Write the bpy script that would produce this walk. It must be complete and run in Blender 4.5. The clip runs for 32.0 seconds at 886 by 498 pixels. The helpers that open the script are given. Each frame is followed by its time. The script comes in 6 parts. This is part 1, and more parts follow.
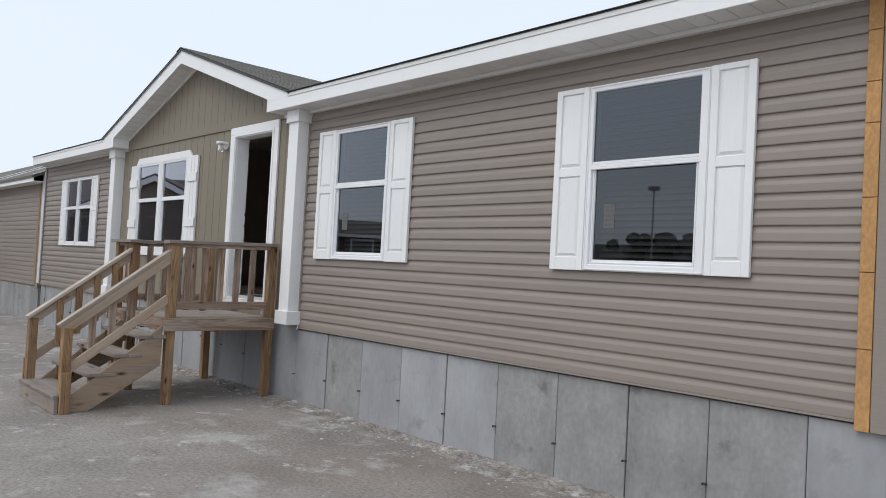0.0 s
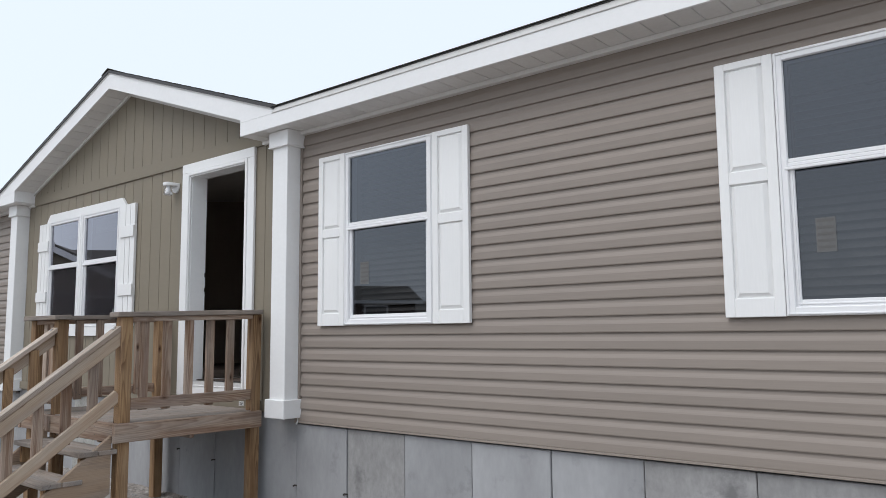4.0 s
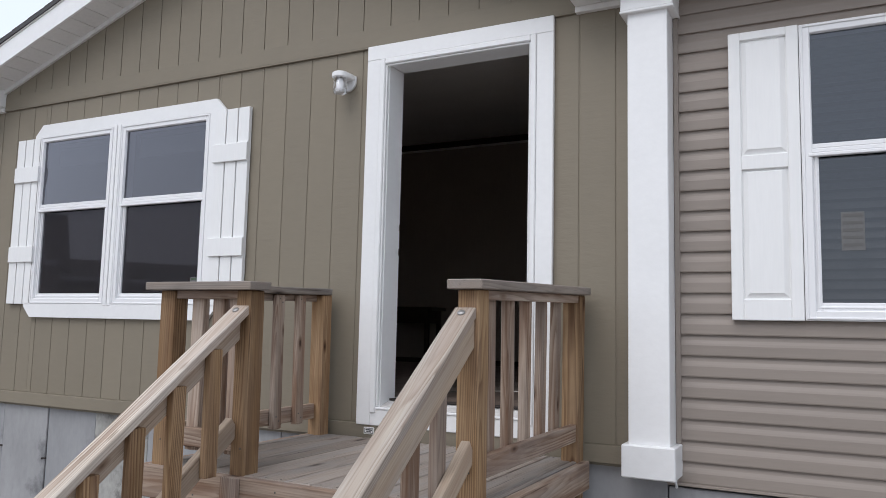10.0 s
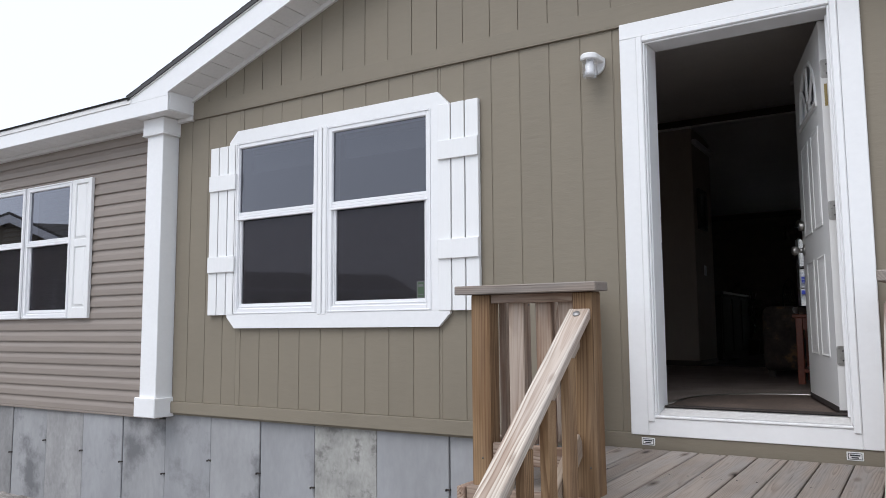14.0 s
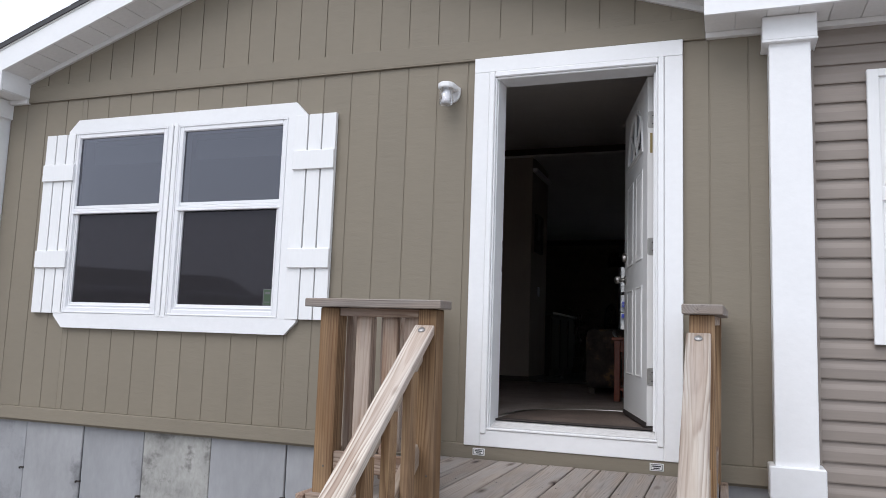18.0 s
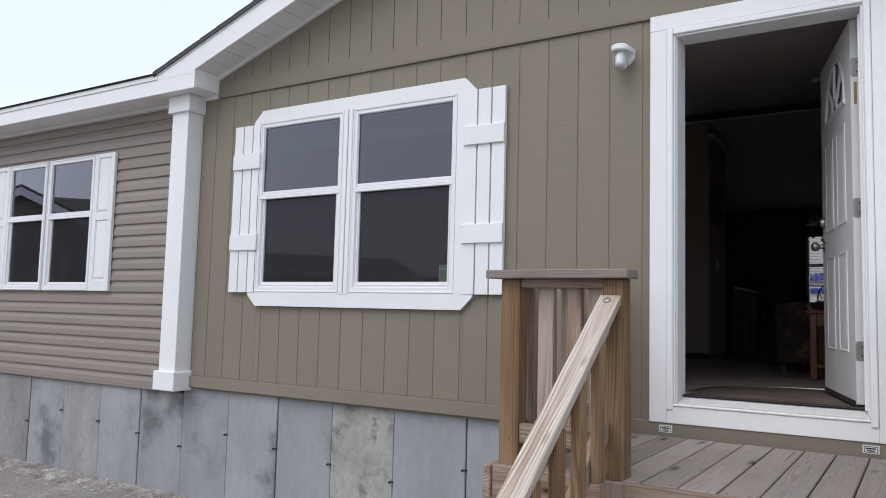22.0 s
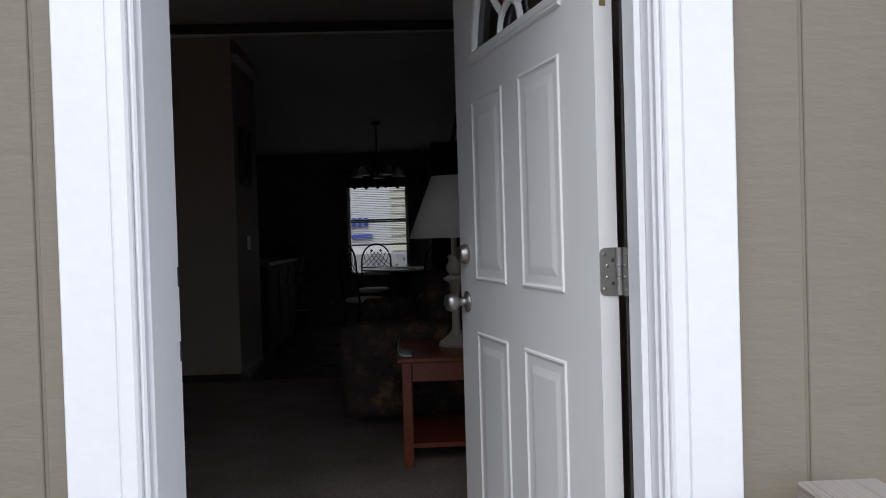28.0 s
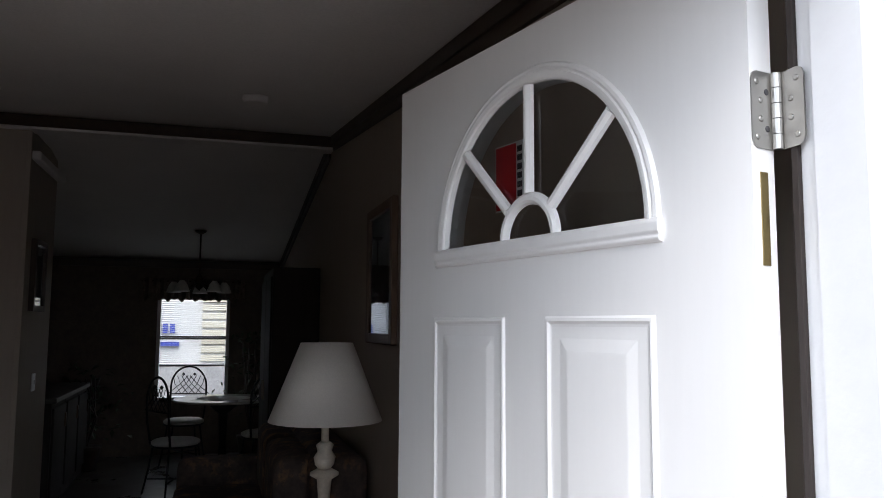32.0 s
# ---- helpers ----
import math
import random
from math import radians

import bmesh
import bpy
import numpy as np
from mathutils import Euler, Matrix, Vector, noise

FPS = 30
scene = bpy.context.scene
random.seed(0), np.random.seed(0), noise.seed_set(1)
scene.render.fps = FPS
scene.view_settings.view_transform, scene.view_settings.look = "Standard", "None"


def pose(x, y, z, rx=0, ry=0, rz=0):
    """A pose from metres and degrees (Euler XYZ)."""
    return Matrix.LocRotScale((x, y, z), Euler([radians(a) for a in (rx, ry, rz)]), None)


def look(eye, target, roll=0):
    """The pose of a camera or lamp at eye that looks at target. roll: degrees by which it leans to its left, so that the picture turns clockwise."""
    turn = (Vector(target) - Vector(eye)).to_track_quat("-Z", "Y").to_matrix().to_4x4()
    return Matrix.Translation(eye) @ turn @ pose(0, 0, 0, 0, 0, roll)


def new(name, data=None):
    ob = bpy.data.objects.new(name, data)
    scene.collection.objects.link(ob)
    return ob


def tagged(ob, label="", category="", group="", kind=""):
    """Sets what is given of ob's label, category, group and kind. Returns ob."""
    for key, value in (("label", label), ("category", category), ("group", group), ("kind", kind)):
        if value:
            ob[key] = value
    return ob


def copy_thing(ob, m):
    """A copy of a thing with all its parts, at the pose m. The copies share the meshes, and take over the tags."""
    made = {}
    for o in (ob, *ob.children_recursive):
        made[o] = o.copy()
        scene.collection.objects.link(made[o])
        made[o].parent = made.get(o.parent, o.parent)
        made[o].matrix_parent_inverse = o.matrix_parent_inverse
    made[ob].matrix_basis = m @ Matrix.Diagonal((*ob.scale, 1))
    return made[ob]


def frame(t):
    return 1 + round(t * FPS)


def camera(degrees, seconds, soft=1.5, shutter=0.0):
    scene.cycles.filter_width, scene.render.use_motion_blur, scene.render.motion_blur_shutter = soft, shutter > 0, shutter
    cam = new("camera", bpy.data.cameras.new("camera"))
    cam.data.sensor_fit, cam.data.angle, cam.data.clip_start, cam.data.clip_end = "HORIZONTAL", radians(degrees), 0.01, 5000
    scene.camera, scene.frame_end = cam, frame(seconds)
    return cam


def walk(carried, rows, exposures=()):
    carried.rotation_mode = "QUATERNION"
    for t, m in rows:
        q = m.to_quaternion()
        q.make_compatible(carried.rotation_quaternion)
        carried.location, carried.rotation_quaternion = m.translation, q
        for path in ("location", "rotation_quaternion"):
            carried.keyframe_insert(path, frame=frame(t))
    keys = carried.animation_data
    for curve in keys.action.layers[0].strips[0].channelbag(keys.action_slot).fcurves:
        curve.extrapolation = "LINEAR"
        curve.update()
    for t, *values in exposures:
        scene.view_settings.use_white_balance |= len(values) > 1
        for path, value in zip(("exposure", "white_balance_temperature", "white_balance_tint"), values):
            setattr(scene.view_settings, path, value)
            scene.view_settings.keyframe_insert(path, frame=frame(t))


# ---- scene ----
cam = camera(60.0, 32.0, 0.9)
PATH = [
    (0, (8.747, -4.724, 1.576), (7.279, -3.368, 1.635), 3.1),
    (0.5, (8.663, -4.651, 1.553), (7.213, -3.274, 1.599), 1.6),
    (1, (8.504, -4.5, 1.579), (7.066, -3.113, 1.68), 1.9),
    (1.5, (8.269, -4.388, 1.583), (6.786, -3.055, 1.733), 2.5),
    (2, (7.921, -4.377, 1.585), (6.502, -2.978, 1.76), 0.8),
    (2.5, (7.592, -4.296, 1.564), (6.229, -2.84, 1.71), 0.7),
    (3, (7.217, -4.177, 1.624), (5.8, -2.774, 1.784), 1.3),
    (3.5, (6.814, -4.181, 1.589), (5.482, -2.705, 1.803), -0.1),
    (5.5, (5.215, -4.005, 1.551), (4.005, -2.424, 1.742), 0.1),
    (6, (4.865, -3.934, 1.569), (3.685, -2.33, 1.755), 1.0),
    (6.5, (4.503, -3.953, 1.576), (3.329, -2.345, 1.765), 3.4),
    (7, (4.14, -4.034, 1.583), (3.095, -2.339, 1.77), 0.5),
    (7.5, (3.811, -3.991, 1.584), (2.763, -2.295, 1.748), 0.1),
    (8, (3.419, -3.986, 1.637), (2.309, -2.334, 1.836), 0.5),
    (8.5, (3.023, -3.998, 1.564), (2.026, -2.278, 1.782), -0.7),
    (9, (2.724, -3.961, 1.565), (1.747, -2.227, 1.759), 0.7),
    (9.5, (2.375, -3.866, 1.606), (1.406, -2.127, 1.799), 0.7),
    (10, (1.97, -3.885, 1.574), (1.055, -2.119, 1.779), 1.3),
    (10.5, (1.601, -3.854, 1.587), (0.758, -2.052, 1.797), 0.8),
    (11, (1.362, -3.7, 1.584), (0.414, -1.952, 1.803), 0.1),
    (11.5, (1.087, -3.637, 1.58), (0.097, -1.915, 1.812), 2.1),
    (12, (0.87, -3.695, 1.579), (0.097, -1.859, 1.759), -0.9),
    (12.5, (0.84, -3.757, 1.576), (0.082, -1.914, 1.749), 0.1),
    (13, (0.91, -3.88, 1.581), (0.111, -2.058, 1.79), 0.6),
    (13.5, (0.901, -4.01, 1.589), (-0.021, -2.247, 1.79), 0.9),
    (14, (0.788, -4.156, 1.582), (-0.264, -2.467, 1.786), -0.4),
    (14.5, (0.707, -4.239, 1.573), (-0.472, -2.635, 1.765), -0.1),
    (16.5, (0.745, -4.333, 1.578), (-0.314, -2.647, 1.772), 1.0),
    (17, (0.801, -4.313, 1.589), (-0.139, -2.56, 1.794), 1.1),
    (17.5, (0.81, -4.295, 1.591), (0.007, -2.476, 1.807), 1.8),
    (18, (0.811, -4.3, 1.596), (0.127, -2.436, 1.83), 2.0),
    (18.5, (0.826, -4.292, 1.597), (0.245, -2.395, 1.854), 2.0),
    (19, (0.841, -4.294, 1.592), (0.246, -2.404, 1.865), 1.4),
    (19.5, (0.817, -4.303, 1.597), (0.128, -2.445, 1.868), 1.3),
    (20, (0.78, -4.31, 1.597), (-0.025, -2.497, 1.856), 1.3),
    (20.5, (0.756, -4.325, 1.593), (-0.203, -2.587, 1.839), 1.5),
    (21, (0.748, -4.322, 1.579), (-0.305, -2.638, 1.815), 1.9),
    (21.5, (0.748, -4.339, 1.576), (-0.347, -2.68, 1.795), 1.5),
    (22, (0.711, -4.275, 1.558), (-0.35, -2.588, 1.728), 1.5),
    (22.5, (0.657, -4.018, 1.552), (-0.259, -2.247, 1.704), 1.1),
    (23, (0.613, -3.747, 1.572), (-0.14, -1.904, 1.759), 1.7),
    (23.5, (0.439, -3.466, 1.553), (-0.092, -1.539, 1.639), 1.8),
    (24, (0.293, -3.195, 1.567), (0.012, -1.216, 1.624), 0.4),
    (24.5, (0.246, -2.92, 1.575), (-0.027, -0.938, 1.587), -2.7),
    (26.5, (0.152, -1.908, 1.857), (0.009, 0.087, 1.833), -4.3),
    (27, (0.134, -1.729, 1.985), (-0.092, 0.257, 1.905), -3.8),
    (27.5, (0.032, -1.562, 2.17), (-0.012, 0.437, 2.127), -3.9),
    (28, (0.024, -1.369, 2.252), (0.099, 0.63, 2.217), -1.7),
    (28.5, (0.033, -1.167, 2.397), (0.012, 0.833, 2.38), -1.9),
    (29, (-0.014, -0.953, 2.462), (-0.029, 1.046, 2.394), -2.6),
    (29.5, (-0.037, -0.896, 2.581), (0.029, 1.1, 2.489), -1.0),
    (30, (-0.009, -0.74, 2.598), (0.102, 1.256, 2.56), -0.1),
    (30.5, (0.014, -0.594, 2.628), (0.112, 1.402, 2.719), 1.7),
    (31, (-0.066, -0.553, 2.642), (0.252, 1.415, 2.807), 1.0),
    (31.5, (-0.175, -0.565, 2.642), (0.312, 1.366, 2.825), -0.7),
    (32, (-0.232, -0.588, 2.641), (0.336, 1.319, 2.839), 0.3),
]
EXPOSURES = [(0, -0.05, 6500, 10), (6, 0.05, 6430, 11), (9, 0.03, 6400, 12.5), (12, 0.22, 6350, 12.5), (14, 0.25, 6320, 12), (16.5, 0.12, 6310, 12.5), (17, 0.08, 6300, 13), (18, 0.30, 6300, 13), (20, 0.22, 6300, 13), (22, 0.08, 6300, 13), (24, 0.28, 6280, 14), (26.5, 0.38, 6220, 14), (28, 0.42, 6150, 13), (29, 0.97, 5980, 11), (30, 1.46, 6080, 11), (31, 1.60, 6150, 12), (32, 1.74, 6250, 13)]
walk(cam, [(t, look(eye, target, roll)) for t, eye, target, roll in PATH],
     exposures=EXPOSURES)

# ---- world, sun, exposure ----
world = bpy.data.worlds.new("overcast_sky")
scene.world = world
world.use_nodes = True
wn = world.node_tree
wn.nodes.clear()
sky = wn.nodes.new("ShaderNodeTexSky")
sky.sky_type = "NISHITA"
sky.sun_disc = False
sky.sun_elevation = radians(52)
sky.sun_rotation = radians(194)
sky.dust_density = 4.0
sky_lift = wn.nodes.new("ShaderNodeMixRGB")
sky_lift.inputs[0].default_value = 0.80
sky_lift.inputs[2].default_value = (8.35, 9.2, 10.1, 1)
world_bg = wn.nodes.new("ShaderNodeBackground")
world_bg.inputs[1].default_value = 0.118
world_out = wn.nodes.new("ShaderNodeOutputWorld")
wn.links.new(sky.outputs[0], sky_lift.inputs[1])
wn.links.new(sky_lift.outputs[0], world_bg.inputs[0])
wn.links.new(world_bg.outputs[0], world_out.inputs[0])

sun_data = bpy.data.lights.new("sun", "SUN")
sun_data.energy = 1.1
sun_data.angle = radians(40)
sun_data.color = (1.0, 0.98, 0.965)
sun = new("sun", sun_data)
sun.matrix_world = look((-3.5, -14, 19), (0, 0, 0))


# ---- materials ----
def material(name, colour, rough=0.6, metal=0.0, spec=0.5):
    m = bpy.data.materials.new(name)
    m.use_nodes = True
    b = m.node_tree.nodes["Principled BSDF"]
    b.inputs["Base Color"].default_value = (*colour, 1)
    b.inputs["Roughness"].default_value = rough
    b.inputs["Metallic"].default_value = metal
    b.inputs["Specular IOR Level"].default_value = spec
    return m


def surface(name, colour, rough=0.6, metal=0.0, spec=0.5, grain=(40, 40, 40), amount=0.12, blotch=(1.2, 1.2, 1.2), blotch_amount=0.12,
            bump=0.15, bump_dist=0.002, per_object=0.05, detail=6, stain=None, stain_at=0.62, stain_scale=2.0, rough_var=0.1):
    """A base colour with fine grain, large blotches, per-piece variation, bump, and an optional stain with a shape of its own."""
    m = material(name, colour, rough, metal, spec)
    nt = m.node_tree
    N, L = nt.nodes, nt.links
    b = N["Principled BSDF"]
    tc = N.new("ShaderNodeTexCoord")
    info = N.new("ShaderNodeObjectInfo")
    shift = N.new("ShaderNodeVectorMath")
    shift.operation = "MULTIPLY_ADD"
    comb = N.new("ShaderNodeCombineXYZ")
    for k in range(3):
        L.new(info.outputs["Random"], comb.inputs[k])
    shift.inputs[1].default_value = (7.3, 5.1, 3.7)
    L.new(comb.outputs[0], shift.inputs[0])
    L.new(tc.outputs["Object"], shift.inputs[2])

    def tex(scale, det, rough_n=0.6):
        mp = N.new("ShaderNodeMapping")
        mp.inputs["Scale"].default_value = scale
        L.new(shift.outputs[0], mp.inputs[0])
        t = N.new("ShaderNodeTexNoise")
        t.inputs["Scale"].default_value = 1.0
        t.inputs["Detail"].default_value = det
        t.inputs["Roughness"].default_value = rough_n
        L.new(mp.outputs[0], t.inputs["Vector"])
        return t

    fine, big = tex(grain, detail), tex(blotch, 4)

    def span(src, lo, hi, a=0.25, z=0.75):
        r = N.new("ShaderNodeMapRange")
        r.inputs[1].default_value, r.inputs[2].default_value = a, z
        r.inputs[3].default_value, r.inputs[4].default_value = lo, hi
        L.new(src, r.inputs[0])
        return r.outputs[0]

    def mul(x, y):
        q = N.new("ShaderNodeMath")
        q.operation = "MULTIPLY"
        L.new(x, q.inputs[0]), L.new(y, q.inputs[1])
        return q.outputs[0]

    value = mul(span(fine.outputs[0], 1 - amount, 1 + amount), span(big.outputs[0], 1 - blotch_amount, 1 + blotch_amount))
    value = mul(value, span(info.outputs["Random"], 1 - per_object, 1 + per_object, 0, 1))
    col = N.new("ShaderNodeMixRGB")
    col.blend_type = "MULTIPLY"
    col.inputs[0].default_value = 1.0
    col.inputs[1].default_value = (*colour, 1)
    L.new(value, col.inputs[2])
    out = col.outputs[0]
    if stain:
        st = tex((stain_scale,) * 3, 9, 0.65)
        mix = N.new("ShaderNodeMixRGB")
        mix.inputs[2].default_value = (*stain, 1)
        L.new(span(st.outputs[0], 0, 0.85, stain_at, stain_at + 0.12), mix.inputs[0])
        L.new(out, mix.inputs[1])
        out = mix.outputs[0]
    L.new(out, b.inputs["Base Color"])
    L.new(span(big.outputs[0], max(rough - rough_var, 0.03), min(rough + rough_var, 1)), b.inputs["Roughness"])
    if bump:
        bp = N.new("ShaderNodeBump")
        bp.inputs["Strength"].default_value = bump
        bp.inputs["Distance"].default_value = bump_dist
        L.new(fine.outputs[0], bp.inputs["Height"])
        L.new(bp.outputs[0], b.inputs["Normal"])
    return m


def wood(name, light, dark, axis, spacing=0.0065, contrast=0.7, grey=0.3, grime=0.25, streak=0.0, heart=None):
    """Weathered softwood cut from a ringed log; the grain runs along the given local axis of a piece centred on its origin."""
    m = material(name, light, 0.78, 0, 0.22)
    nt = m.node_tree
    N, L = nt.nodes, nt.links
    b = N["Principled BSDF"]
    tc, info = N.new("ShaderNodeTexCoord"), N.new("ShaderNodeObjectInfo")

    def calc(op, a, c=None, clamp=False):
        q = N.new("ShaderNodeMath")
        q.operation, q.use_clamp = op, clamp
        for k, v in ((0, a), (1, c)):
            if v is None:
                continue
            if isinstance(v, (int, float)):
                q.inputs[k].default_value = v
            else:
                L.new(v, q.inputs[k])
        return q.outputs[0]

    def vec(op, a, c):
        q = N.new("ShaderNodeVectorMath")
        q.operation = op
        for k, v in ((0, a), (1, c)):
            if isinstance(v, tuple):
                q.inputs[k].default_value = v
            else:
                L.new(v, q.inputs[k])
        return q.outputs[0]

    def span(src, lo, hi, a, z):
        r = N.new("ShaderNodeMapRange")
        r.inputs[1].default_value, r.inputs[2].default_value = a, z
        r.inputs[3].default_value, r.inputs[4].default_value = lo, hi
        L.new(src, r.inputs[0])
        return r.outputs[0]

    def mix(fac, a, c, blend="MIX"):
        q = N.new("ShaderNodeMixRGB")
        q.blend_type = blend
        L.new(fac, q.inputs[0])
        for k, v in ((1, a), (2, c)):
            if isinstance(v, tuple):
                q.inputs[k].default_value = (*v, 1)
            else:
                L.new(v, q.inputs[k])
        return q.outputs[0]

    dice = [calc("FRACT", calc("MULTIPLY", info.outputs["Random"], f)) for f in (7.31, 13.77, 29.3, 51.9)]
    at = N.new("ShaderNodeCombineXYZ")
    for k in range(3):
        L.new(calc("MULTIPLY", dice[k], 9.0), at.inputs[k])
    place = vec("ADD", tc.outputs["Object"], at.outputs[0])

    def mapped(across, along):
        mp = N.new("ShaderNodeMapping")
        sc = [across] * 3
        sc[axis] = along
        mp.inputs["Scale"].default_value = sc
        L.new(place, mp.inputs[0])
        return mp.outputs[0]

    def noise(across, along, detail, out="Fac"):
        t = N.new("ShaderNodeTexNoise")
        t.inputs["Scale"].default_value, t.inputs["Detail"].default_value = 1.0, detail
        L.new(mapped(across, along), t.inputs["Vector"])
        return t.outputs[out]

    # the pith lies a little off the piece, and the rings wander along it
    p, q = [k for k in range(3) if k != axis]
    pith = N.new("ShaderNodeCombineXYZ")
    L.new(calc("MULTIPLY_ADD", dice[0], 0.16), pith.inputs[p])
    L.new(calc("MULTIPLY_ADD", dice[1], 0.16), pith.inputs[q])
    for k, node in ((p, pith.inputs[p].links[0].from_node), (q, pith.inputs[q].links[0].from_node)):
        node.inputs[2].default_value = -0.08
    if heart:
        # a flat-sawn board: the pith lies under the middle of its upper face
        for k, reach, shift in ((p, 0.024, -0.012), (q, 0.008, 0.030)):
            node = pith.inputs[k].links[0].from_node
            node.inputs[1].default_value, node.inputs[2].default_value = reach, shift
    sway = vec("SCALE", vec("SUBTRACT", noise(5.0, 0.8, 1.0, "Color"), (0.5, 0.5, 0.5)), (0, 0, 0))
    sway.node.inputs["Scale"].default_value = 0.045 if heart else 0.085
    fine_sway = vec("SCALE", vec("SUBTRACT", noise(26.0, 2.5, 1.0, "Color"), (0.5, 0.5, 0.5)), (0, 0, 0))
    fine_sway.node.inputs["Scale"].default_value = 0.010
    log = vec("ADD", vec("ADD", tc.outputs["Object"], pith.outputs[0]), vec("ADD", sway, fine_sway))
    parts_of = N.new("ShaderNodeSeparateXYZ")
    L.new(log, parts_of.inputs[0])
    a, c, run = parts_of.outputs[p], parts_of.outputs[q], parts_of.outputs[axis]
    a = calc("ADD", a, calc("MULTIPLY", run, calc("MULTIPLY", calc("SUBTRACT", dice[2], 0.5), 0.07)))
    radius = calc("SQRT", calc("ADD", calc("MULTIPLY", a, a), calc("MULTIPLY", c, c)))
    ring = calc("FRACT", calc("ADD", calc("MULTIPLY", radius, 1.0 / spacing), calc("MULTIPLY", noise(14, 0.5, 2.0), 1.8)))
    late = calc("MULTIPLY", span(ring, 0.0, 1.0, 0.30, 0.86), span(ring, 1.0, 0.0, 0.90, 1.0))
    base = mix(calc("MULTIPLY", calc("MULTIPLY", late, contrast), span(noise(9, 0.9, 2.0), 0.25, 1.0, 0.36, 0.60)), light, dark)
    warm = tuple(0.55 * u + 0.45 * v for u, v in zip(light, dark))
    base = mix(span(noise(5, 1.2, 3.0), 0.0, 0.55, 0.45, 0.72), base, warm)
    if heart:
        base = mix(span(radius, 0.75, 0.0, 0.0500, 0.0585), base, heart)
    if streak:
        base = mix(span(noise(22, 1.7, 4.0), 0.0, streak, 0.45, 0.62), base, tuple(1.15 * v for v in dark))
    dull = sum(light) / 3
    base = mix(span(noise(11, 1.6, 4.0), 0.0, grey, 0.42, 0.66), base, (dull * 0.98, dull * 0.93, dull * 0.89))
    fibre = noise(170, 4, 4.0)
    base = mix(span(fibre, 0.0, 0.42, 0.50, 0.80), base, tuple(0.62 * v for v in dark))
    base = mix(span(noise(60, 1.1, 3.0), 0.0, 0.75, 0.66, 0.74), base, tuple(0.40 * v for v in dark))
    base = mix(span(noise(4, 3.0, 5.0), 0.0, grime, 0.52, 0.75), base, tuple(0.35 * v for v in dark))
    # knots with a dark heart
    vo = N.new("ShaderNodeTexVoronoi")
    vo.inputs["Scale"].default_value = 1.0
    L.new(mapped(8.5, 3.2) if streak else mapped(6.5, 2.0), vo.inputs["Vector"])
    base = mix(span(vo.outputs["Distance"], 0.75, 0.0, 0.09, 0.17), base, tuple(0.75 * v for v in dark))
    base = mix(span(vo.outputs["Distance"], 0.95, 0.0, 0.045, 0.085), base, tuple(0.22 * v for v in dark))
    one = N.new("ShaderNodeMixRGB")
    one.blend_type = "MULTIPLY"
    one.inputs[0].default_value = 1
    L.new(base, one.inputs[1])
    L.new(span(dice[3], 0.80, 1.16, 0, 1), one.inputs[2])
    L.new(one.outputs[0], b.inputs["Base Color"])
    bp = N.new("ShaderNodeBump")
    bp.inputs["Strength"].default_value, bp.inputs["Distance"].default_value = 0.4, 0.0015
    L.new(calc("SUBTRACT", fibre, calc("MULTIPLY", late, 0.35)), bp.inputs["Height"])
    L.new(bp.outputs[0], b.inputs["Normal"])
    return m


def pane_material(name, clear, gloss=1.0, tint=(0.86, 0.91, 1.0), rough=0.015):
    """Window glass: tinted transmission with a mirror gloss by Fresnel."""
    m = bpy.data.materials.new(name)
    m.use_nodes = True
    nt = m.node_tree
    nt.nodes.clear()
    N, L = nt.nodes, nt.links
    out, mix = N.new("ShaderNodeOutputMaterial"), N.new("ShaderNodeMixShader")
    tr, gl = N.new("ShaderNodeBsdfTransparent"), N.new("ShaderNodeBsdfGlossy")
    tr.inputs[0].default_value = (*clear, 1)
    gl.inputs[0].default_value = (*tint, 1)
    gl.inputs["Roughness"].default_value = rough
    fr = N.new("ShaderNodeFresnel")
    fr.inputs[0].default_value = 1.5
    k = N.new("ShaderNodeMath")
    k.operation = "MULTIPLY"
    k.inputs[1].default_value = gloss
    k.use_clamp = True
    L.new(fr.outputs[0], k.inputs[0])
    L.new(k.outputs[0], mix.inputs[0])
    L.new(tr.outputs[0], mix.inputs[1])
    L.new(gl.outputs[0], mix.inputs[2])
    L.new(mix.outputs[0], out.inputs[0])
    return m


M_SIDING = surface("taupe_vinyl_siding", (0.270, 0.230, 0.200), 0.5, spec=0.4, grain=(3, 60, 90), amount=0.05, blotch=(0.6, 1, 0.9), blotch_amount=0.06, bump=0.05, per_object=0.03)
M_OLIVE = surface("olive_painted_panel", (0.230, 0.199, 0.151), 0.62, spec=0.35, grain=(9, 9, 30), amount=0.02, blotch=(1.5, 1, 0.7), blotch_amount=0.07, bump=0.42, bump_dist=0.006, detail=4, per_object=0.006)
M_WHITE = surface("white_trim_paint", (0.84, 0.84, 0.84), 0.45, grain=(26, 26, 34), amount=0.02, blotch_amount=0.03, bump=0.3, bump_dist=0.003, per_object=0.015)
M_VINYL = surface("white_window_vinyl", (0.82, 0.82, 0.83), 0.38, amount=0.012, blotch_amount=0.025, bump=0.0, per_object=0.01)
M_SHUTTER = surface("white_shutter_plastic", (0.83, 0.83, 0.825), 0.5, grain=(90, 90, 8), amount=0.02, blotch_amount=0.025, bump=0.12, per_object=0.015)
M_SOFFIT = surface("white_vinyl_soffit", (0.76, 0.75, 0.735), 0.55, amount=0.04, blotch_amount=0.06, bump=0.06)
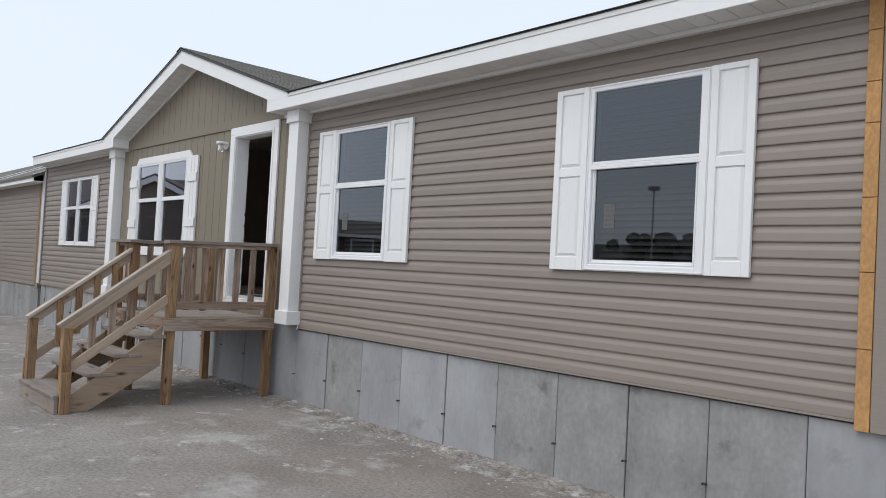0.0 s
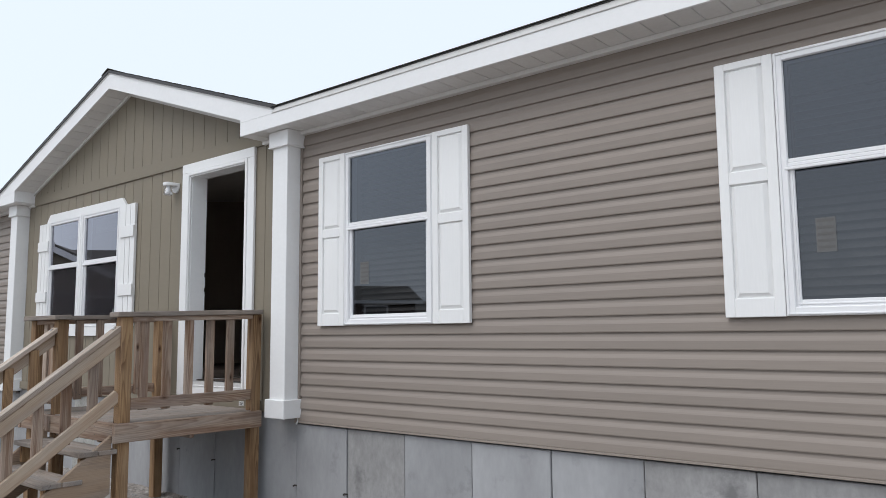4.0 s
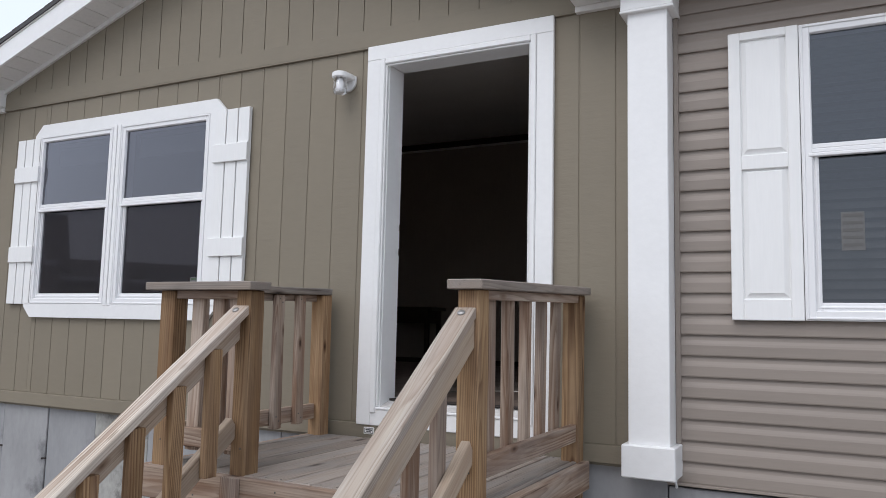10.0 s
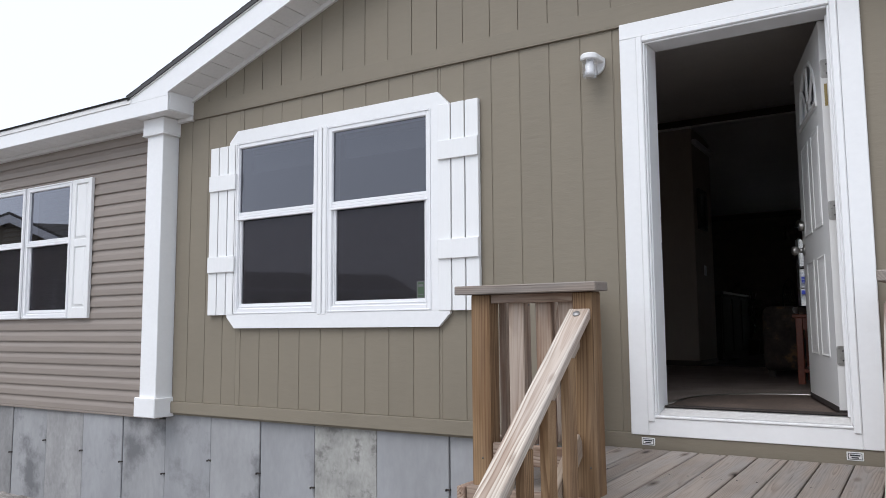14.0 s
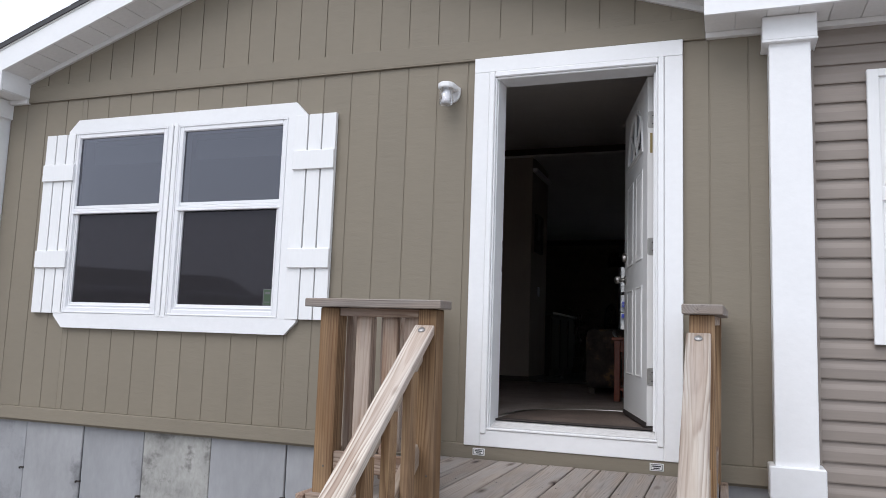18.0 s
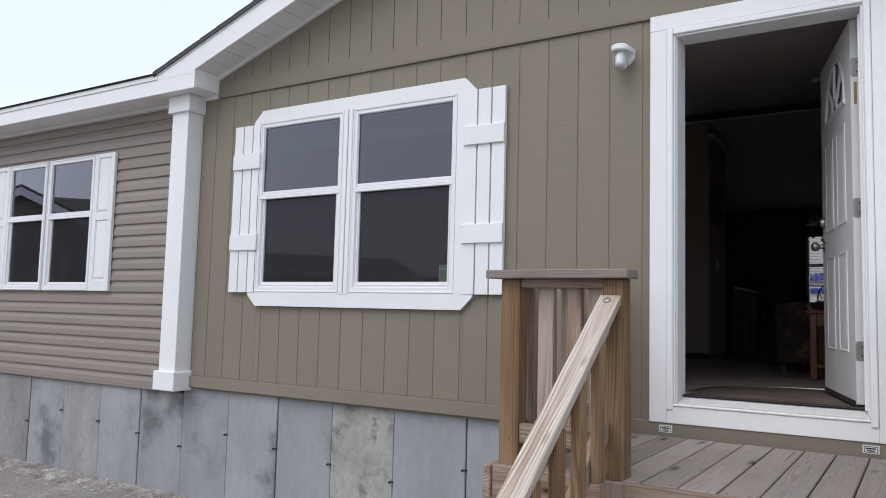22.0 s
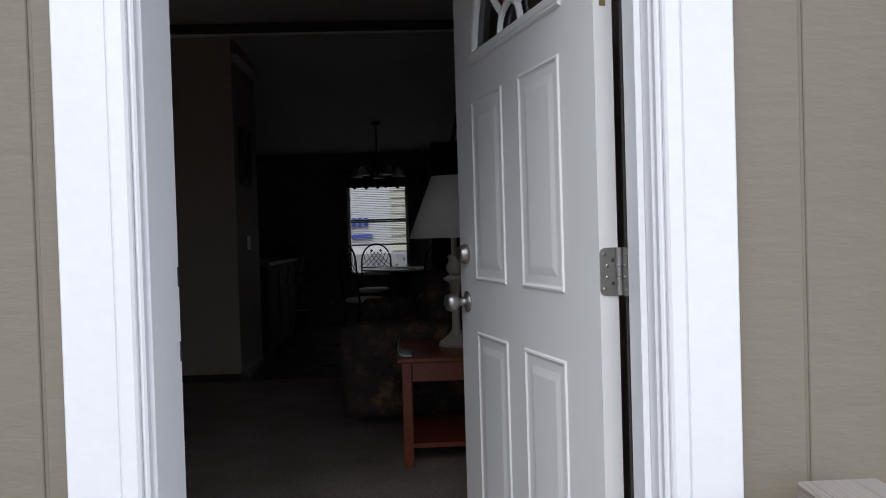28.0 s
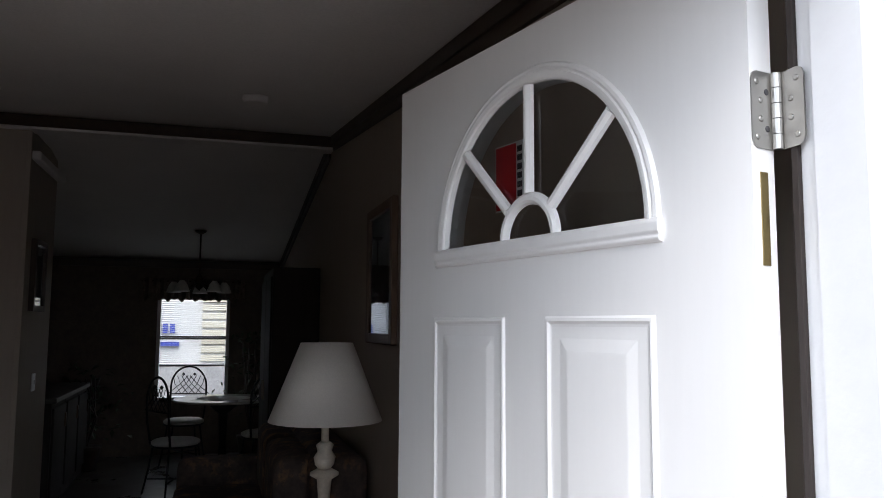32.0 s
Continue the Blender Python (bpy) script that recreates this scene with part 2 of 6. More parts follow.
M_DRIP = material("dark_drip_edge", (0.05, 0.048, 0.05), 0.6)
M_SHINGLE = surface("brown_grey_shingle", (0.115, 0.105, 0.092), 0.9, grain=(160, 160, 160), amount=0.4, blotch=(3, 3, 3), blotch_amount=0.15, bump=0.7, bump_dist=0.004, per_object=0.12)
M_FOUND = surface("grey_cement_panel", (0.290, 0.286, 0.285), 0.85, spec=0.25, grain=(30, 30, 18), amount=0.14, blotch=(3.2, 3.2, 1.8), blotch_amount=0.24, bump=0.4, bump_dist=0.004, per_object=0.10, stain=(0.165, 0.163, 0.165), stain_at=0.57, stain_scale=3.0)
M_FOUND_OLD = surface("chalky_stained_cement_panel", (0.36, 0.355, 0.335), 0.9, spec=0.2, grain=(35, 35, 22), amount=0.16, blotch=(4, 4, 4), blotch_amount=0.22, bump=0.4, bump_dist=0.004, per_object=0.05, stain=(0.17, 0.165, 0.155), stain_at=0.52, stain_scale=9)
M_FOUND_SMOOTH = surface("smooth_blue_grey_cement_panel", (0.325, 0.328, 0.338), 0.75, spec=0.3, grain=(24, 24, 10), amount=0.07, blotch=(2.4, 2.4, 1.2), blotch_amount=0.17, bump=0.15, bump_dist=0.003, per_object=0.09, stain=(0.20, 0.20, 0.205), stain_at=0.58, stain_scale=2.2)
M_FOUND_WET = surface("damp_stained_cement_panel", (0.315, 0.316, 0.322), 0.75, spec=0.3, grain=(24, 24, 12), amount=0.08, blotch=(2.4, 2.4, 1.4), blotch_amount=0.15, bump=0.15, bump_dist=0.003, per_object=0.08, detail=5, stain=(0.135, 0.136, 0.142), stain_at=0.52, stain_scale=1.9)
M_JOINT = material("shaded_joint", (0.085, 0.083, 0.08), 0.9)
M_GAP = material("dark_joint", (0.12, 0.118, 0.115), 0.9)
M_WRAP = surface("white_house_wrap", (0.66, 0.69, 0.72), 0.35, grain=(14, 14, 6), amount=0.1, blotch=(5, 5, 2), blotch_amount=0.15, bump=0.6, bump_dist=0.01)
M_CLIP = surface("rusty_clip", (0.06, 0.05, 0.045), 0.7, metal=0.4)
M_OSB = surface("orange_strand_board", (0.47, 0.255, 0.10), 0.8, grain=(55, 55, 30), amount=0.25, blotch=(8, 8, 5), blotch_amount=0.15, bump=0.3)
M_OSB_OLD = surface("dull_strand_board", (0.30, 0.19, 0.10), 0.85, grain=(55, 55, 30), amount=0.25, bump=0.3)
M_PLATE = surface("label_plate", (0.75, 0.75, 0.74), 0.5, bump=0.0)
M_INK = material("black_ink", (0.03, 0.03, 0.035), 0.6)
M_STEEL = surface("brushed_nickel", (0.44, 0.425, 0.40), 0.38, metal=1.0, amount=0.06, bump=0.03)
M_SILL = surface("dull_grey_aluminium", (0.47, 0.46, 0.45), 0.55, metal=0.3, amount=0.1, bump=0.05)
M_BRASS = surface("dull_brass", (0.36, 0.28, 0.13), 0.5, metal=1.0, amount=0.1, bump=0.03)
M_DOOR = surface("white_steel_door_paint", (0.79, 0.78, 0.76), 0.42, grain=(60, 60, 5), amount=0.012, blotch_amount=0.03, bump=0.05)
M_SEAL = material("brown_weatherstrip", (0.03, 0.022, 0.019), 0.8)
M_GLASS = pane_material("tinted_window_glass", (0.13, 0.14, 0.155), 2.55)
M_GLASS_LOW = pane_material("tinted_glass_over_blinds", (0.085, 0.088, 0.094), 2.35)
M_GLASS_BLUE = pane_material("coated_window_glass", (0.10, 0.105, 0.125), 2.9, (0.90, 0.90, 1.0))
M_GLASS_SCREEN = pane_material("glass_behind_insect_screen", (0.055, 0.052, 0.057), 1.15, (0.93, 0.90, 1.0), 0.03)


def screen_material():
    """Fine grey insect mesh: mostly open, the threads catch a little light."""
    m = bpy.data.materials.new("grey_insect_mesh")
    m.use_nodes = True
    nt = m.node_tree
    nt.nodes.clear()
    out, mix = nt.nodes.new("ShaderNodeOutputMaterial"), nt.nodes.new("ShaderNodeMixShader")
    clear, thread = nt.nodes.new("ShaderNodeBsdfTransparent"), nt.nodes.new("ShaderNodeBsdfDiffuse")
    thread.inputs[0].default_value = (0.085, 0.08, 0.088, 1)
    mix.inputs[0].default_value = 0.30
    nt.links.new(clear.outputs[0], mix.inputs[1])
    nt.links.new(thread.outputs[0], mix.inputs[2])
    nt.links.new(mix.outputs[0], out.inputs[0])
    return m


M_SCREEN = screen_material()
M_CLEAR = pane_material("clear_glass", (0.85, 0.87, 0.87), 1.0)
M_LAMP_GLASS = pane_material("lamp_jar_glass", (0.97, 0.97, 0.975), 0.55, (1, 1, 1))
M_NAIL = material("weathered_nail", (0.125, 0.112, 0.100), 0.6, 0.3)
M_BOLT = material("zinc_bolt_head", (0.40, 0.39, 0.38), 0.5, 0.7)
WOOD = [wood("weathered_pine_%s" % "xyz"[k], (0.440, 0.338, 0.262), (0.180, 0.100, 0.062), k, 0.0105, 0.90, 0.34, 0.32, 0.75) for k in range(3)]
WOOD_STRINGER = wood("brown_stringer_board", (0.385, 0.285, 0.205), (0.215, 0.135, 0.088), 1, 0.011, 0.5, 0.4, 0.35)
WOOD_POST = wood("treated_pine_post", (0.400, 0.258, 0.140), (0.125, 0.056, 0.025), 2, 0.0100, 0.85, 0.12, 0.35, 0.40)
WOOD_PALE = wood("pale_dry_pine_rail", (0.580, 0.515, 0.440), (0.215, 0.140, 0.100), 0, 0.0062, 1.0, 0.30, 0.20, 0.35, (0.410, 0.310, 0.240))
WOOD_APRON = wood("sawn_yellow_pine_rail", (0.470, 0.372, 0.282), (0.270, 0.175, 0.118), 0, 0.0120, 0.45, 0.3, 0.10, 0.35)
WOOD_GREY = [wood("grey_weathered_board_%s" % "xyz"[k], (0.338, 0.286, 0.246), (0.165, 0.124, 0.100), k, 0.0080, 0.62, 0.7, 0.22) for k in range(3)]
CENTRED = {*WOOD, *WOOD_GREY, WOOD_STRINGER, WOOD_POST}


def ground_material():
    m = surface("dusty_concrete_ground", (0.270, 0.246, 0.228), 0.95, spec=0.15, grain=(30, 30, 30), amount=0.34, blotch=(0.9, 0.9, 0.9), blotch_amount=0.26, bump=1.0, bump_dist=0.014, per_object=0, detail=9, stain=(0.44, 0.425, 0.41), stain_at=0.575, stain_scale=2.0)
    nt = m.node_tree
    N, L = nt.nodes, nt.links
    b = N["Principled BSDF"]
    old = b.inputs["Base Color"].links[0].from_socket
    tc = N.new("ShaderNodeTexCoord")
    t = N.new("ShaderNodeTexNoise")
    t.inputs["Scale"].default_value, t.inputs["Detail"].default_value = 0.35, 6
    L.new(tc.outputs["Object"], t.inputs["Vector"])
    r = N.new("ShaderNodeMapRange")
    r.inputs[1].default_value, r.inputs[2].default_value, r.inputs[3].default_value, r.inputs[4].default_value = 0.5, 0.72, 0, 0.40
    L.new(t.outputs[0], r.inputs[0])
    mx = N.new("ShaderNodeMixRGB")
    mx.inputs[2].default_value = (0.235, 0.19, 0.16, 1)
    L.new(r.outputs[0], mx.inputs[0])
    L.new(old, mx.inputs[1])
    # chalky patches scattered over the dirt, with ragged rims
    for scale, lo, most, tone in ((0.75, 0.555, 0.62, (0.45, 0.435, 0.42)), (2.6, 0.60, 0.75, (0.54, 0.53, 0.515)), (1.4, 0.60, 0.55, (0.165, 0.14, 0.122))):
        q = N.new("ShaderNodeTexNoise")
        q.inputs["Scale"].default_value, q.inputs["Detail"].default_value, q.inputs["Roughness"].default_value = scale, 10, 0.68
        move = N.new("ShaderNodeMapping")
        move.inputs["Location"].default_value = (scale * 3.1, scale * 7.7, 0)
        L.new(tc.outputs["Object"], move.inputs[0])
        L.new(move.outputs[0], q.inputs["Vector"])
        w = N.new("ShaderNodeMapRange")
        w.inputs[1].default_value, w.inputs[2].default_value, w.inputs[3].default_value, w.inputs[4].default_value = lo, lo + 0.07, 0, most
        L.new(q.outputs[0], w.inputs[0])
        coat = N.new("ShaderNodeMixRGB")
        coat.inputs[2].default_value = (*tone, 1)
        L.new(w.outputs[0], coat.inputs[0])
        L.new(mx.outputs[0], coat.inputs[1])
        mx = coat
    L.new(mx.outputs[0], b.inputs["Base Color"])
    return m


M_GROUND = ground_material()
M_RUBBLE = surface("crumbled_mortar_and_earth", (0.27, 0.245, 0.225), 0.97, spec=0.1, grain=(45, 45, 45), amount=0.5, blotch=(6, 6, 6), blotch_amount=0.4, bump=1.0, bump_dist=0.012, per_object=0, detail=9, stain=(0.58, 0.565, 0.55), stain_at=0.54, stain_scale=5)
M_CHALK = surface("chalky_concrete_chip", (0.44, 0.425, 0.41), 0.95, spec=0.15, grain=(60, 60, 60), amount=0.2, blotch=(3, 3, 3), blotch_amount=0.35, bump=0.4)
M_CARPET = surface("taupe_carpet", (0.285, 0.238, 0.210), 1.0, spec=0.05, grain=(90, 90, 90), amount=0.4, blotch=(3.5, 3.5, 3.5), blotch_amount=0.25, bump=0.8, bump_dist=0.006)
M_ENTRY = surface("brown_mottled_entry_vinyl", (0.115, 0.086, 0.070), 0.7, grain=(70, 70, 70), amount=0.45, blotch=(7, 7, 7), blotch_amount=0.35, bump=0.4)
M_INT_WALL = surface("tan_vinyl_wallboard", (0.40, 0.345, 0.285), 0.7, grain=(30, 30, 5), amount=0.04, blotch_amount=0.05, bump=0.1)
# back wall and dining floor colours darkened to stand in for dim light there
M_DINING_WALL = surface("dimmed_brown_back_wall", (0.17, 0.135, 0.11), 0.8, grain=(25, 25, 25), amount=0.2, blotch=(9, 9, 9), blotch_amount=0.2, bump=0.1)
M_DINING_FLOOR = surface("dimmed_glossy_vinyl_floor", (0.055, 0.042, 0.034), 0.32, grain=(12, 50, 12), amount=0.3, blotch=(3, 3, 3), blotch_amount=0.2, bump=0.1)
M_FRAME = surface("brown_wood_frame", (0.17, 0.115, 0.08), 0.5, grain=(50, 50, 10), amount=0.2, bump=0.05)
M_CEIL = surface("white_textured_ceiling", (0.76, 0.74, 0.71), 0.9, grain=(90, 90, 90), amount=0.06, blotch_amount=0.05, bump=0.6, bump_dist=0.004)
M_DARKWOOD = surface("dark_walnut_trim", (0.055, 0.035, 0.024), 0.45, grain=(50, 8, 50), amount=0.25, bump=0.1)
M_CHERRY = surface("cherry_table_wood", (0.26, 0.065, 0.03), 0.35, grain=(50, 6, 50), amount=0.25, bump=0.05)
M_OLD_CREAM = surface("cream_lap_siding", (0.50, 0.46, 0.36), 0.7)
M_SHADE = surface("white_linen_shade", (0.78, 0.75, 0.70), 0.9, grain=(160, 160, 160), amount=0.05, bump=0.3)
M_CREAM = surface("distressed_cream_paint", (0.66, 0.60, 0.50), 0.6, grain=(60, 60, 60), amount=0.15, bump=0.2)
M_SOFA = surface("dark_floral_upholstery", (0.070, 0.050, 0.042), 0.9, grain=(22, 22, 22), amount=0.5, blotch=(9, 9, 9), blotch_amount=0.5, bump=0.2, stain=(0.26, 0.15, 0.07), stain_at=0.53, stain_scale=9)
M_IRON = surface("black_wrought_iron", (0.02, 0.02, 0.021), 0.5, metal=0.6)
M_SEAT = surface("white_seat_cushion", (0.70, 0.68, 0.64), 0.85)
M_BLIND = surface("white_blind_slat", (0.75, 0.74, 0.71), 0.6, bump=0.0)
M_LEAF = surface("dark_houseplant_leaf", (0.05, 0.075, 0.03), 0.5, per_object=0.1)
M_VALANCE = surface("floral_valance_cloth", (0.20, 0.16, 0.13), 0.95, grain=(30, 30, 30), amount=0.4, blotch=(12, 12, 12), blotch_amount=0.4)
M_RED = material("red_sticker", (0.55, 0.02, 0.025), 0.5)
# card white lowered to grey, standing in for dimming by the tinted glass
M_CARD = surface("tint_dimmed_card", (0.13, 0.13, 0.13), 0.7, bump=0)
M_PAPER = surface("white_paper", (0.75, 0.75, 0.74), 0.8, bump=0)
M_BLUE = material("blue_sign_paint", (0.03, 0.05, 0.32), 0.5)
M_GREEN = material("green_sticker", (0.05, 0.085, 0.045), 0.6)
M_TABLETOP = surface("pale_round_table_top", (0.55, 0.52, 0.47), 0.25, bump=0.0)
M_PICTURE = surface("dim_framed_print", (0.16, 0.15, 0.13), 0.5, blotch=(7, 7, 7), blotch_amount=0.4)
M_BRONZE = surface("bronze_chandelier_metal", (0.10, 0.07, 0.05), 0.4, metal=0.8)
M_FROST = surface("frosted_lamp_glass", (0.55, 0.52, 0.46), 0.5, bump=0)
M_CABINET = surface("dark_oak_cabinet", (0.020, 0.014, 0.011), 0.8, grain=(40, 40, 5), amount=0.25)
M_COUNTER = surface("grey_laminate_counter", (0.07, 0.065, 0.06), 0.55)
M_FAR_HOUSE = surface("pale_neighbour_siding", (0.55, 0.54, 0.52), 0.7)
M_BROWN_HOME = surface("dark_brown_siding", (0.10, 0.075, 0.065), 0.8)
M_POLE = surface("galvanised_pole", (0.42, 0.42, 0.43), 0.6, metal=0.2)
M_FAR_TREE = surface("dark_distant_foliage", (0.12, 0.12, 0.105), 0.9, amount=0.4)

# ---- mesh helpers ----
BASE = {}


def box(bm, x0, x1, y0, y1, z0, z1):
    v = [bm.verts.new((x, y, z)) for z in (z0, z1) for y in (y0, y1) for x in (x0, x1)]
    for f in ((0, 2, 3, 1), (4, 5, 7, 6), (0, 1, 5, 4), (2, 6, 7, 3), (0, 4, 6, 2), (1, 3, 7, 5)):
        bm.faces.new([v[i] for i in f])
    return v


def sheet(x0, x1, y, z0, z1):
    """A pane that faces -y."""
    bm = bmesh.new()
    bm.faces.new([bm.verts.new(c) for c in ((x0, y, z0), (x1, y, z0), (x1, y, z1), (x0, y, z1))])
    return bm


def side_sheet(x, y0, y1, z0, z1, way):
    """A pane that faces +x (way 1) or -x (way -1)."""
    bm = bmesh.new()
    c = [(x, y0, z0), (x, y1, z0), (x, y1, z1), (x, y0, z1)]
    bm.faces.new([bm.verts.new(p) for p in (c if way > 0 else c[::-1])])
    return bm


def soft_box(x0, x1, y0, y1, z0, z1, r=0.004):
    bm = bmesh.new()
    box(bm, min(x0, x1), max(x0, x1), min(y0, y1), max(y0, y1), min(z0, z1), max(z0, z1))
    if r:
        bmesh.ops.bevel(bm, geom=bm.edges[:], offset=r, segments=1, affect="EDGES", profile=0.5)
    return bm


def prism(points, axis, a, b, r=0.0):
    """A polygon in the plane across the axis, swept from a to b. axis 0: points are (y, z); 1: (x, z); 2: (x, y)."""
    bm = bmesh.new()

    def put(p, t):
        return (t, p[0], p[1]) if axis == 0 else (p[0], t, p[1]) if axis == 1 else (p[0], p[1], t)

    lo, hi = [bm.verts.new(put(p, a)) for p in points], [bm.verts.new(put(p, b)) for p in points]
    n = len(points)
    for i in range(n):
        bm.faces.new((lo[i], lo[(i + 1) % n], hi[(i + 1) % n], hi[i]))
    bm.faces.new(lo[::-1]), bm.faces.new(hi)
    bmesh.ops.recalc_face_normals(bm, faces=bm.faces[:])
    if r:
        bmesh.ops.bevel(bm, geom=bm.edges[:], offset=r, segments=1, affect="EDGES")
    return bm


def lathe(profile, x=0, y=0, z=0, n=24):
    """A turned shape about the upright axis; profile: (radius, height)."""
    bm = bmesh.new()
    rings = []
    for r, h in profile:
        rings.append([bm.verts.new((x + max(r, 0.0005) * math.cos(2 * math.pi * i / n), y + max(r, 0.0005) * math.sin(2 * math.pi * i / n), z + h)) for i in range(n)])
    for lo, hi in zip(rings, rings[1:]):
        for i in range(n):
            bm.faces.new((lo[i], lo[(i + 1) % n], hi[(i + 1) % n], hi[i])).smooth = True
    bm.faces.new(rings[0][::-1]), bm.faces.new(rings[-1])
    return bm


def tube(points, r, n=6, bm=None):
    """A round bar along the points."""
    bm = bm or bmesh.new()
    P = [Vector(p) for p in points]
    rings = []
    for i, p in enumerate(P):
        d = (P[min(i + 1, len(P) - 1)] - P[max(i - 1, 0)]).normalized()
        u = d.cross(Vector((0, 0, 1)) if abs(d.z) < 0.9 else Vector((1, 0, 0))).normalized()
        w = d.cross(u)
        rings.append([bm.verts.new(p + r * (u * math.cos(2 * math.pi * k / n) + w * math.sin(2 * math.pi * k / n))) for k in range(n)])
    for lo, hi in zip(rings, rings[1:]):
        for i in range(n):
            bm.faces.new((lo[i], lo[(i + 1) % n], hi[(i + 1) % n], hi[i])).smooth = True
    bm.faces.new(rings[0][::-1]), bm.faces.new(rings[-1])
    return bm


def join(*meshes):
    out = bmesh.new()
    for bm in meshes:
        tmp = bpy.data.meshes.new("tmp")
        bm.to_mesh(tmp)
        bm.free()
        out.from_mesh(tmp)
        bpy.data.meshes.remove(tmp)
    return out


def thing(name, label, category, at=(0, 0, 0), group="", kind=""):
    ob = new(name)
    ob.empty_display_size = 0.1
    ob.location = at
    BASE[ob] = Vector(at)
    return tagged(ob, label, category, group, kind)


def mesh_of(name, bm, mat, keep=False):
    me = bpy.data.meshes.new(name)
    if not keep:
        bmesh.ops.recalc_face_normals(bm, faces=bm.faces[:])
    bm.to_mesh(me)
    bm.free()
    me.materials.append(mat)
    return me


def part(name, bm, mat, parent, label="", matrix=None, keep=False):
    """Links a bmesh, given in world metres, as one mesh under a thing or a part. matrix: places a mesh built about its own origin."""
    base = BASE[parent]
    if matrix is None and mat in CENTRED:
        # grain is cut about the middle of each piece
        mid = sum((v.co for v in bm.verts), Vector()) / len(bm.verts)
        bmesh.ops.translate(bm, verts=bm.verts[:], vec=-mid)
        matrix = Matrix.Translation(mid)
    elif matrix is None:
        bmesh.ops.translate(bm, verts=bm.verts[:], vec=-base)
    ob = new(name, mesh_of(name, bm, mat, keep))
    ob.parent = parent
    if matrix is not None:
        ob.matrix_basis = Matrix.Translation(-base) @ matrix
    BASE[ob] = base
    if label:
        tagged(ob, label)
    return ob


def solid(name, bm, mat, label, category="", kind="structure", group="", at=(0, 0, 0)):
    """One mesh as a top-level object."""
    bmesh.ops.translate(bm, verts=bm.verts[:], vec=-Vector(at))
    ob = new(name, mesh_of(name, bm, mat))
    ob.location = at
    BASE[ob] = Vector(at)
    return tagged(ob, label, category, group, kind)


def walled(x0, x1, z0, z1, y0, y1, holes):
    """An upright wall along x with rectangular openings (xa, xb, za, zb)."""
    bm = bmesh.new()
    xs = sorted({x0, x1, *[min(max(v, x0), x1) for h in holes for v in h[:2]]})
    zs = sorted({z0, z1, *[min(max(v, z0), z1) for h in holes for v in h[2:]]})
    for xa, xb in zip(xs, xs[1:]):
        for za, zb in zip(zs, zs[1:]):
            xm, zm = (xa + xb) / 2, (za + zb) / 2
            if not any(h[0] < xm < h[1] and h[2] < zm < h[3] for h in holes):
                box(bm, xa, xb, y0, y1, za, zb)
    bmesh.ops.remove_doubles(bm, verts=bm.verts[:], dist=1e-5)
    return bm


def room_wall_y(x0, x1, y0, y1):
    """A partition along y, its head cut to the vaulted ceiling."""
    head = lambda y: (3.43 + (y - 0.19) * (0.56 / 4.66) if y < 4.85 else 3.99 - (y - 4.85) * (0.59 / 4.15)) + 0.02
    pts = [(y0, 1.13), (y1, 1.13), (y1, head(y1))] + ([(4.85, head(4.85))] if y0 < 4.85 < y1 else []) + [(y0, head(y0))]
    return prism(pts, 0, x0, x1)

# ---- the home: walls, roof, foundation ----
Y_SIDE, Y_OLIVE, Y_IN = 0.048, 0.040, 0.19
W0 = (-7.33, -5.85, 1.69, 2.97)
W1 = (-3.68, -1.85, 1.70, 3.03)
W2 = (1.830, 2.768, 1.645, 3.045)
W3 = (5.190, 6.180, 1.645, 3.045)
DOOR = (-0.486, 0.492, 1.05, 3.192)
FLOOR = 1.13

wall_front = solid("wall_front", walled(-8.75, 7.32, 0.921, 3.44, Y_SIDE, Y_IN, [(w[0] + 0.03, w[1] - 0.03, w[2] + 0.03, w[3] - 0.03) for w in (W0, W1, W2, W3)] + [DOOR]),
                   M_INT_WALL, "front wall of the home, tan wallboard inside", "wall")
GX, GZ, GS, GY = -1.75, 4.52, 0.338, -0.226      # gable: ridge x and height, slope, fascia plane
GW, GE = 2.98, 2.48                              # half widths: to the valley, to the eave returns
solid("wall_gable", prism([(-4.40, 3.31), (0.90, 3.31), (0.90, GZ - 0.215 - GS * (0.90 - GX)), (GX, GZ - 0.215), (-4.40, GZ - 0.215 - GS * (GX + 4.40))], 1, Y_SIDE, 0.2), M_OLIVE, "olive painted gable wall above the entrance", "wall")
for nm, x0, x1 in (("wall_left", -8.75, -8.55), ("wall_right", 7.12, 7.32)):
    solid(nm, soft_box(x0, x1, Y_IN + 0.002, 9.0, 0.1, 3.44, 0), M_SIDING, "taupe end wall of the home", "wall")
solid("wall_back", walled(-8.75, 7.32, 0.1, 3.40, 9.0, 9.18, [(-0.86, -0.04, 1.75, 2.98)]), M_DINING_WALL, "back wall of the living and dining room", "wall")


def roof_slab(name, pts, axis, a, b, label):
    return solid(name, prism(pts, axis, a, b), M_SHINGLE, label, "roof")


RZ = 3.492
ridge_y, ridge_z = 4.8, RZ + 0.25 * 5.03
for x0, x1, y0 in ((-8.85, GX - GW, -0.262), (GX - GW, GX + GW, 0.25), (GX + GW, 7.62, -0.262)):
    z0 = RZ + 0.25 * (y0 + 0.262)
    roof_slab("roof_main", [(y0, z0 + 0.016), (ridge_y, ridge_z), (9.6, RZ), (9.6, RZ - 0.05), (ridge_y, ridge_z - 0.05), (y0, z0 + 0.002)], 0, x0, x1, "brown-grey shingle main roof")
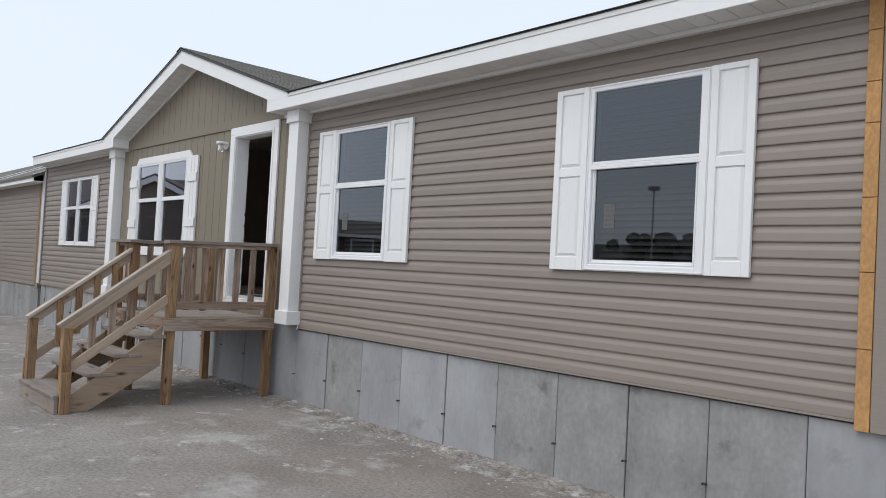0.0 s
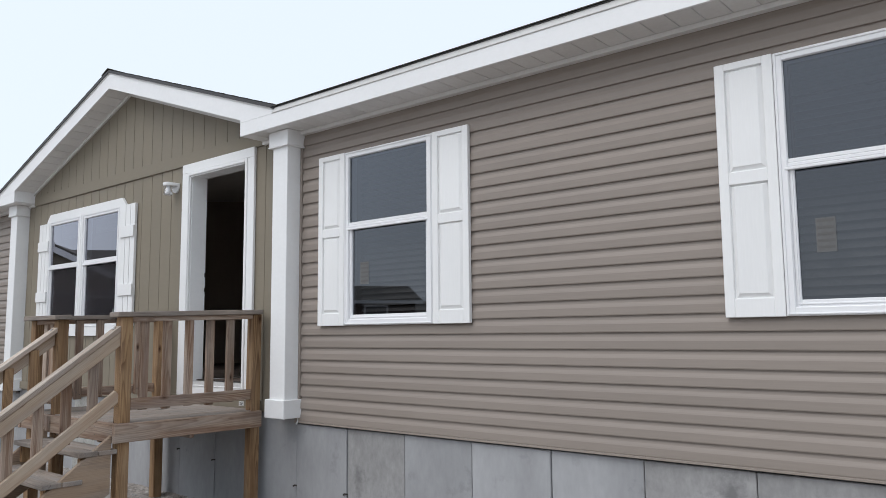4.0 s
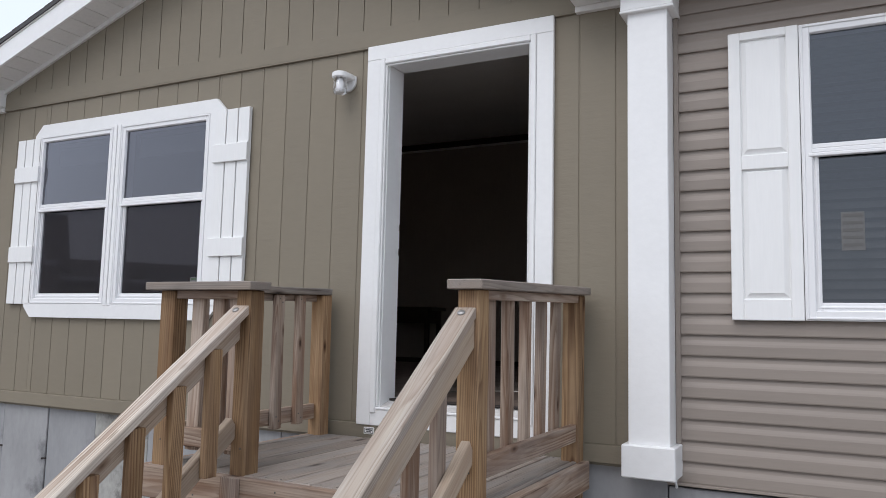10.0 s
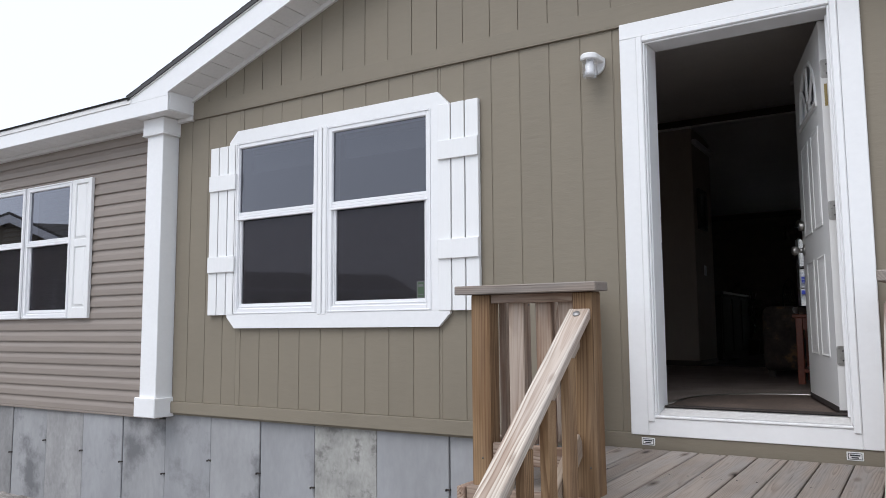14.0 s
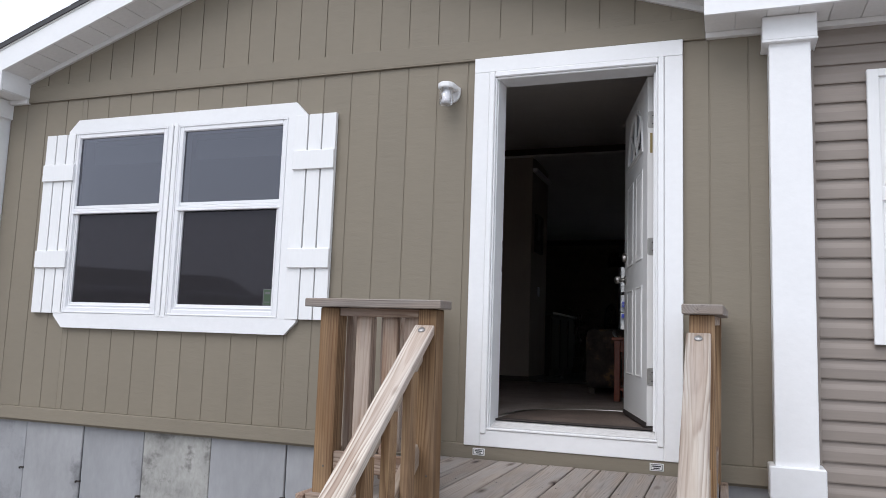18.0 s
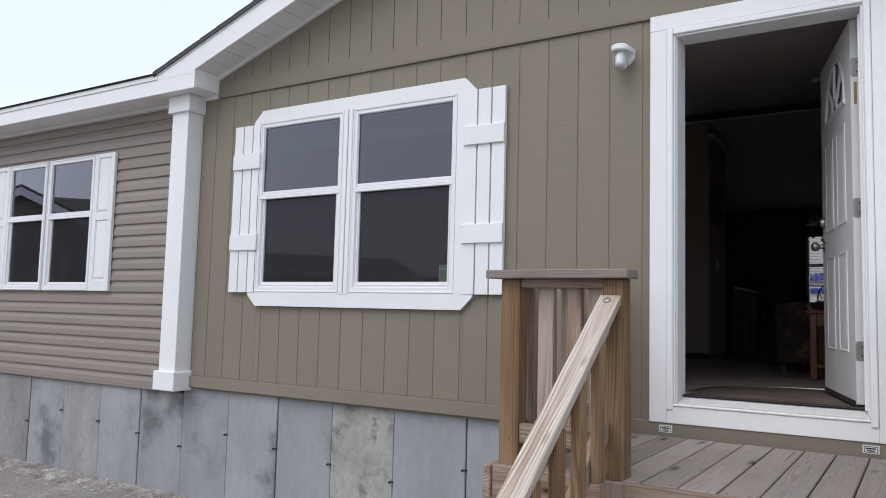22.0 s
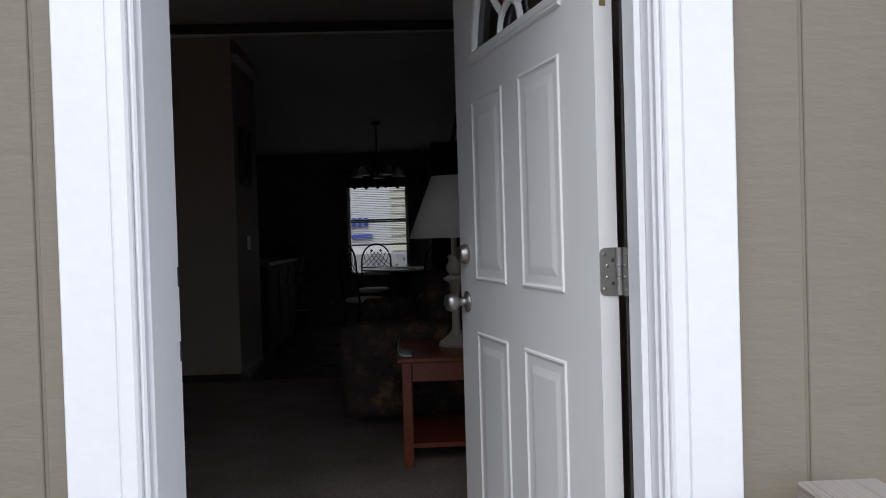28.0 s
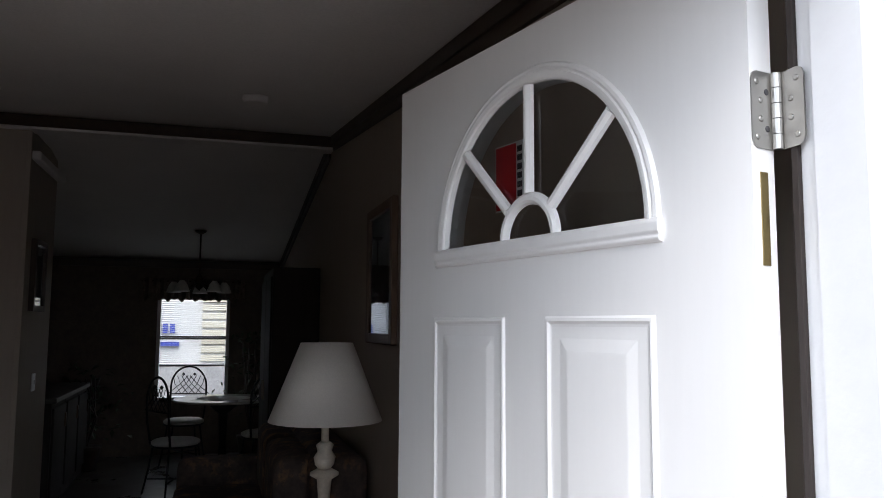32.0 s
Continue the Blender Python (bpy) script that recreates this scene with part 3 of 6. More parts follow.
gable_roof = thing("gable_roof", "brown-grey shingled gable roof over the entrance", "roof", (GX, 0, GZ), kind="structure")


def meets(u):
    """How far back the gable slope runs before it dies into the main roof."""
    return (GZ - GS * u - RZ) / 0.25 - 0.20


for s in (-1, 1):
    bm = bmesh.new()
    quad = [(u, y) for u, y in ((0.0, -0.262), (GW, -0.262), (GW, meets(GW) + 0.12), (0.0, meets(0.0)))]
    lo, hi = ([bm.verts.new((GX + s * u, y, GZ + d - GS * u)) for u, y in quad] for d in (-0.03, 0.003))
    bm.faces.new(lo), bm.faces.new(hi)
    for k in range(4):
        bm.faces.new((lo[k], lo[(k + 1) % 4], hi[(k + 1) % 4], hi[k]))
    part("roof_slope", bm, M_DRIP, gable_roof)
    # courses of shingles lap down the slope
    for k in range(16):
        u0, u1 = GW + 0.01 - k * 0.19, GW + 0.01 - (k + 1) * 0.19 - 0.03
        u1 = max(u1, 0.0)
        P = [(GX + s * u0, GZ + 0.0110 - GS * u0), (GX + s * u1, GZ + 0.0065 - GS * u1), (GX + s * u1, GZ + 0.0034 - GS * u1), (GX + s * u0, GZ + 0.0034 - GS * u0)]
        part("shingle_course", prism(P, 1, -0.262, max(meets(u0) + 0.08, -0.1)), M_SHINGLE, gable_roof)
part("ridge_cap", prism([(GX - 0.14, GZ - 0.034), (GX, GZ + 0.020), (GX + 0.14, GZ - 0.034), (GX, GZ + 0.013)], 1, -0.272, meets(0.0) + 0.05), M_SHINGLE, gable_roof)

# fascia boards, drip edges, soffits
eaves = thing("eaves", "white fascia boards with grey soffits under the roof edge", "eaves", (0, GY, 3.4), kind="structure")
for x0, x1 in ((GX + GE, 7.60), (-8.82, GX - GE)):
    part("fascia_board", soft_box(x0, x1, GY - 0.018, GY, 3.326, 3.450, 0.002), M_WHITE, eaves)
    v0, v1 = (GX + GW - 0.04, x1) if x0 > 0 else (x0, GX - GW + 0.04)
    part("drip_strip", soft_box(v0, v1, GY - 0.026, GY, 3.4505, 3.492, 0.003), M_SOFFIT, eaves)
    part("drip_edge", soft_box(v0, v1, GY - 0.036, GY, 3.4925, 3.503, 0), M_DRIP, eaves)
    part("soffit", soft_box(x0 + 0.002, x1, GY + 0.001, 0.046, 3.3345, 3.342, 0), M_SOFFIT, eaves)
    count = round((x1 - x0) / 0.152)
    step = (x1 - x0 - 0.006) / count
    slat = mesh_of("soffit_panel", soft_box(0.0, step - 0.006, GY + 0.002, 0.046, 3.328, 3.334, 0.0015), M_SOFFIT)
    for k in range(count):
        ob = new("soffit_panel", slat)
        ob.parent = eaves
        ob.location = Vector((x0 + 0.004 + k * step, 0, 0)) - BASE[eaves]
    part("soffit_channel", soft_box(x0 + 0.003, x1, -0.004, 0.047, 3.296, 3.327, 0.002), M_SOFFIT, eaves)
part("eave_end", soft_box(GX + GE, GX + GE + 0.012, GY + 0.001, 0.045, 3.3405, 3.49, 0), M_WHITE, eaves)
part("eave_end", soft_box(GX - GE - 0.012, GX - GE, GY + 0.001, 0.045, 3.3405, 3.49, 0), M_WHITE, eaves)
for s in (-1, 1):
    def slope(u, d):
        return (GX + s * u, GZ - d - GS * u)
    part("rake_board", prism([slope(0, 0.042), slope(GW - 0.02, 0.042), (GX + s * (GW - 0.02), 3.4502), (GX + s * GE, 3.4502), slope(GE, 0.205), slope(0, 0.208)], 1, GY - 0.0185, GY - 0.001), M_WHITE, eaves)
    part("rake_strip", prism([slope(0, 0.0), slope(GW, 0.0), slope(GW, 0.0415), slope(0, 0.0415)], 1, GY - 0.026, GY), M_SOFFIT, eaves)
    part("rake_edge", prism([slope(0, -0.007), slope(GW, -0.007), slope(GW, -0.0005), slope(0, -0.0005)], 1, GY - 0.036, GY - 0.01), M_DRIP, eaves)
    part("rake_soffit", prism([slope(0, 0.188), slope(GE + 0.02, 0.186), slope(GE + 0.02, 0.192), slope(0, 0.194)], 1, GY, 0.046), M_SOFFIT, eaves)
    for k in range(16):
        u0, u1 = k * 0.155 + 0.003, k * 0.155 + 0.152
        part("soffit_panel", prism([slope(u0, 0.195), slope(u1, 0.195), slope(u1, 0.201), slope(u0, 0.201)], 1, GY + 0.001, 0.046), M_SOFFIT, eaves)
    part("rake_channel", prism([slope(0.0, 0.203), slope(GE, 0.201), slope(GE, 0.236), slope(0.0, 0.238)], 1, -0.004, 0.017), M_SOFFIT, eaves)

# vinyl laps: each course is a piece with a shadow lip and a cove
LAP = 0.1018


def lap_mesh(length, lo=0.0, hi=LAP):
    """A stretch of one course; lo and hi cut it where a window frame crosses."""
    face = [(0.0, 0.016), (0.006, 0.0175), (0.050, 0.0155), (0.060, 0.0125), (0.075, 0.0065), (0.090, 0.0035), (LAP + 0.004, 0.0025)]

    def out(z):
        for (z0, y0), (z1, y1) in zip(face, face[1:]):
            if z <= z1:
                return y0 + (y1 - y0) * (z - z0) / (z1 - z0)
        return face[-1][1]

    hi += 0.004 if hi > LAP - 0.001 else 0.0
    p = [(0.0, lo), (-out(lo), lo)] + [(-y, z) for z, y in face if lo + 0.001 < z < hi - 0.001] + [(-out(hi), hi), (0.0, hi)]
    return mesh_of("siding_lap", prism(p, 0, 0, length), M_SIDING)


def clad(parent, x0, x1, z0, z1, y, holes):
    cache = {}

    def lay(a, b, za, lo, hi):
        if b - a < 0.01 or hi - lo < 0.006:
            return
        key = (round(b - a, 3), round(lo, 3), round(hi, 3))
        if key not in cache:
            cache[key] = lap_mesh(b - a, lo, hi)
        ob = new("siding_lap", cache[key])
        ob.parent = parent
        ob.location = Vector((a, y, za)) - BASE[parent]

    for k in range(int((z1 - z0) / LAP) + 1):
        za = z0 + k * LAP
        top = min(LAP, z1 - za)
        if top < 0.02:
            continue
        x = x0
        for h in sorted(holes):
            lo, hi = max(h[2] - za, 0.0), min(h[3] - za, top)
            if hi <= lo:
                continue
            lay(x, h[0], za, 0.0, top)
            lay(h[0], h[1], za, 0.0, lo)
            lay(h[0], h[1], za, hi, top)
            x = h[1]
        lay(x, x1, za, 0.0, top)


siding_right = thing("siding_right", "taupe horizontal vinyl lap siding with raised shadow lines", "siding", (4.0, Y_SIDE, 0.845), kind="structure")
clad(siding_right, 1.20, 7.135, 0.858, 3.302, Y_SIDE, [W2, W3])
part("corner_post", soft_box(7.224, 7.335, 0.012, 0.14, 0.80, 3.296, 0.005), M_SIDING, siding_right)
part("end_channel", soft_box(1.246, 1.270, 0.020, 0.0475, 1.042, 3.183, 0.002), M_SIDING, siding_right)
part("starter_strip", soft_box(1.2, 7.135, 0.026, 0.060, 0.842, 0.857, 0.002), M_SIDING, siding_right)
siding_left = thing("siding_left", "taupe horizontal vinyl lap siding beside the olive gable", "siding", (-6.5, Y_SIDE, 0.87), kind="structure")
clad(siding_left, -8.75, -4.56, 0.87, 3.302, Y_SIDE, [W0])
part("starter_strip", soft_box(-8.75, -4.56, 0.026, 0.060, 0.853, 0.869, 0.002), M_SIDING, siding_left)
part("corner_post", soft_box(-8.79, -8.745, 0.008, 0.12, 0.86, 3.31, 0.004), M_SIDING, siding_left)

osb = thing("strand_board_strip", "orange strand-board strip showing bare between sidings", "board", (7.18, 0.03, 0.80))
for k, (a, b) in enumerate(((0.80, 1.262), (1.266, 1.700), (1.704, 2.13), (2.134, 2.56), (2.564, 2.80), (2.804, 3.10), (3.104, 3.30))):
    part("board", soft_box(7.140, 7.220, 0.014, 0.047, a, b, 0.002), M_OSB, osb)

# olive grooved panels: each plank between two grooves is a piece
olive = thing("siding_olive", "olive grooved vertical panel siding around the entrance", "siding", (-1.7, Y_OLIVE, 0.92), kind="structure")
solid("wall_olive_backing", walled(-4.42, 1.22, 0.90, 3.31, 0.0355, Y_SIDE - 0.001, [(W1[0] + 0.03, W1[1] - 0.03, W1[2] + 0.03, W1[3] - 0.03), DOOR]), M_OLIVE, "olive panel wall around the entrance door", "wall")
part("skirt_board", soft_box(-4.42, 1.04, 0.008, 0.0375, 0.915, 1.005, 0.003), M_OLIVE, olive)
plank_cache = {}


def plank(x0, x1, z0, z1, y0=0.031, y1=0.0375):
    key = (round(x1 - x0, 3), round(z1 - z0, 3))
    if key not in plank_cache:
        plank_cache[key] = mesh_of("siding_plank", soft_box(0, x1 - x0, 0, y1 - y0, 0, z1 - z0, 0.0022), M_OLIVE)
    ob = new("siding_plank", plank_cache[key])
    ob.parent = olive
    ob.location = Vector((x0, y0, z0)) - BASE[olive]


GROOVE = 0.0072
grooves = [-0.85 + 0.2 * k for k in range(-18, 11)]
for a, b in zip(grooves, grooves[1:]):
    x0, x1 = max(a + GROOVE / 2, -4.41), min(b - GROOVE / 2, 1.045)
    if x1 - x0 < 0.02:
        continue
    spans = [(1.0055, 3.300)]
    for h in ((-3.70, -1.83, 1.68, 3.06), (-0.56, 0.57, 0.9, 3.27)):
        if x0 > h[0] and x1 < h[1]:
            spans = [s for lo, hi in spans for s in ((lo, h[2]), (h[3], hi)) if s[1] - s[0] > 0.02]
        elif x1 > h[0] and x0 < h[1]:
            pass
    for lo, hi in spans:
        xa, xb = x0, x1
        for h in ((-3.70, -1.83, 1.68, 3.06), (-0.56, 0.57, 0.9, 3.27)):
            if hi > h[2] + 0.01 and lo < h[3] - 0.01:
                if xa < h[0] < xb:
                    plank(h[0], xb, h[3], hi) if hi - h[3] > 0.02 else None
                    plank(h[0], xb, lo, h[2]) if h[2] - lo > 0.02 else None
                    xb = h[0]
                elif xa < h[1] < xb:
                    plank(xa, h[1], h[3], hi) if hi - h[3] > 0.02 else None
                    plank(xa, h[1], lo, h[2]) if h[2] - lo > 0.02 else None
                    xa = h[1]
        if xb - xa > 0.01:
            plank(xa, xb, lo, hi)
    # gable planks above the overlap seam, cut to the slope
    za, zb = (GZ - 0.215 - GS * abs(v - GX) for v in (x0, x1))
    if -4.26 < x0 and x1 < GX + GE + 0.06 and max(za, zb) > 3.38:
        pts = [(x0, 3.312), (x1, 3.312), (x1, max(zb, 3.314)), (x0, max(za, 3.314))]
        if x0 < GX < x1:
            pts = [(x0, 3.312), (x1, 3.312), (x1, zb), (GX, GZ - 0.215), (x0, za)]
        part("gable_plank", prism(pts, 1, 0.018, 0.0235), M_OLIVE, olive)
part("gable_backing", prism([(-4.26, 3.312), (0.79, 3.312), (0.79, 3.44), (GX, GZ - 0.22), (-4.26, 3.44)], 1, 0.0238, 0.0455), M_OLIVE, olive)
# dark strip added for the shadow line under the seam band
part("seam_flashing", soft_box(GX - GE + 0.01, GX + GE - 0.01, 0.0195, 0.0305, 3.3012, 3.3112, 0), M_GAP, olive, "dark strip standing in for the shadow under the seam")
part("seam_band", soft_box(GX - GE, GX + GE, 0.0145, 0.0175, 3.3118, 3.425, 0.001), M_OLIVE, olive)
part("seam_edge", soft_box(GX - GE, GX + GE, 0.014, 0.046, 3.300, 3.3115, 0.002), M_OLIVE, olive)


def pillar(x0, x1, label):
    p = thing("corner_pillar", label, "pillar", ((x0 + x1) / 2, -0.05, 0.885), group="pillars at the gable corners")
    part("shaft", soft_box(x0 + 0.028, x1 - 0.028, -0.118, 0.046, 1.03, 3.21, 0.004), M_WHITE, p)
    part("base", soft_box(x0, x1, -0.148, 0.046, 0.885, 1.04, 0.006), M_WHITE, p)
    part("capital", soft_box(x0 - 0.003, x1 + 0.003, -0.142, 0.046, 3.196, 3.326, 0.005), M_WHITE, p)
    part("capital_lip", soft_box(x0 - 0.006, x1 + 0.006, -0.146, 0.046, 3.184, 3.197, 0.003), M_WHITE, p)


pillar(1.018, 1.272, "white boxed corner pillar beside the entrance gable")
pillar(-4.66, -4.405, "white boxed corner pillar where the siding meets the olive gable")

spout = thing("drain_spout", "small white plastic spout under the pillar base", "spout", (1.24, 0.03, 0.83))
part("tube", tube([(1.24, 0.035, 0.90), (1.24, 0.030, 0.855), (1.248, 0.012, 0.835)], 0.008, 8), M_VINYL, spout)

# foundation panels with joint gaps and clips
foundation = thing("foundation", "grey cement foundation panels with dark joints and rusty clips", "foundation", (0, 0.1, 0), kind="structure")
part("foundation_core", soft_box(-8.75, 7.30, 0.102, 0.20, -0.05, 0.90, 0), M_JOINT, foundation)
joints = [-8.75, -8.45, -7.9, -7.33, -6.76, -6.2, -5.63, -5.07, -4.52, -3.98, -3.45, -2.92, -2.37, -1.80, -1.2, -0.6, 0.0, 0.6, 1.2, 1.815, 2.436, 3.069, 3.703, 4.336, 4.976, 5.616, 6.238, 6.872, 7.31]
for k, (a, b) in enumerate(zip(joints, joints[1:])):
    top = 0.852 if a < -4.55 else 0.918 if a < 1.1 else 0.83
    odd = k == 11
    dy = 0.004 * ((k * 5) % 3 - 1)
    part("foundation_panel", soft_box(a + 0.003, b - 0.003, 0.058 + dy, 0.1015, -0.02, top, 0.004), M_FOUND_OLD if odd else M_FOUND_WET if k in (2, 4, 7, 9) else M_FOUND if k in (0, 3, 5, 19, 23, 24, 25, 26) else M_FOUND_SMOOTH, foundation, "chalky stained panel" if odd else "")
    if k:
        cz = 0.42 + 0.05 * ((k * 3) % 4) if a < 1.0 else 0.325 - 0.006 * (k - 18) + 0.01 * (k % 2)
        part("clip", join(soft_box(a - 0.022, a + 0.010, 0.046, 0.062, cz - 0.005, cz + 0.005, 0.0015), soft_box(a - 0.022, a - 0.014, 0.036, 0.047, cz - 0.010, cz + 0.004, 0.001)), M_CLIP, foundation)

# ---- windows ----


def ring(x0, x1, z0, z1, w, y0, y1, r=0.003, wb=None):
    wb = w if wb is None else wb
    return join(soft_box(x0, x0 + w, y0, y1, z0, z1, r), soft_box(x1 - w, x1, y0, y1, z0, z1, r),
                soft_box(x0 + w, x1 - w, y0, y1, z1 - w, z1, r), soft_box(x0 + w, x1 - w, y0, y1, z0, z0 + wb, r))


def hung_unit(win, x0, x1, z0, z1, w=0.045, raised=False, upper=None, lower=None, wide=0.0):
    """A single-hung sash pair in its frame, with blinds behind; wide: how much broader the right side of the frame is."""
    zm = z0 + (z1 - z0) * 0.563
    a, b = x0 + w, x1 - w - wide
    part("window_frame", join(soft_box(x0, a, 0.002, 0.10, z0, z1, 0.003), soft_box(b, x1, 0.002, 0.10, z0, z1, 0.003),
                              soft_box(a, b, 0.002, 0.10, z1 - w, z1, 0.003), soft_box(a, b, 0.002, 0.10, z0, z0 + w, 0.003)), M_VINYL, win)
    part("frame_step", ring(a - 0.014, b + 0.014, z0 + w - 0.014, z1 - w + 0.014, 0.016, 0.010, 0.095), M_VINYL, win)
    part("frame_lip", ring(x0 + 0.006, x1 - 0.006, z0 + 0.006, z1 - 0.006, 0.010, -0.004, 0.003, 0.002), M_VINYL, win)
    part("upper_pane", sheet(a - 0.004, b + 0.004, 0.024, zm, z1 - w + 0.004), upper or M_GLASS, win, "tinted glass reflecting the sky", keep=True)
    part("meeting_rail", join(soft_box(a - 0.016, b + 0.016, -0.002, 0.060, zm - 0.028, zm - 0.012, 0.003), soft_box(a - 0.004, b + 0.004, 0.006, 0.060, zm - 0.010, zm + 0.010, 0.003), soft_box(a - 0.004, b + 0.004, 0.012, 0.058, zm + 0.012, zm + 0.033, 0.002)), M_VINYL, win)
    part("lower_sash", join(ring(a, b, z0 + w, zm - 0.002, 0.026, 0.022, 0.056, wb=0.038), ring(a + 0.010, b - 0.010, z0 + w + 0.012, zm - 0.006, 0.009, 0.016, 0.024, 0.002)), M_VINYL, win)
    part("lower_pane", sheet(a + 0.022, b - 0.022, 0.038, z0 + w + 0.034, zm - 0.024), lower or M_GLASS_LOW, win, "tinted glass reflecting the lot", keep=True)
    if lower:
        part("insect_screen", sheet(a + 0.020, b - 0.020, 0.030, z0 + w + 0.032, zm - 0.022), M_SCREEN, win, "grey insect mesh", keep=True)
    gap = ring(a + 0.002, b - 0.002, z0 + w + 0.002, zm - 0.03, 0.004, 0.0565, 0.0605, 0)
    part("sash_seal", gap, M_DRIP, win)
    blind = thing("window_blind", "pale horizontal blinds lowered behind the window", "blind", ((x0 + x1) / 2, 0.16, z1 - 0.06), group="blinds behind the windows")
    part("headrail", soft_box(x0 + 0.05, x1 - 0.05, 0.13, 0.17, z1 - 0.08, z1 - 0.045, 0.003), M_BLIND, blind)
    slats = bmesh.new()
    z = z1 - 0.22 if raised else z0 + 0.06
    tall, deep = (0.021, 0.012) if raised else (0.036, 0.028)
    while z < z1 - 0.09:
        v = [slats.verts.new(c) for c in ((x0 + 0.05, 0.138, z), (x1 - 0.05, 0.138, z), (x1 - 0.05, 0.138 + deep, z + tall), (x0 + 0.05, 0.138 + deep, z + tall),
                                          (x0 + 0.05, 0.139, z - 0.001), (x1 - 0.05, 0.139, z - 0.001), (x1 - 0.05, 0.139 + deep, z + tall - 0.001), (x0 + 0.05, 0.139 + deep, z + tall - 0.001))]
        for f in ((0, 1, 2, 3), (7, 6, 5, 4), (0, 4, 5, 1), (3, 2, 6, 7)):
            slats.faces.new([v[i] for i in f])
        z += 0.006 if raised else 0.047
    tagged(part("slats", slats, M_BLIND, blind), kind="stuff")


def raised_shutter(x0, x1, z0, z1, label):
    s = thing("shutter", label, "shutter", ((x0 + x1) / 2, 0.02, z0), group="raised-panel shutters")
    st, zm = 0.054, z0 + (z1 - z0) * 0.538
    part("shutter_frame", join(soft_box(x0, x0 + st, 0.0, 0.031, z0, z1, 0.003), soft_box(x1 - st, x1, 0.0, 0.031, z0, z1, 0.003),
                               soft_box(x0 + st, x1 - st, 0.0005, 0.031, z0, z0 + 0.100, 0.003), soft_box(x0 + st, x1 - st, 0.0005, 0.031, z1 - 0.040, z1, 0.003),
                               soft_box(x0 + st, x1 - st, 0.0005, 0.031, zm - 0.035, zm + 0.035, 0.003)), M_SHUTTER, s)
    for a, b in ((z0 + 0.100, zm - 0.035), (zm + 0.035, z1 - 0.040)):
        part("panel_back", soft_box(x0 + st - 0.002, x1 - st + 0.002, 0.017, 0.03, a - 0.002, b + 0.002, 0), M_SHUTTER, s)
        bm = bmesh.new()
        i0, i1 = x0 + st + 0.006, x1 - st - 0.006
        d = 0.022
        lo = [bm.verts.new(c) for c in ((i0, 0.0168, a + 0.006), (i1, 0.0168, a + 0.006), (i1, 0.0168, b - 0.006), (i0, 0.0168, b - 0.006))]
        hi = [bm.verts.new(c) for c in ((i0 + d, 0.002, a + 0.006 + d), (i1 - d, 0.002, a + 0.006 + d), (i1 - d, 0.002, b - 0.006 - d * 0.4), (i0 + d, 0.002, b - 0.006 - d * 0.4))]
        bm.faces.new(hi)
        for i in range(4):
            bm.faces.new((lo[i], lo[(i + 1) % 4], hi[(i + 1) % 4], hi[i]))
        part("raised_panel", bm, M_SHUTTER, s)


def window_single(name, w, sx0, sx1, wide):
    win = thing(name, "white single-hung window with tinted double glass", "window", ((w[0] + w[1]) / 2, 0.05, w[2]), kind="structure")
    hung_unit(win, *w, wide=wide)
    for pane in win.children:
        if pane.name.startswith("lower_pane"):
            pane.visible_shadow = False
    raised_shutter(sx0, w[0] - 0.003, w[2] - 0.002, w[3] + 0.003, "white raised-panel plastic shutter beside the window")
    raised_shutter(w[1] + 0.003, sx1, w[2] - 0.002, w[3] + 0.003, "white raised-panel plastic shutter beside the window")
    x = w[0] + 0.155
    card = thing("window_card", "small card with dark bars on the window glass, greyed for the tint", "card", (x + 0.05, 0.036, 1.96))
    part("sheet", soft_box(x, x + 0.095, 0.035, 0.037, 1.966, 2.143, 0), M_CARD, card)
    for k in range(5):
        part("text_bar", soft_box(x + 0.008, x + 0.087, 0.0340, 0.0348, 1.985 + 0.034 * k, 1.998 + 0.034 * k, 0), M_GAP, card)


window_single("window_3", W2, 1.513, 3.108, 0.007)
window_single("window_4", W3, 4.874, 6.494, 0.022)

# the twin window beside the door: white surround with clipped corners
win1 = thing("window_2", "white twin window with a clipped-corner surround", "window", (-2.76, 0.05, 1.59), kind="structure")
sx0, sx1, sz0, sz1, c = -3.775, -1.752, 1.588, 3.125, 0.085
outline = [(sx0 + c, sz0), (sx1 - c, sz0), (sx1, sz0 + c), (sx1, sz1 - c), (sx1 - c, sz1), (sx0 + c, sz1), (sx0, sz1 - c), (sx0, sz0 + c)]
ix0, ix1, iz0, iz1 = -3.712, -1.890, 1.693, 3.027
inner = [(ix0, iz0), (ix1, iz0), (ix1, iz0), (ix1, iz1), (ix1, iz1), (ix0, iz1), (ix0, iz1), (ix0, iz0)]
bm = bmesh.new()
loops = [[bm.verts.new((p[0], y, p[1])) for p in ring_pts] for ring_pts, y in ((outline, 0.026), (outline, 0.000), (inner, 0.000), (inner, 0.026))]
for lo, hi in zip(loops, loops[1:]):
    for i in range(8):
        f = [lo[i], lo[(i + 1) % 8], hi[(i + 1) % 8], hi[i]]
        bm.faces.new(f)
bmesh.ops.remove_doubles(bm, verts=bm.verts[:], dist=1e-5)
part("surround", bm, M_WHITE, win1, "white clipped-corner surround")
hung_unit(win1, -3.715, -2.860, 1.690, 3.030, raised=True, upper=M_GLASS_BLUE, lower=M_GLASS_SCREEN)
hung_unit(win1, -2.778, -1.887, 1.690, 3.030, raised=True, upper=M_GLASS_BLUE, lower=M_GLASS_SCREEN)
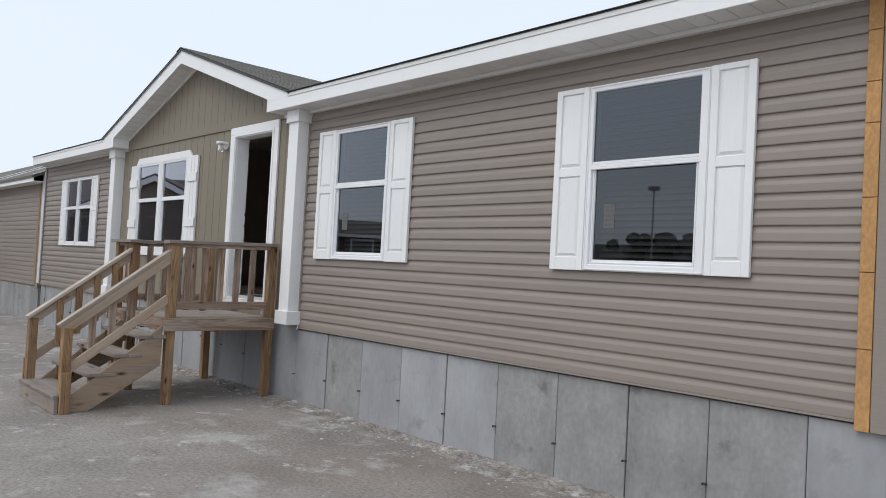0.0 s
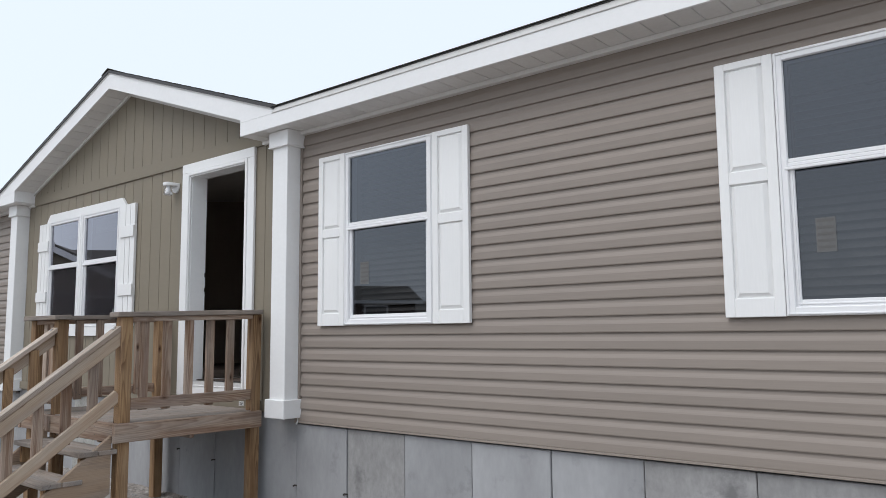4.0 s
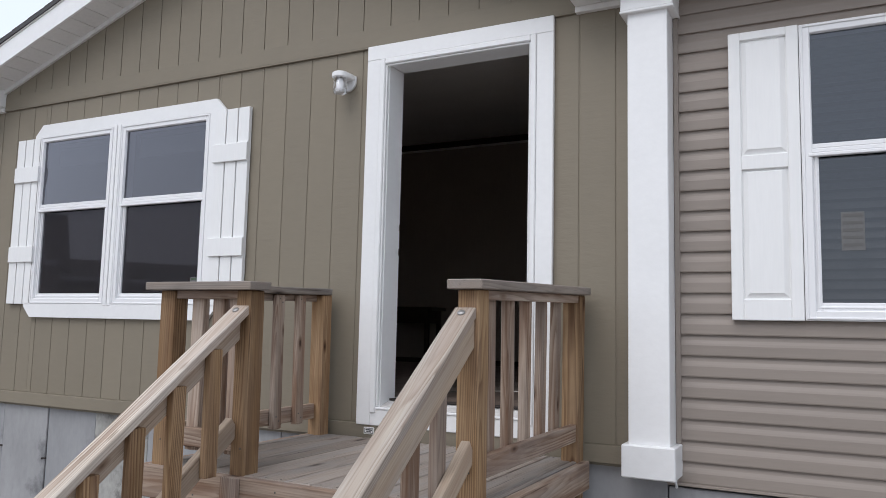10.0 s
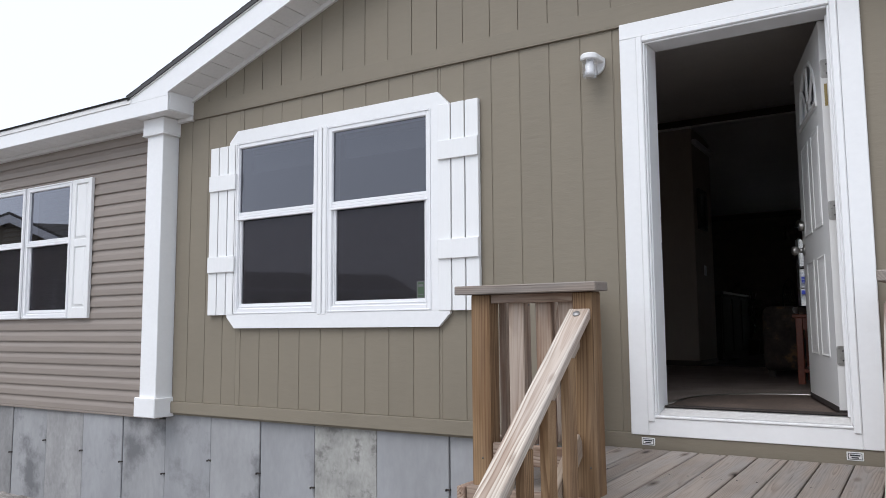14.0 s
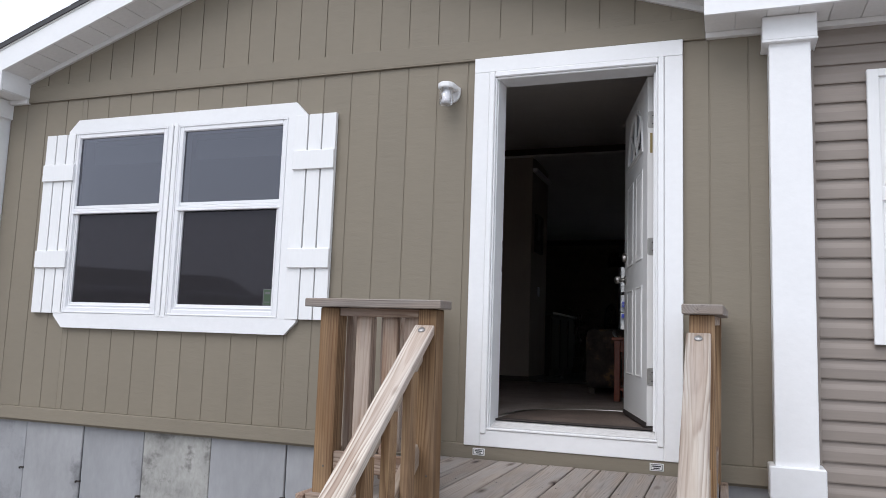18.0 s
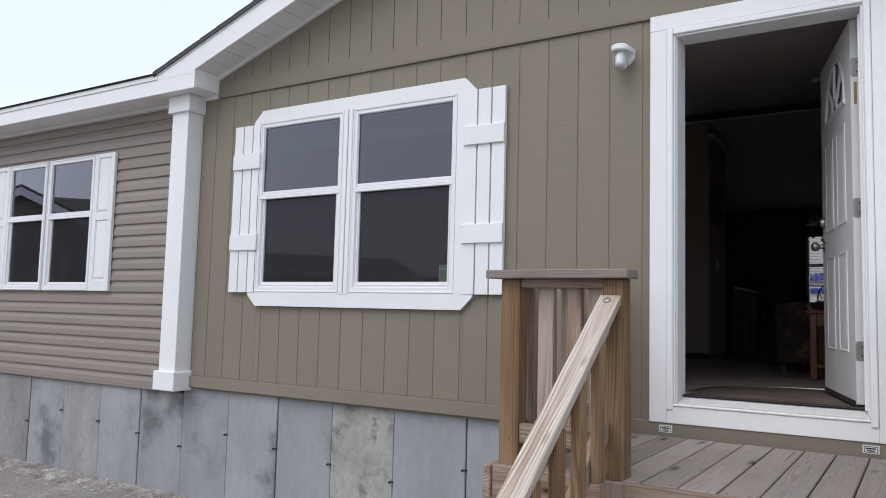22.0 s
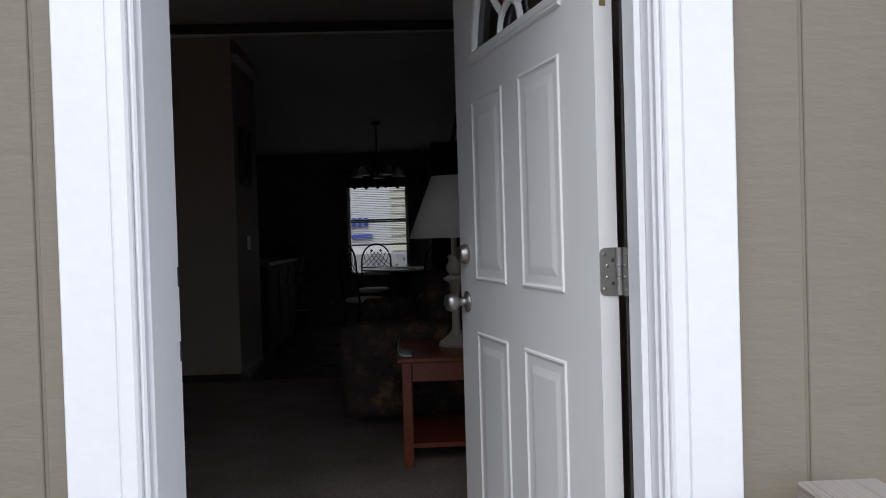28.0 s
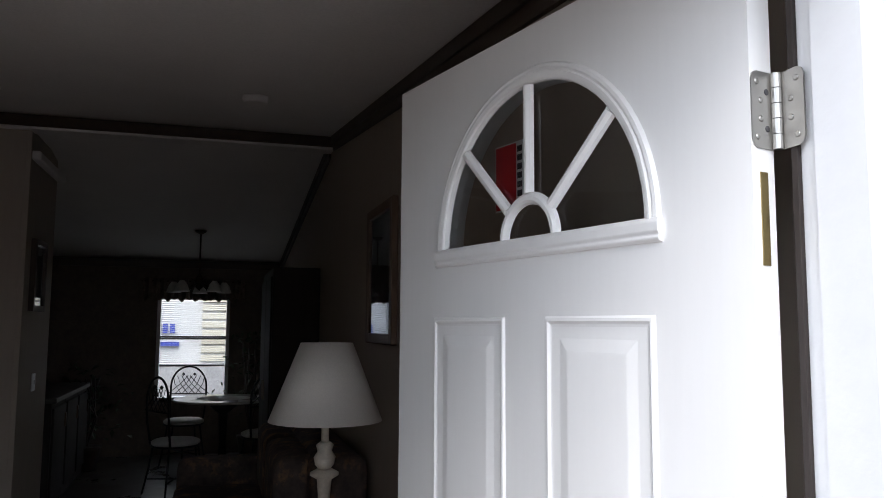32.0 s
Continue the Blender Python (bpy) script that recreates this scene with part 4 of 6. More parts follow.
for pane in win1.children:
    if pane.name.startswith(("upper_pane", "lower_pane", "insect_screen")):
        pane.visible_shadow = False
part("mullion_board", soft_box(-2.859, -2.8235, -0.004, 0.05, 1.680, 3.045, 0.004), M_WHITE, win1)
part("mullion_board", soft_box(-2.8145, -2.779, -0.004, 0.05, 1.680, 3.045, 0.004), M_WHITE, win1)
sticker = thing("window_sticker", "small green and white sticker on the glass", "sticker", (-1.97, 0.04, 1.78))
part("sheet", soft_box(-2.022, -1.958, 0.0272, 0.0286, 1.775, 1.885, 0), M_GREEN, sticker)
part("sticker_border", ring(-2.022, -1.958, 1.775, 1.885, 0.006, 0.0262, 0.0270, 0), M_CARD, sticker)
part("text_bar", soft_box(-2.010, -1.970, 0.0262, 0.0270, 1.795, 1.802, 0), M_CARD, sticker)
part("text_bar", soft_box(-2.010, -1.970, 0.0262, 0.0270, 1.85, 1.866, 0), M_CARD, sticker)


def batten_shutter(x0, x1, z0, z1):
    s = thing("shutter", "white board-and-batten wooden shutter beside the twin window", "shutter", ((x0 + x1) / 2, 0.02, z0), group="board-and-batten shutters")
    w = (x1 - x0 - 0.02) / 3
    for k in range(3):
        part("shutter_board", soft_box(x0 + k * (w + 0.010), x0 + k * (w + 0.010) + w, -0.004, 0.0255, z0, z1, 0.002), M_SHUTTER, s)
    for z in (2.02, 2.665):
        part("batten", soft_box(x0 + 0.004, x1 + 0.003, -0.021, -0.0045, z, z + 0.125, 0.003), M_SHUTTER, s)


batten_shutter(-1.835, -1.533, 1.69, 3.035)
batten_shutter(-3.985, -3.69, 1.69, 3.02)

win0 = thing("window_1", "white twin window with narrow raised-panel shutters", "window", (-6.6, 0.05, 1.69), kind="structure")
hung_unit(win0, -7.325, -6.635, W0[2], W0[3], upper=M_GLASS_BLUE, lower=M_GLASS_SCREEN)
hung_unit(win0, -6.605, -5.855, W0[2], W0[3], upper=M_GLASS_BLUE, lower=M_GLASS_SCREEN)
raised_shutter(-7.60, -7.328, W0[2], W0[3], "white narrow raised-panel shutter on the taupe siding")
raised_shutter(-5.852, -5.56, W0[2], W0[3], "white narrow raised-panel shutter on the taupe siding")

# ---- entrance door ----
door_frame = thing("door_1", "white door casing with moulded jamb around the open entrance", "door frame", (0.0, 0.0, 0.99), kind="structure")
part("casing_left", soft_box(-0.60, -0.5040, 0.0, 0.027, 0.998, 3.2130, 0.003), M_WHITE, door_frame)
part("casing_right", soft_box(0.5140, 0.612, 0.0, 0.027, 0.998, 3.2130, 0.003), M_WHITE, door_frame)
part("casing_head", soft_box(-0.60, 0.612, -0.001, 0.027, 3.2136, 3.305, 0.003), M_WHITE, door_frame)
part("casing_sill", soft_box(-0.5035, 0.5135, 0.0005, 0.027, 0.998, 1.092, 0.003), M_WHITE, door_frame)
part("brick_mould", soft_box(-0.503, -0.4685, -0.009, 0.026, 1.070, 3.2125, 0.005), M_WHITE, door_frame)
part("brick_mould", soft_box(0.4795, 0.513, -0.009, 0.026, 1.070, 3.2125, 0.005), M_WHITE, door_frame)
part("brick_mould_head", soft_box(-0.4680, 0.4790, -0.0085, 0.026, 3.178, 3.212, 0.005), M_WHITE, door_frame)
part("mould_bead", soft_box(-0.4680, -0.4570, 0.003, 0.026, 1.106, 3.1775, 0.004), M_WHITE, door_frame)
part("mould_bead", soft_box(0.4680, 0.4790, 0.003, 0.026, 1.106, 3.1775, 0.004), M_WHITE, door_frame)
part("mould_bead_head", soft_box(-0.4565, 0.4675, 0.0035, 0.026, 3.166, 3.1775, 0.004), M_WHITE, door_frame)
part("jamb_left", soft_box(-0.484, -0.4515, 0.027, 0.196, 1.10, 3.18, 0.002), M_WHITE, door_frame)
part("jamb_right", soft_box(0.464, 0.490, 0.027, 0.196, 1.10, 3.18, 0.002), M_WHITE, door_frame)
part("jamb_stop", soft_box(0.450, 0.4635, 0.070, 0.150, 1.14, 3.15, 0.002), M_WHITE, door_frame)
part("weatherstrip", soft_box(0.4565, 0.4635, 0.184, 0.1955, 1.14, 3.15, 0.001), M_SEAL, door_frame)
part("jamb_head", soft_box(-0.4515, 0.4635, 0.027, 0.196, 3.176, 3.190, 0.002), M_WHITE, door_frame)
part("sill_lip", soft_box(-0.4680, 0.4790, -0.006, 0.030, 1.0925, 1.105, 0.003), M_WHITE, door_frame)
ribs = [(0.0305, 1.093), (0.0305, 1.106)]
for k in range(5):
    y = 0.034 + 0.017 * k
    ribs += [(y, 1.107 + 0.26 * (y - 0.03)), (y + 0.003, 1.113 + 0.26 * (y - 0.03)), (y + 0.009, 1.113 + 0.26 * (y - 0.03)), (y + 0.012, 1.108 + 0.26 * (y - 0.03))]
part("threshold", prism(ribs + [(0.13, 1.134), (0.17, 1.138), (0.22, 1.134), (0.22, 1.10)], 0, -0.4513, 0.4633), M_SILL, door_frame, "ribbed pale grey metal sill")
part("threshold_saddle", soft_box(-0.4510, 0.4630, 0.125, 0.192, 1.1385, 1.147, 0.003), M_SEAL, door_frame, "dark weathered saddle")
for z in (2.035, 2.185):
    part("strike_plate", soft_box(-0.4512, -0.4506, 0.186, 0.195, z - 0.020, z + 0.020, 0), M_SEAL, door_frame)

# door leaf, swung inwards; u runs from the hinge, h from the bottom
LW, LH, LT = 0.933, 2.018, 0.044
hx, hy = 0.405, 0.204
ang = math.atan2(0.9037, -0.2325)
LEAF = Matrix.Translation((hx, hy, 1.157)) @ Matrix.Rotation(ang, 4, "Z")
leaf = thing("entrance_door", "white six-panel steel entrance door with fan light, standing open", "door", (hx, hy, 1.157))


def leaf_part(name, bm, mat, label="", parent=None, keep=False):
    bmesh.ops.transform(bm, matrix=LEAF, verts=bm.verts[:])
    return part(name, bm, mat, parent or leaf, label, keep=keep)


# local axes: x along the leaf, +y is the outside face side, z up
FC, FH, FR = 0.457, 1.634, 0.276   # fan light centre, base height, glass radius


def leaf_skin(y, thick):
    """The flat skin with the half-round opening."""
    bm = bmesh.new()
    n = 28
    arc = [(FC + (FR + 0.004) * math.cos(math.pi * k / n), FH + (FR + 0.004) * math.sin(math.pi * k / n)) for k in range(n + 1)]
    for yy in (y, y + thick):
        A = [bm.verts.new((p[0], yy, p[1])) for p in arc]
        T = [bm.verts.new((p[0], yy, LH)) for p in arc]
        B = [bm.verts.new((p[0], yy, 0.0)) for p in arc]
        Bs = [bm.verts.new((p[0], yy, FH)) for p in arc]
        for k in range(n):
            bm.faces.new((A[k], A[k + 1], T[k + 1], T[k]))
            bm.faces.new((B[k], B[k + 1], Bs[k + 1], Bs[k]))
        for xx, e in ((0.0, n), (LW, 0)):
            v = [bm.verts.new((xx, yy, 0.0)), bm.verts.new((xx, yy, LH))]
            bm.faces.new((v[0], B[e], T[e], v[1]))
    return bm


skin = leaf_skin(0.0, -LT)
edge = bmesh.new()
for x0, x1, z0, z1 in ((0, 0.02, 0, LH), (LW - 0.02, LW, 0, LH), (0.02, LW - 0.02, 0, 0.03), (0.02, LW - 0.02, LH - 0.03, LH)):
    box(edge, x0, x1, -LT + 0.0005, -0.0005, z0, z1)
leaf_part("leaf_skin", skin, M_DOOR)
leaf_part("leaf_edge", edge, M_DOOR)
reveal = bmesh.new()
rows = [[reveal.verts.new((FC + (FR + 0.004) * math.cos(math.pi * k / 28), y, FH + (FR + 0.004) * math.sin(math.pi * k / 28))) for k in range(29)] for y in (0.0, -LT)]
for k in range(28):
    reveal.faces.new((rows[0][k], rows[0][k + 1], rows[1][k + 1], rows[1][k]))
reveal.faces.new((rows[0][28], rows[0][0], rows[1][0], rows[1][28]))
leaf_part("glass_reveal", reveal, M_DOOR)
leaf_part("door_sweep", soft_box(0.004, LW - 0.004, -LT - 0.003, 0.004, -0.012, 0.016, 0.001), M_SEAL, "dark rubber sweep")


def leaf_panel(u0, u1, h0, h1):
    """An embossed panel: a raised moulding rim, a sunk groove and a raised field."""
    bm = bmesh.new()
    steps = [(0.0, 0.0003), (0.0035, 0.0042), (0.008, 0.0048), (0.013, 0.0014), (0.017, 0.0006), (0.036, 0.0006), (0.056, 0.0036), (0.060, 0.0038)]
    loops = [[bm.verts.new(p) for p in ((u0 + d, y, h0 + d), (u1 - d, y, h0 + d), (u1 - d, y, h1 - d), (u0 + d, y, h1 - d))] for d, y in steps]
    for lo, hi in zip(loops, loops[1:]):
        for i in range(4):
            bm.faces.new((lo[i], lo[(i + 1) % 4], hi[(i + 1) % 4], hi[i]))
    bm.faces.new(loops[-1])
    leaf_part("embossed_panel", bm, M_DOOR)


for u0, u1 in ((0.164, 0.410), (0.526, 0.778)):
    leaf_panel(u0, u1, 0.955, 1.500)
    leaf_panel(u0, u1, 0.255, 0.800)


def arc_bar(profile, a0=0.0, a1=math.pi, n=36):
    """A moulding bent round the fan light; profile: (radius, height over the leaf)."""
    bm = bmesh.new()
    rings = []
    for k in range(n + 1):
        a = a0 + (a1 - a0) * k / n
        rings.append([bm.verts.new((FC + r * math.cos(a), y, FH + r * math.sin(a))) for r, y in profile])
    for lo, hi in zip(rings, rings[1:]):
        for i in range(len(profile) - 1):
            bm.faces.new((lo[i], lo[i + 1], hi[i + 1], hi[i])).smooth = True
        for a, b in zip(lo, hi):
            bm.edges.get((a, b)).smooth = False
    return bm


FRAME = [(FR + 0.001, -0.006), (FR + 0.002, 0.003), (FR + 0.005, 0.0065), (FR + 0.012, 0.0085), (FR + 0.016, 0.0085), (FR + 0.018, 0.0050), (FR + 0.020, 0.0050), (FR + 0.023, 0.0075), (FR + 0.028, 0.0065), (FR + 0.032, 0.0002)]
ledge = [(0.0002, FH - 0.032), (0.0065, FH - 0.030), (0.0095, FH - 0.026), (0.0070, FH - 0.021), (0.0105, FH - 0.016), (0.0110, FH - 0.003), (0.007, FH + 0.004), (-0.006, FH + 0.006), (-0.006, FH - 0.032)]
fan = leaf_part("fan_light", join(arc_bar(FRAME), prism(ledge, 0, FC - FR - 0.033, FC + FR + 0.033, 0.001)), M_DOOR, "white moulded half-round glazing frame")
leaf_part("hub_bar", arc_bar([(0.062, -0.005), (0.064, 0.002), (0.069, 0.007), (0.076, 0.007), (0.082, 0.002), (0.084, -0.005)], n=20), M_DOOR, parent=fan)
for a in (43, 90, 139):
    bm = prism([(-0.0115, -0.005), (-0.0095, 0.002), (-0.003, 0.007), (0.003, 0.007), (0.0095, 0.002), (0.0115, -0.005)], 0, 0.082, FR)
    bmesh.ops.transform(bm, matrix=Matrix.Translation((FC, 0, FH)) @ Matrix.Rotation(-radians(a), 4, "Y") @ Matrix(((1, 0, 0, 0), (0, 0, 1, 0), (0, -1, 0, 0), (0, 0, 0, 1))), verts=bm.verts[:])
    leaf_part("spoke", bm, M_DOOR, parent=fan)
n = 24
bm = bmesh.new()
bm.faces.new([bm.verts.new((FC + (FR + 0.004) * math.cos(math.pi * k / n), -0.0100, FH + (FR + 0.004) * math.sin(math.pi * k / n))) for k in range(n, -1, -1)])
leaf_part("fan_pane", bm, M_CLEAR, "half-round clear pane", fan, True)
leaf_part("sticker_paper", soft_box(FC + 0.033, FC + 0.120, -0.0160, -0.0146, FH + 0.062, FH + 0.188, 0), M_PAPER, "white paper sticker behind the glass", parent=fan)
leaf_part("sticker", soft_box(FC + 0.0535, FC + 0.117, -0.0144, -0.0136, FH + 0.065, FH + 0.185, 0), M_RED, "red printed block", parent=fan)
for k in range(7):
    leaf_part("sticker_bar", soft_box(FC + 0.036, FC + 0.050, -0.0144, -0.0138, FH + 0.068 + 0.0166 * k, FH + 0.079 + 0.0166 * k, 0), M_INK, parent=fan)


def knob_at(u, h, profile, name):
    bm = lathe(profile, n=20)
    bmesh.ops.transform(bm, matrix=Matrix.Translation((u, 0, h)) @ Matrix.Rotation(radians(-90), 4, "X"), verts=bm.verts[:])
    return leaf_part(name, bm, M_STEEL, "brushed nickel")


knob_at(LW - 0.068, 1.035, [(0.031, 0), (0.031, 0.008), (0.027, 0.024), (0.024, 0.028), (0.0, 0.029)], "deadbolt")
knob_at(LW - 0.068, 0.885, [(0.033, 0), (0.033, 0.006), (0.016, 0.012), (0.012, 0.030), (0.020, 0.036), (0.028, 0.048), (0.029, 0.060), (0.024, 0.072), (0.010, 0.078), (0.0, 0.079)], "door_knob")
leaf_part("latch_plate", soft_box(-0.0015, 0.0, -0.029, -0.015, 1.560, 1.678, 0), M_BRASS, "brass strip let into the edge")
def butt(x0, x1, y0, y1, z0, z1, near, c=0.011):
    """A hinge plate with the two corners away from the pin rounded off."""
    far = y1 if near == y0 else y0
    way = 1 if far > near else -1
    return prism([(near, z0), (far - way * c, z0), (far - way * c * 0.3, z0 + c * 0.3), (far, z0 + c), (far, z1 - c), (far - way * c * 0.3, z1 - c * 0.3), (far - way * c, z1), (near, z1)], 0, x0, x1)


def screw_head(x, y, z):
    bm = lathe([(0.0042, 0.0), (0.0042, 0.0007), (0.0022, 0.0013)], n=10)
    bmesh.ops.transform(bm, matrix=Matrix.Translation((x, y, z)) @ Matrix.Rotation(radians(-90), 4, "Y"), verts=bm.verts[:])
    return bm


for h in (0.27, 1.01, 1.758):
    hinge = leaf_part("hinge", butt(-0.0022, 0.0008, -LT + 0.003, -0.001, h - 0.05, h + 0.05, -LT + 0.003), M_STEEL, "brushed nickel butt hinge")
    for k in range(5):
        knuckle = lathe([(0.0065, -0.0095), (0.0065, 0.0095)], -0.0075, -LT + 0.001, h - 0.040 + 0.020 * k, 14)
        for f in knuckle.faces:
            f.smooth = False
        leaf_part("hinge_knuckle", knuckle, M_STEEL, parent=hinge)
    part("hinge_leaf", butt(0.4535, 0.4558, 0.166, 0.205, 1.157 + h - 0.05, 1.157 + h + 0.05, 0.205), M_STEEL, hinge)
    for a, b in ((0.036, 0.178), (-0.036, 0.178), (0.012, 0.188), (-0.012, 0.188)):
        part("screw", screw_head(0.4534, b, 1.157 + h + a), M_STEEL, hinge)
    for a, b in ((0.036, 0.011), (-0.036, 0.011), (0.012, 0.018), (-0.012, 0.018), (0.024, 0.030), (-0.024, 0.030)):
        leaf_part("screw", screw_head(-0.0022, -b, h + a), M_STEEL if b < 0.03 else M_DRIP, parent=hinge)

# porch lamp and the two small plates under the casing
lamp = thing("porch_lamp", "white wall lamp with a clear jar globe", "wall lamp", (-0.76, 0.03, 3.09))
half = [(-0.755 + 0.060 * math.cos(math.pi * k / 14), 3.105 - 0.062 * math.sin(math.pi * k / 14)) for k in range(15)]
part("wall_plate", prism([(-0.695, 3.138)] + half + [(-0.815, 3.138)], 1, 0.010, 0.030, 0.003), M_WHITE, lamp)
nose = [(-0.755 - 0.052 * math.cos(math.pi * k / 14), -0.068 - 0.050 * math.sin(math.pi * k / 14)) for k in range(15)]
part("hood", prism([(-0.813, 0.012)] + nose + [(-0.697, 0.012)], 2, 3.106, 3.141, 0.006), M_WHITE, lamp)
part("jar", lathe([(0.030, -0.078), (0.040, -0.074), (0.043, -0.062), (0.043, 0.020)], -0.755, -0.066, 3.085), M_LAMP_GLASS, lamp, "clear ribbed jar")
for k in range(3):
    part("jar_rib", tube([(-0.755 + 0.043 * math.cos(2 * math.pi * i / 20), -0.066 + 0.043 * math.sin(2 * math.pi * i / 20), 3.016 + 0.010 * k) for i in range(21)], 0.0022, 5), M_LAMP_GLASS, lamp)
part("bulb", lathe([(0.010, -0.072), (0.029, -0.068), (0.030, -0.046), (0.024, -0.036), (0.027, -0.012), (0.020, 0.010), (0.020, 0.021)], -0.755, -0.066, 3.085, 14), M_VINYL, lamp)
for x in (-0.545, 0.440):
    pl = thing("label_plate", "small white label plate with dark print under the door casing", "label", (x + 0.035, 0.006, 0.945), group="label plates under the door")
    part("plate", soft_box(x, x + 0.072, 0.0045, 0.0078, 0.945, 0.985, 0.001), M_PLATE, pl)
    part("print_border", ring(x + 0.006, x + 0.066, 0.950, 0.980, 0.003, 0.0036, 0.0044, 0), M_INK, pl)
    part("print_bar", soft_box(x + 0.014, x + 0.058, 0.0036, 0.0044, 0.966, 0.973, 0), M_INK, pl)
    part("print_bar", soft_box(x + 0.020, x + 0.052, 0.0036, 0.0044, 0.956, 0.962, 0), M_INK, pl)

# ---- wooden porch with steps ----
DECK = 0.93
porch = thing("porch", "weathered pine entrance porch with steps and railings", "porch", (0.0, -1.2, 0.0))
PX0, PX1, PY0, PY1 = -0.865, 0.790, -1.290, -0.02
BOARD = 0.1425
edges = [PX0] + [0.331 + BOARD * k for k in range(-8, 4)] + [PX1]
for k, (a, b) in enumerate(zip(edges, edges[1:])):
    part("deck_board", soft_box(a + 0.0032, b - 0.0032, PY0, PY1 - 0.004 * (k % 3), DECK - 0.036, DECK - 0.001 * (k % 2), 0.004), WOOD_GREY[1], porch)
part("rim_board", soft_box(0.792, 0.830, -1.345, -0.03, 0.788, 0.926, 0.004), WOOD[1], porch)
part("rim_board", soft_box(-0.905, -0.867, -1.345, -0.03, 0.788, 0.926, 0.004), WOOD[1], porch)
part("rim_board", soft_box(-0.866, 0.791, -1.332, -1.292, 0.788, 0.928, 0.004), WOOD[0], porch)
part("joist", soft_box(-0.866, 0.791, -0.70, -0.66, 0.76, 0.892, 0.003), WOOD[0], porch)
part("joist", soft_box(-0.866, 0.791, -0.07, -0.032, 0.76, 0.892, 0.003), WOOD[0], porch)
PS = 0.089


def settled(bm):
    """The railings lean: their heads dip at the front, rise at the wall and spread a little."""
    for v in bm.verts:
        w = max(v.co.z - DECK, 0.0) / 0.84
        back = v.co.y + 1.335
        v.co.z += w * (0.031 * back - 0.013)
        v.co.x += w * ((0.0185 * back - 0.009) if v.co.x > 0 else -0.011 * back if v.co.x < -0.70 else -0.016 * (v.co.x + 0.70) / 0.4)
    return bm


for px, py in ((0.700, -1.290), (0.700, -0.115), (-0.858, -1.290), (-0.383, -1.290), (-0.858, -0.115)):
    part("post", settled(soft_box(px, px + PS, py, py + PS, 0.0, 1.731, 0.005)), WOOD_POST, porch)
# caps over the railings
part("rail_cap", settled(soft_box(0.676, 0.822, -1.335, -0.035, 1.732, 1.770, 0.004)), WOOD_GREY[1], porch)
part("rail_cap", settled(soft_box(-0.915, -0.262, -1.335, -1.194, 1.732, 1.770, 0.004)), WOOD_GREY[0], porch)
part("rail_cap", settled(soft_box(-0.900, -0.760, -1.193, -0.035, 1.7322, 1.7695, 0.004)), WOOD_GREY[1], porch)
# top rails, bottom rails and balusters of the level railings


def level_rail_y(x_out, x_in, y0, y1, n, low=None):
    """low: a second, lower rail nailed to the inner faces of the posts."""
    part("top_rail", settled(soft_box(x_out, x_in, y0, y1, 1.693, 1.731, 0.003)), WOOD[1], porch)
    part("bottom_rail", settled(soft_box(x_out, x_in, y0, y1, 1.022, 1.106, 0.003)), WOOD[1], porch)
    if low:
        part("inner_rail", settled(soft_box(*low, 0.004)), WOOD_GREY[1], porch)
    s = 1 if x_in > x_out else -1
    for i in range(n):
        yc = y0 + 1.018 * (i + 0.62) / (n + 0.25)
        part("baluster", settled(soft_box(x_in + s * 0.001, x_in + s * 0.036, yc - 0.034, yc + 0.034, 1.012 - 0.008 * (i % 2), 1.727, 0.004)), WOOD[2], porch)


level_rail_y(0.784, 0.750, -1.200, -0.117, 5, (0.686, 0.6992, -1.27, -0.085, 1.020, 1.056))
level_rail_y(-0.850, -0.816, -1.200, -0.117, 5)
part("top_rail", settled(soft_box(-0.768, -0.384, -1.278, -1.246, 1.693, 1.731, 0.003)), WOOD[0], porch)
part("bottom_rail", settled(soft_box(-0.768, -0.384, -1.278, -1.246, 1.022, 1.106, 0.003)), WOOD[0], porch)
for xc in (-0.665, -0.535, -0.43):
    part("baluster", settled(soft_box(xc - 0.036, xc + 0.036, -1.2455, -1.211, 1.0, 1.725, 0.004)), WOOD[2], porch)

# steps
SX0, SX1 = -0.345, 0.745
for z, yf in ((0.744, -1.575), (0.558, -1.825), (0.372, -2.075)):
    part("tread", soft_box(SX0 - 0.03, SX1 + 0.04, yf, yf + 0.139, z - 0.037, z, 0.005), WOOD_GREY[0], porch)
    part("tread", soft_box(SX0 - 0.03, SX1 + 0.04, yf + 0.145, yf + 0.284, z - 0.037, z - 0.002, 0.005), WOOD_GREY[0], porch)
    part("tread_cleat", soft_box(SX0 + 0.030, SX0 + 0.068, yf + 0.03, yf + 0.26, z - 0.17, z - 0.038, 0.003), WOOD_POST, porch)
    part("tread_cleat", soft_box(SX1 - 0.050, SX1 - 0.012, yf + 0.03, yf + 0.26, z - 0.17, z - 0.038, 0.003), WOOD_POST, porch)
for x0 in (SX0 - 0.012, SX1 - 0.010):
    part("stringer", prism([(-1.334, 0.845), (-1.334, 0.425), (-2.045, 0.0), (-2.230, 0.0), (-2.230, 0.150)], 0, x0, x0 + 0.038, 0.003), WOOD_STRINGER, porch)
part("bottom_step", soft_box(SX0 - 0.04, SX1 + 0.06, -2.37, -2.332, 0.0, 0.146, 0.004), WOOD_GREY[0], porch, "front board of the lowest step")
part("tread", soft_box(SX0 - 0.05, SX1 + 0.062, -2.385, -2.235, 0.148, 0.182, 0.005), WOOD_GREY[0], porch)
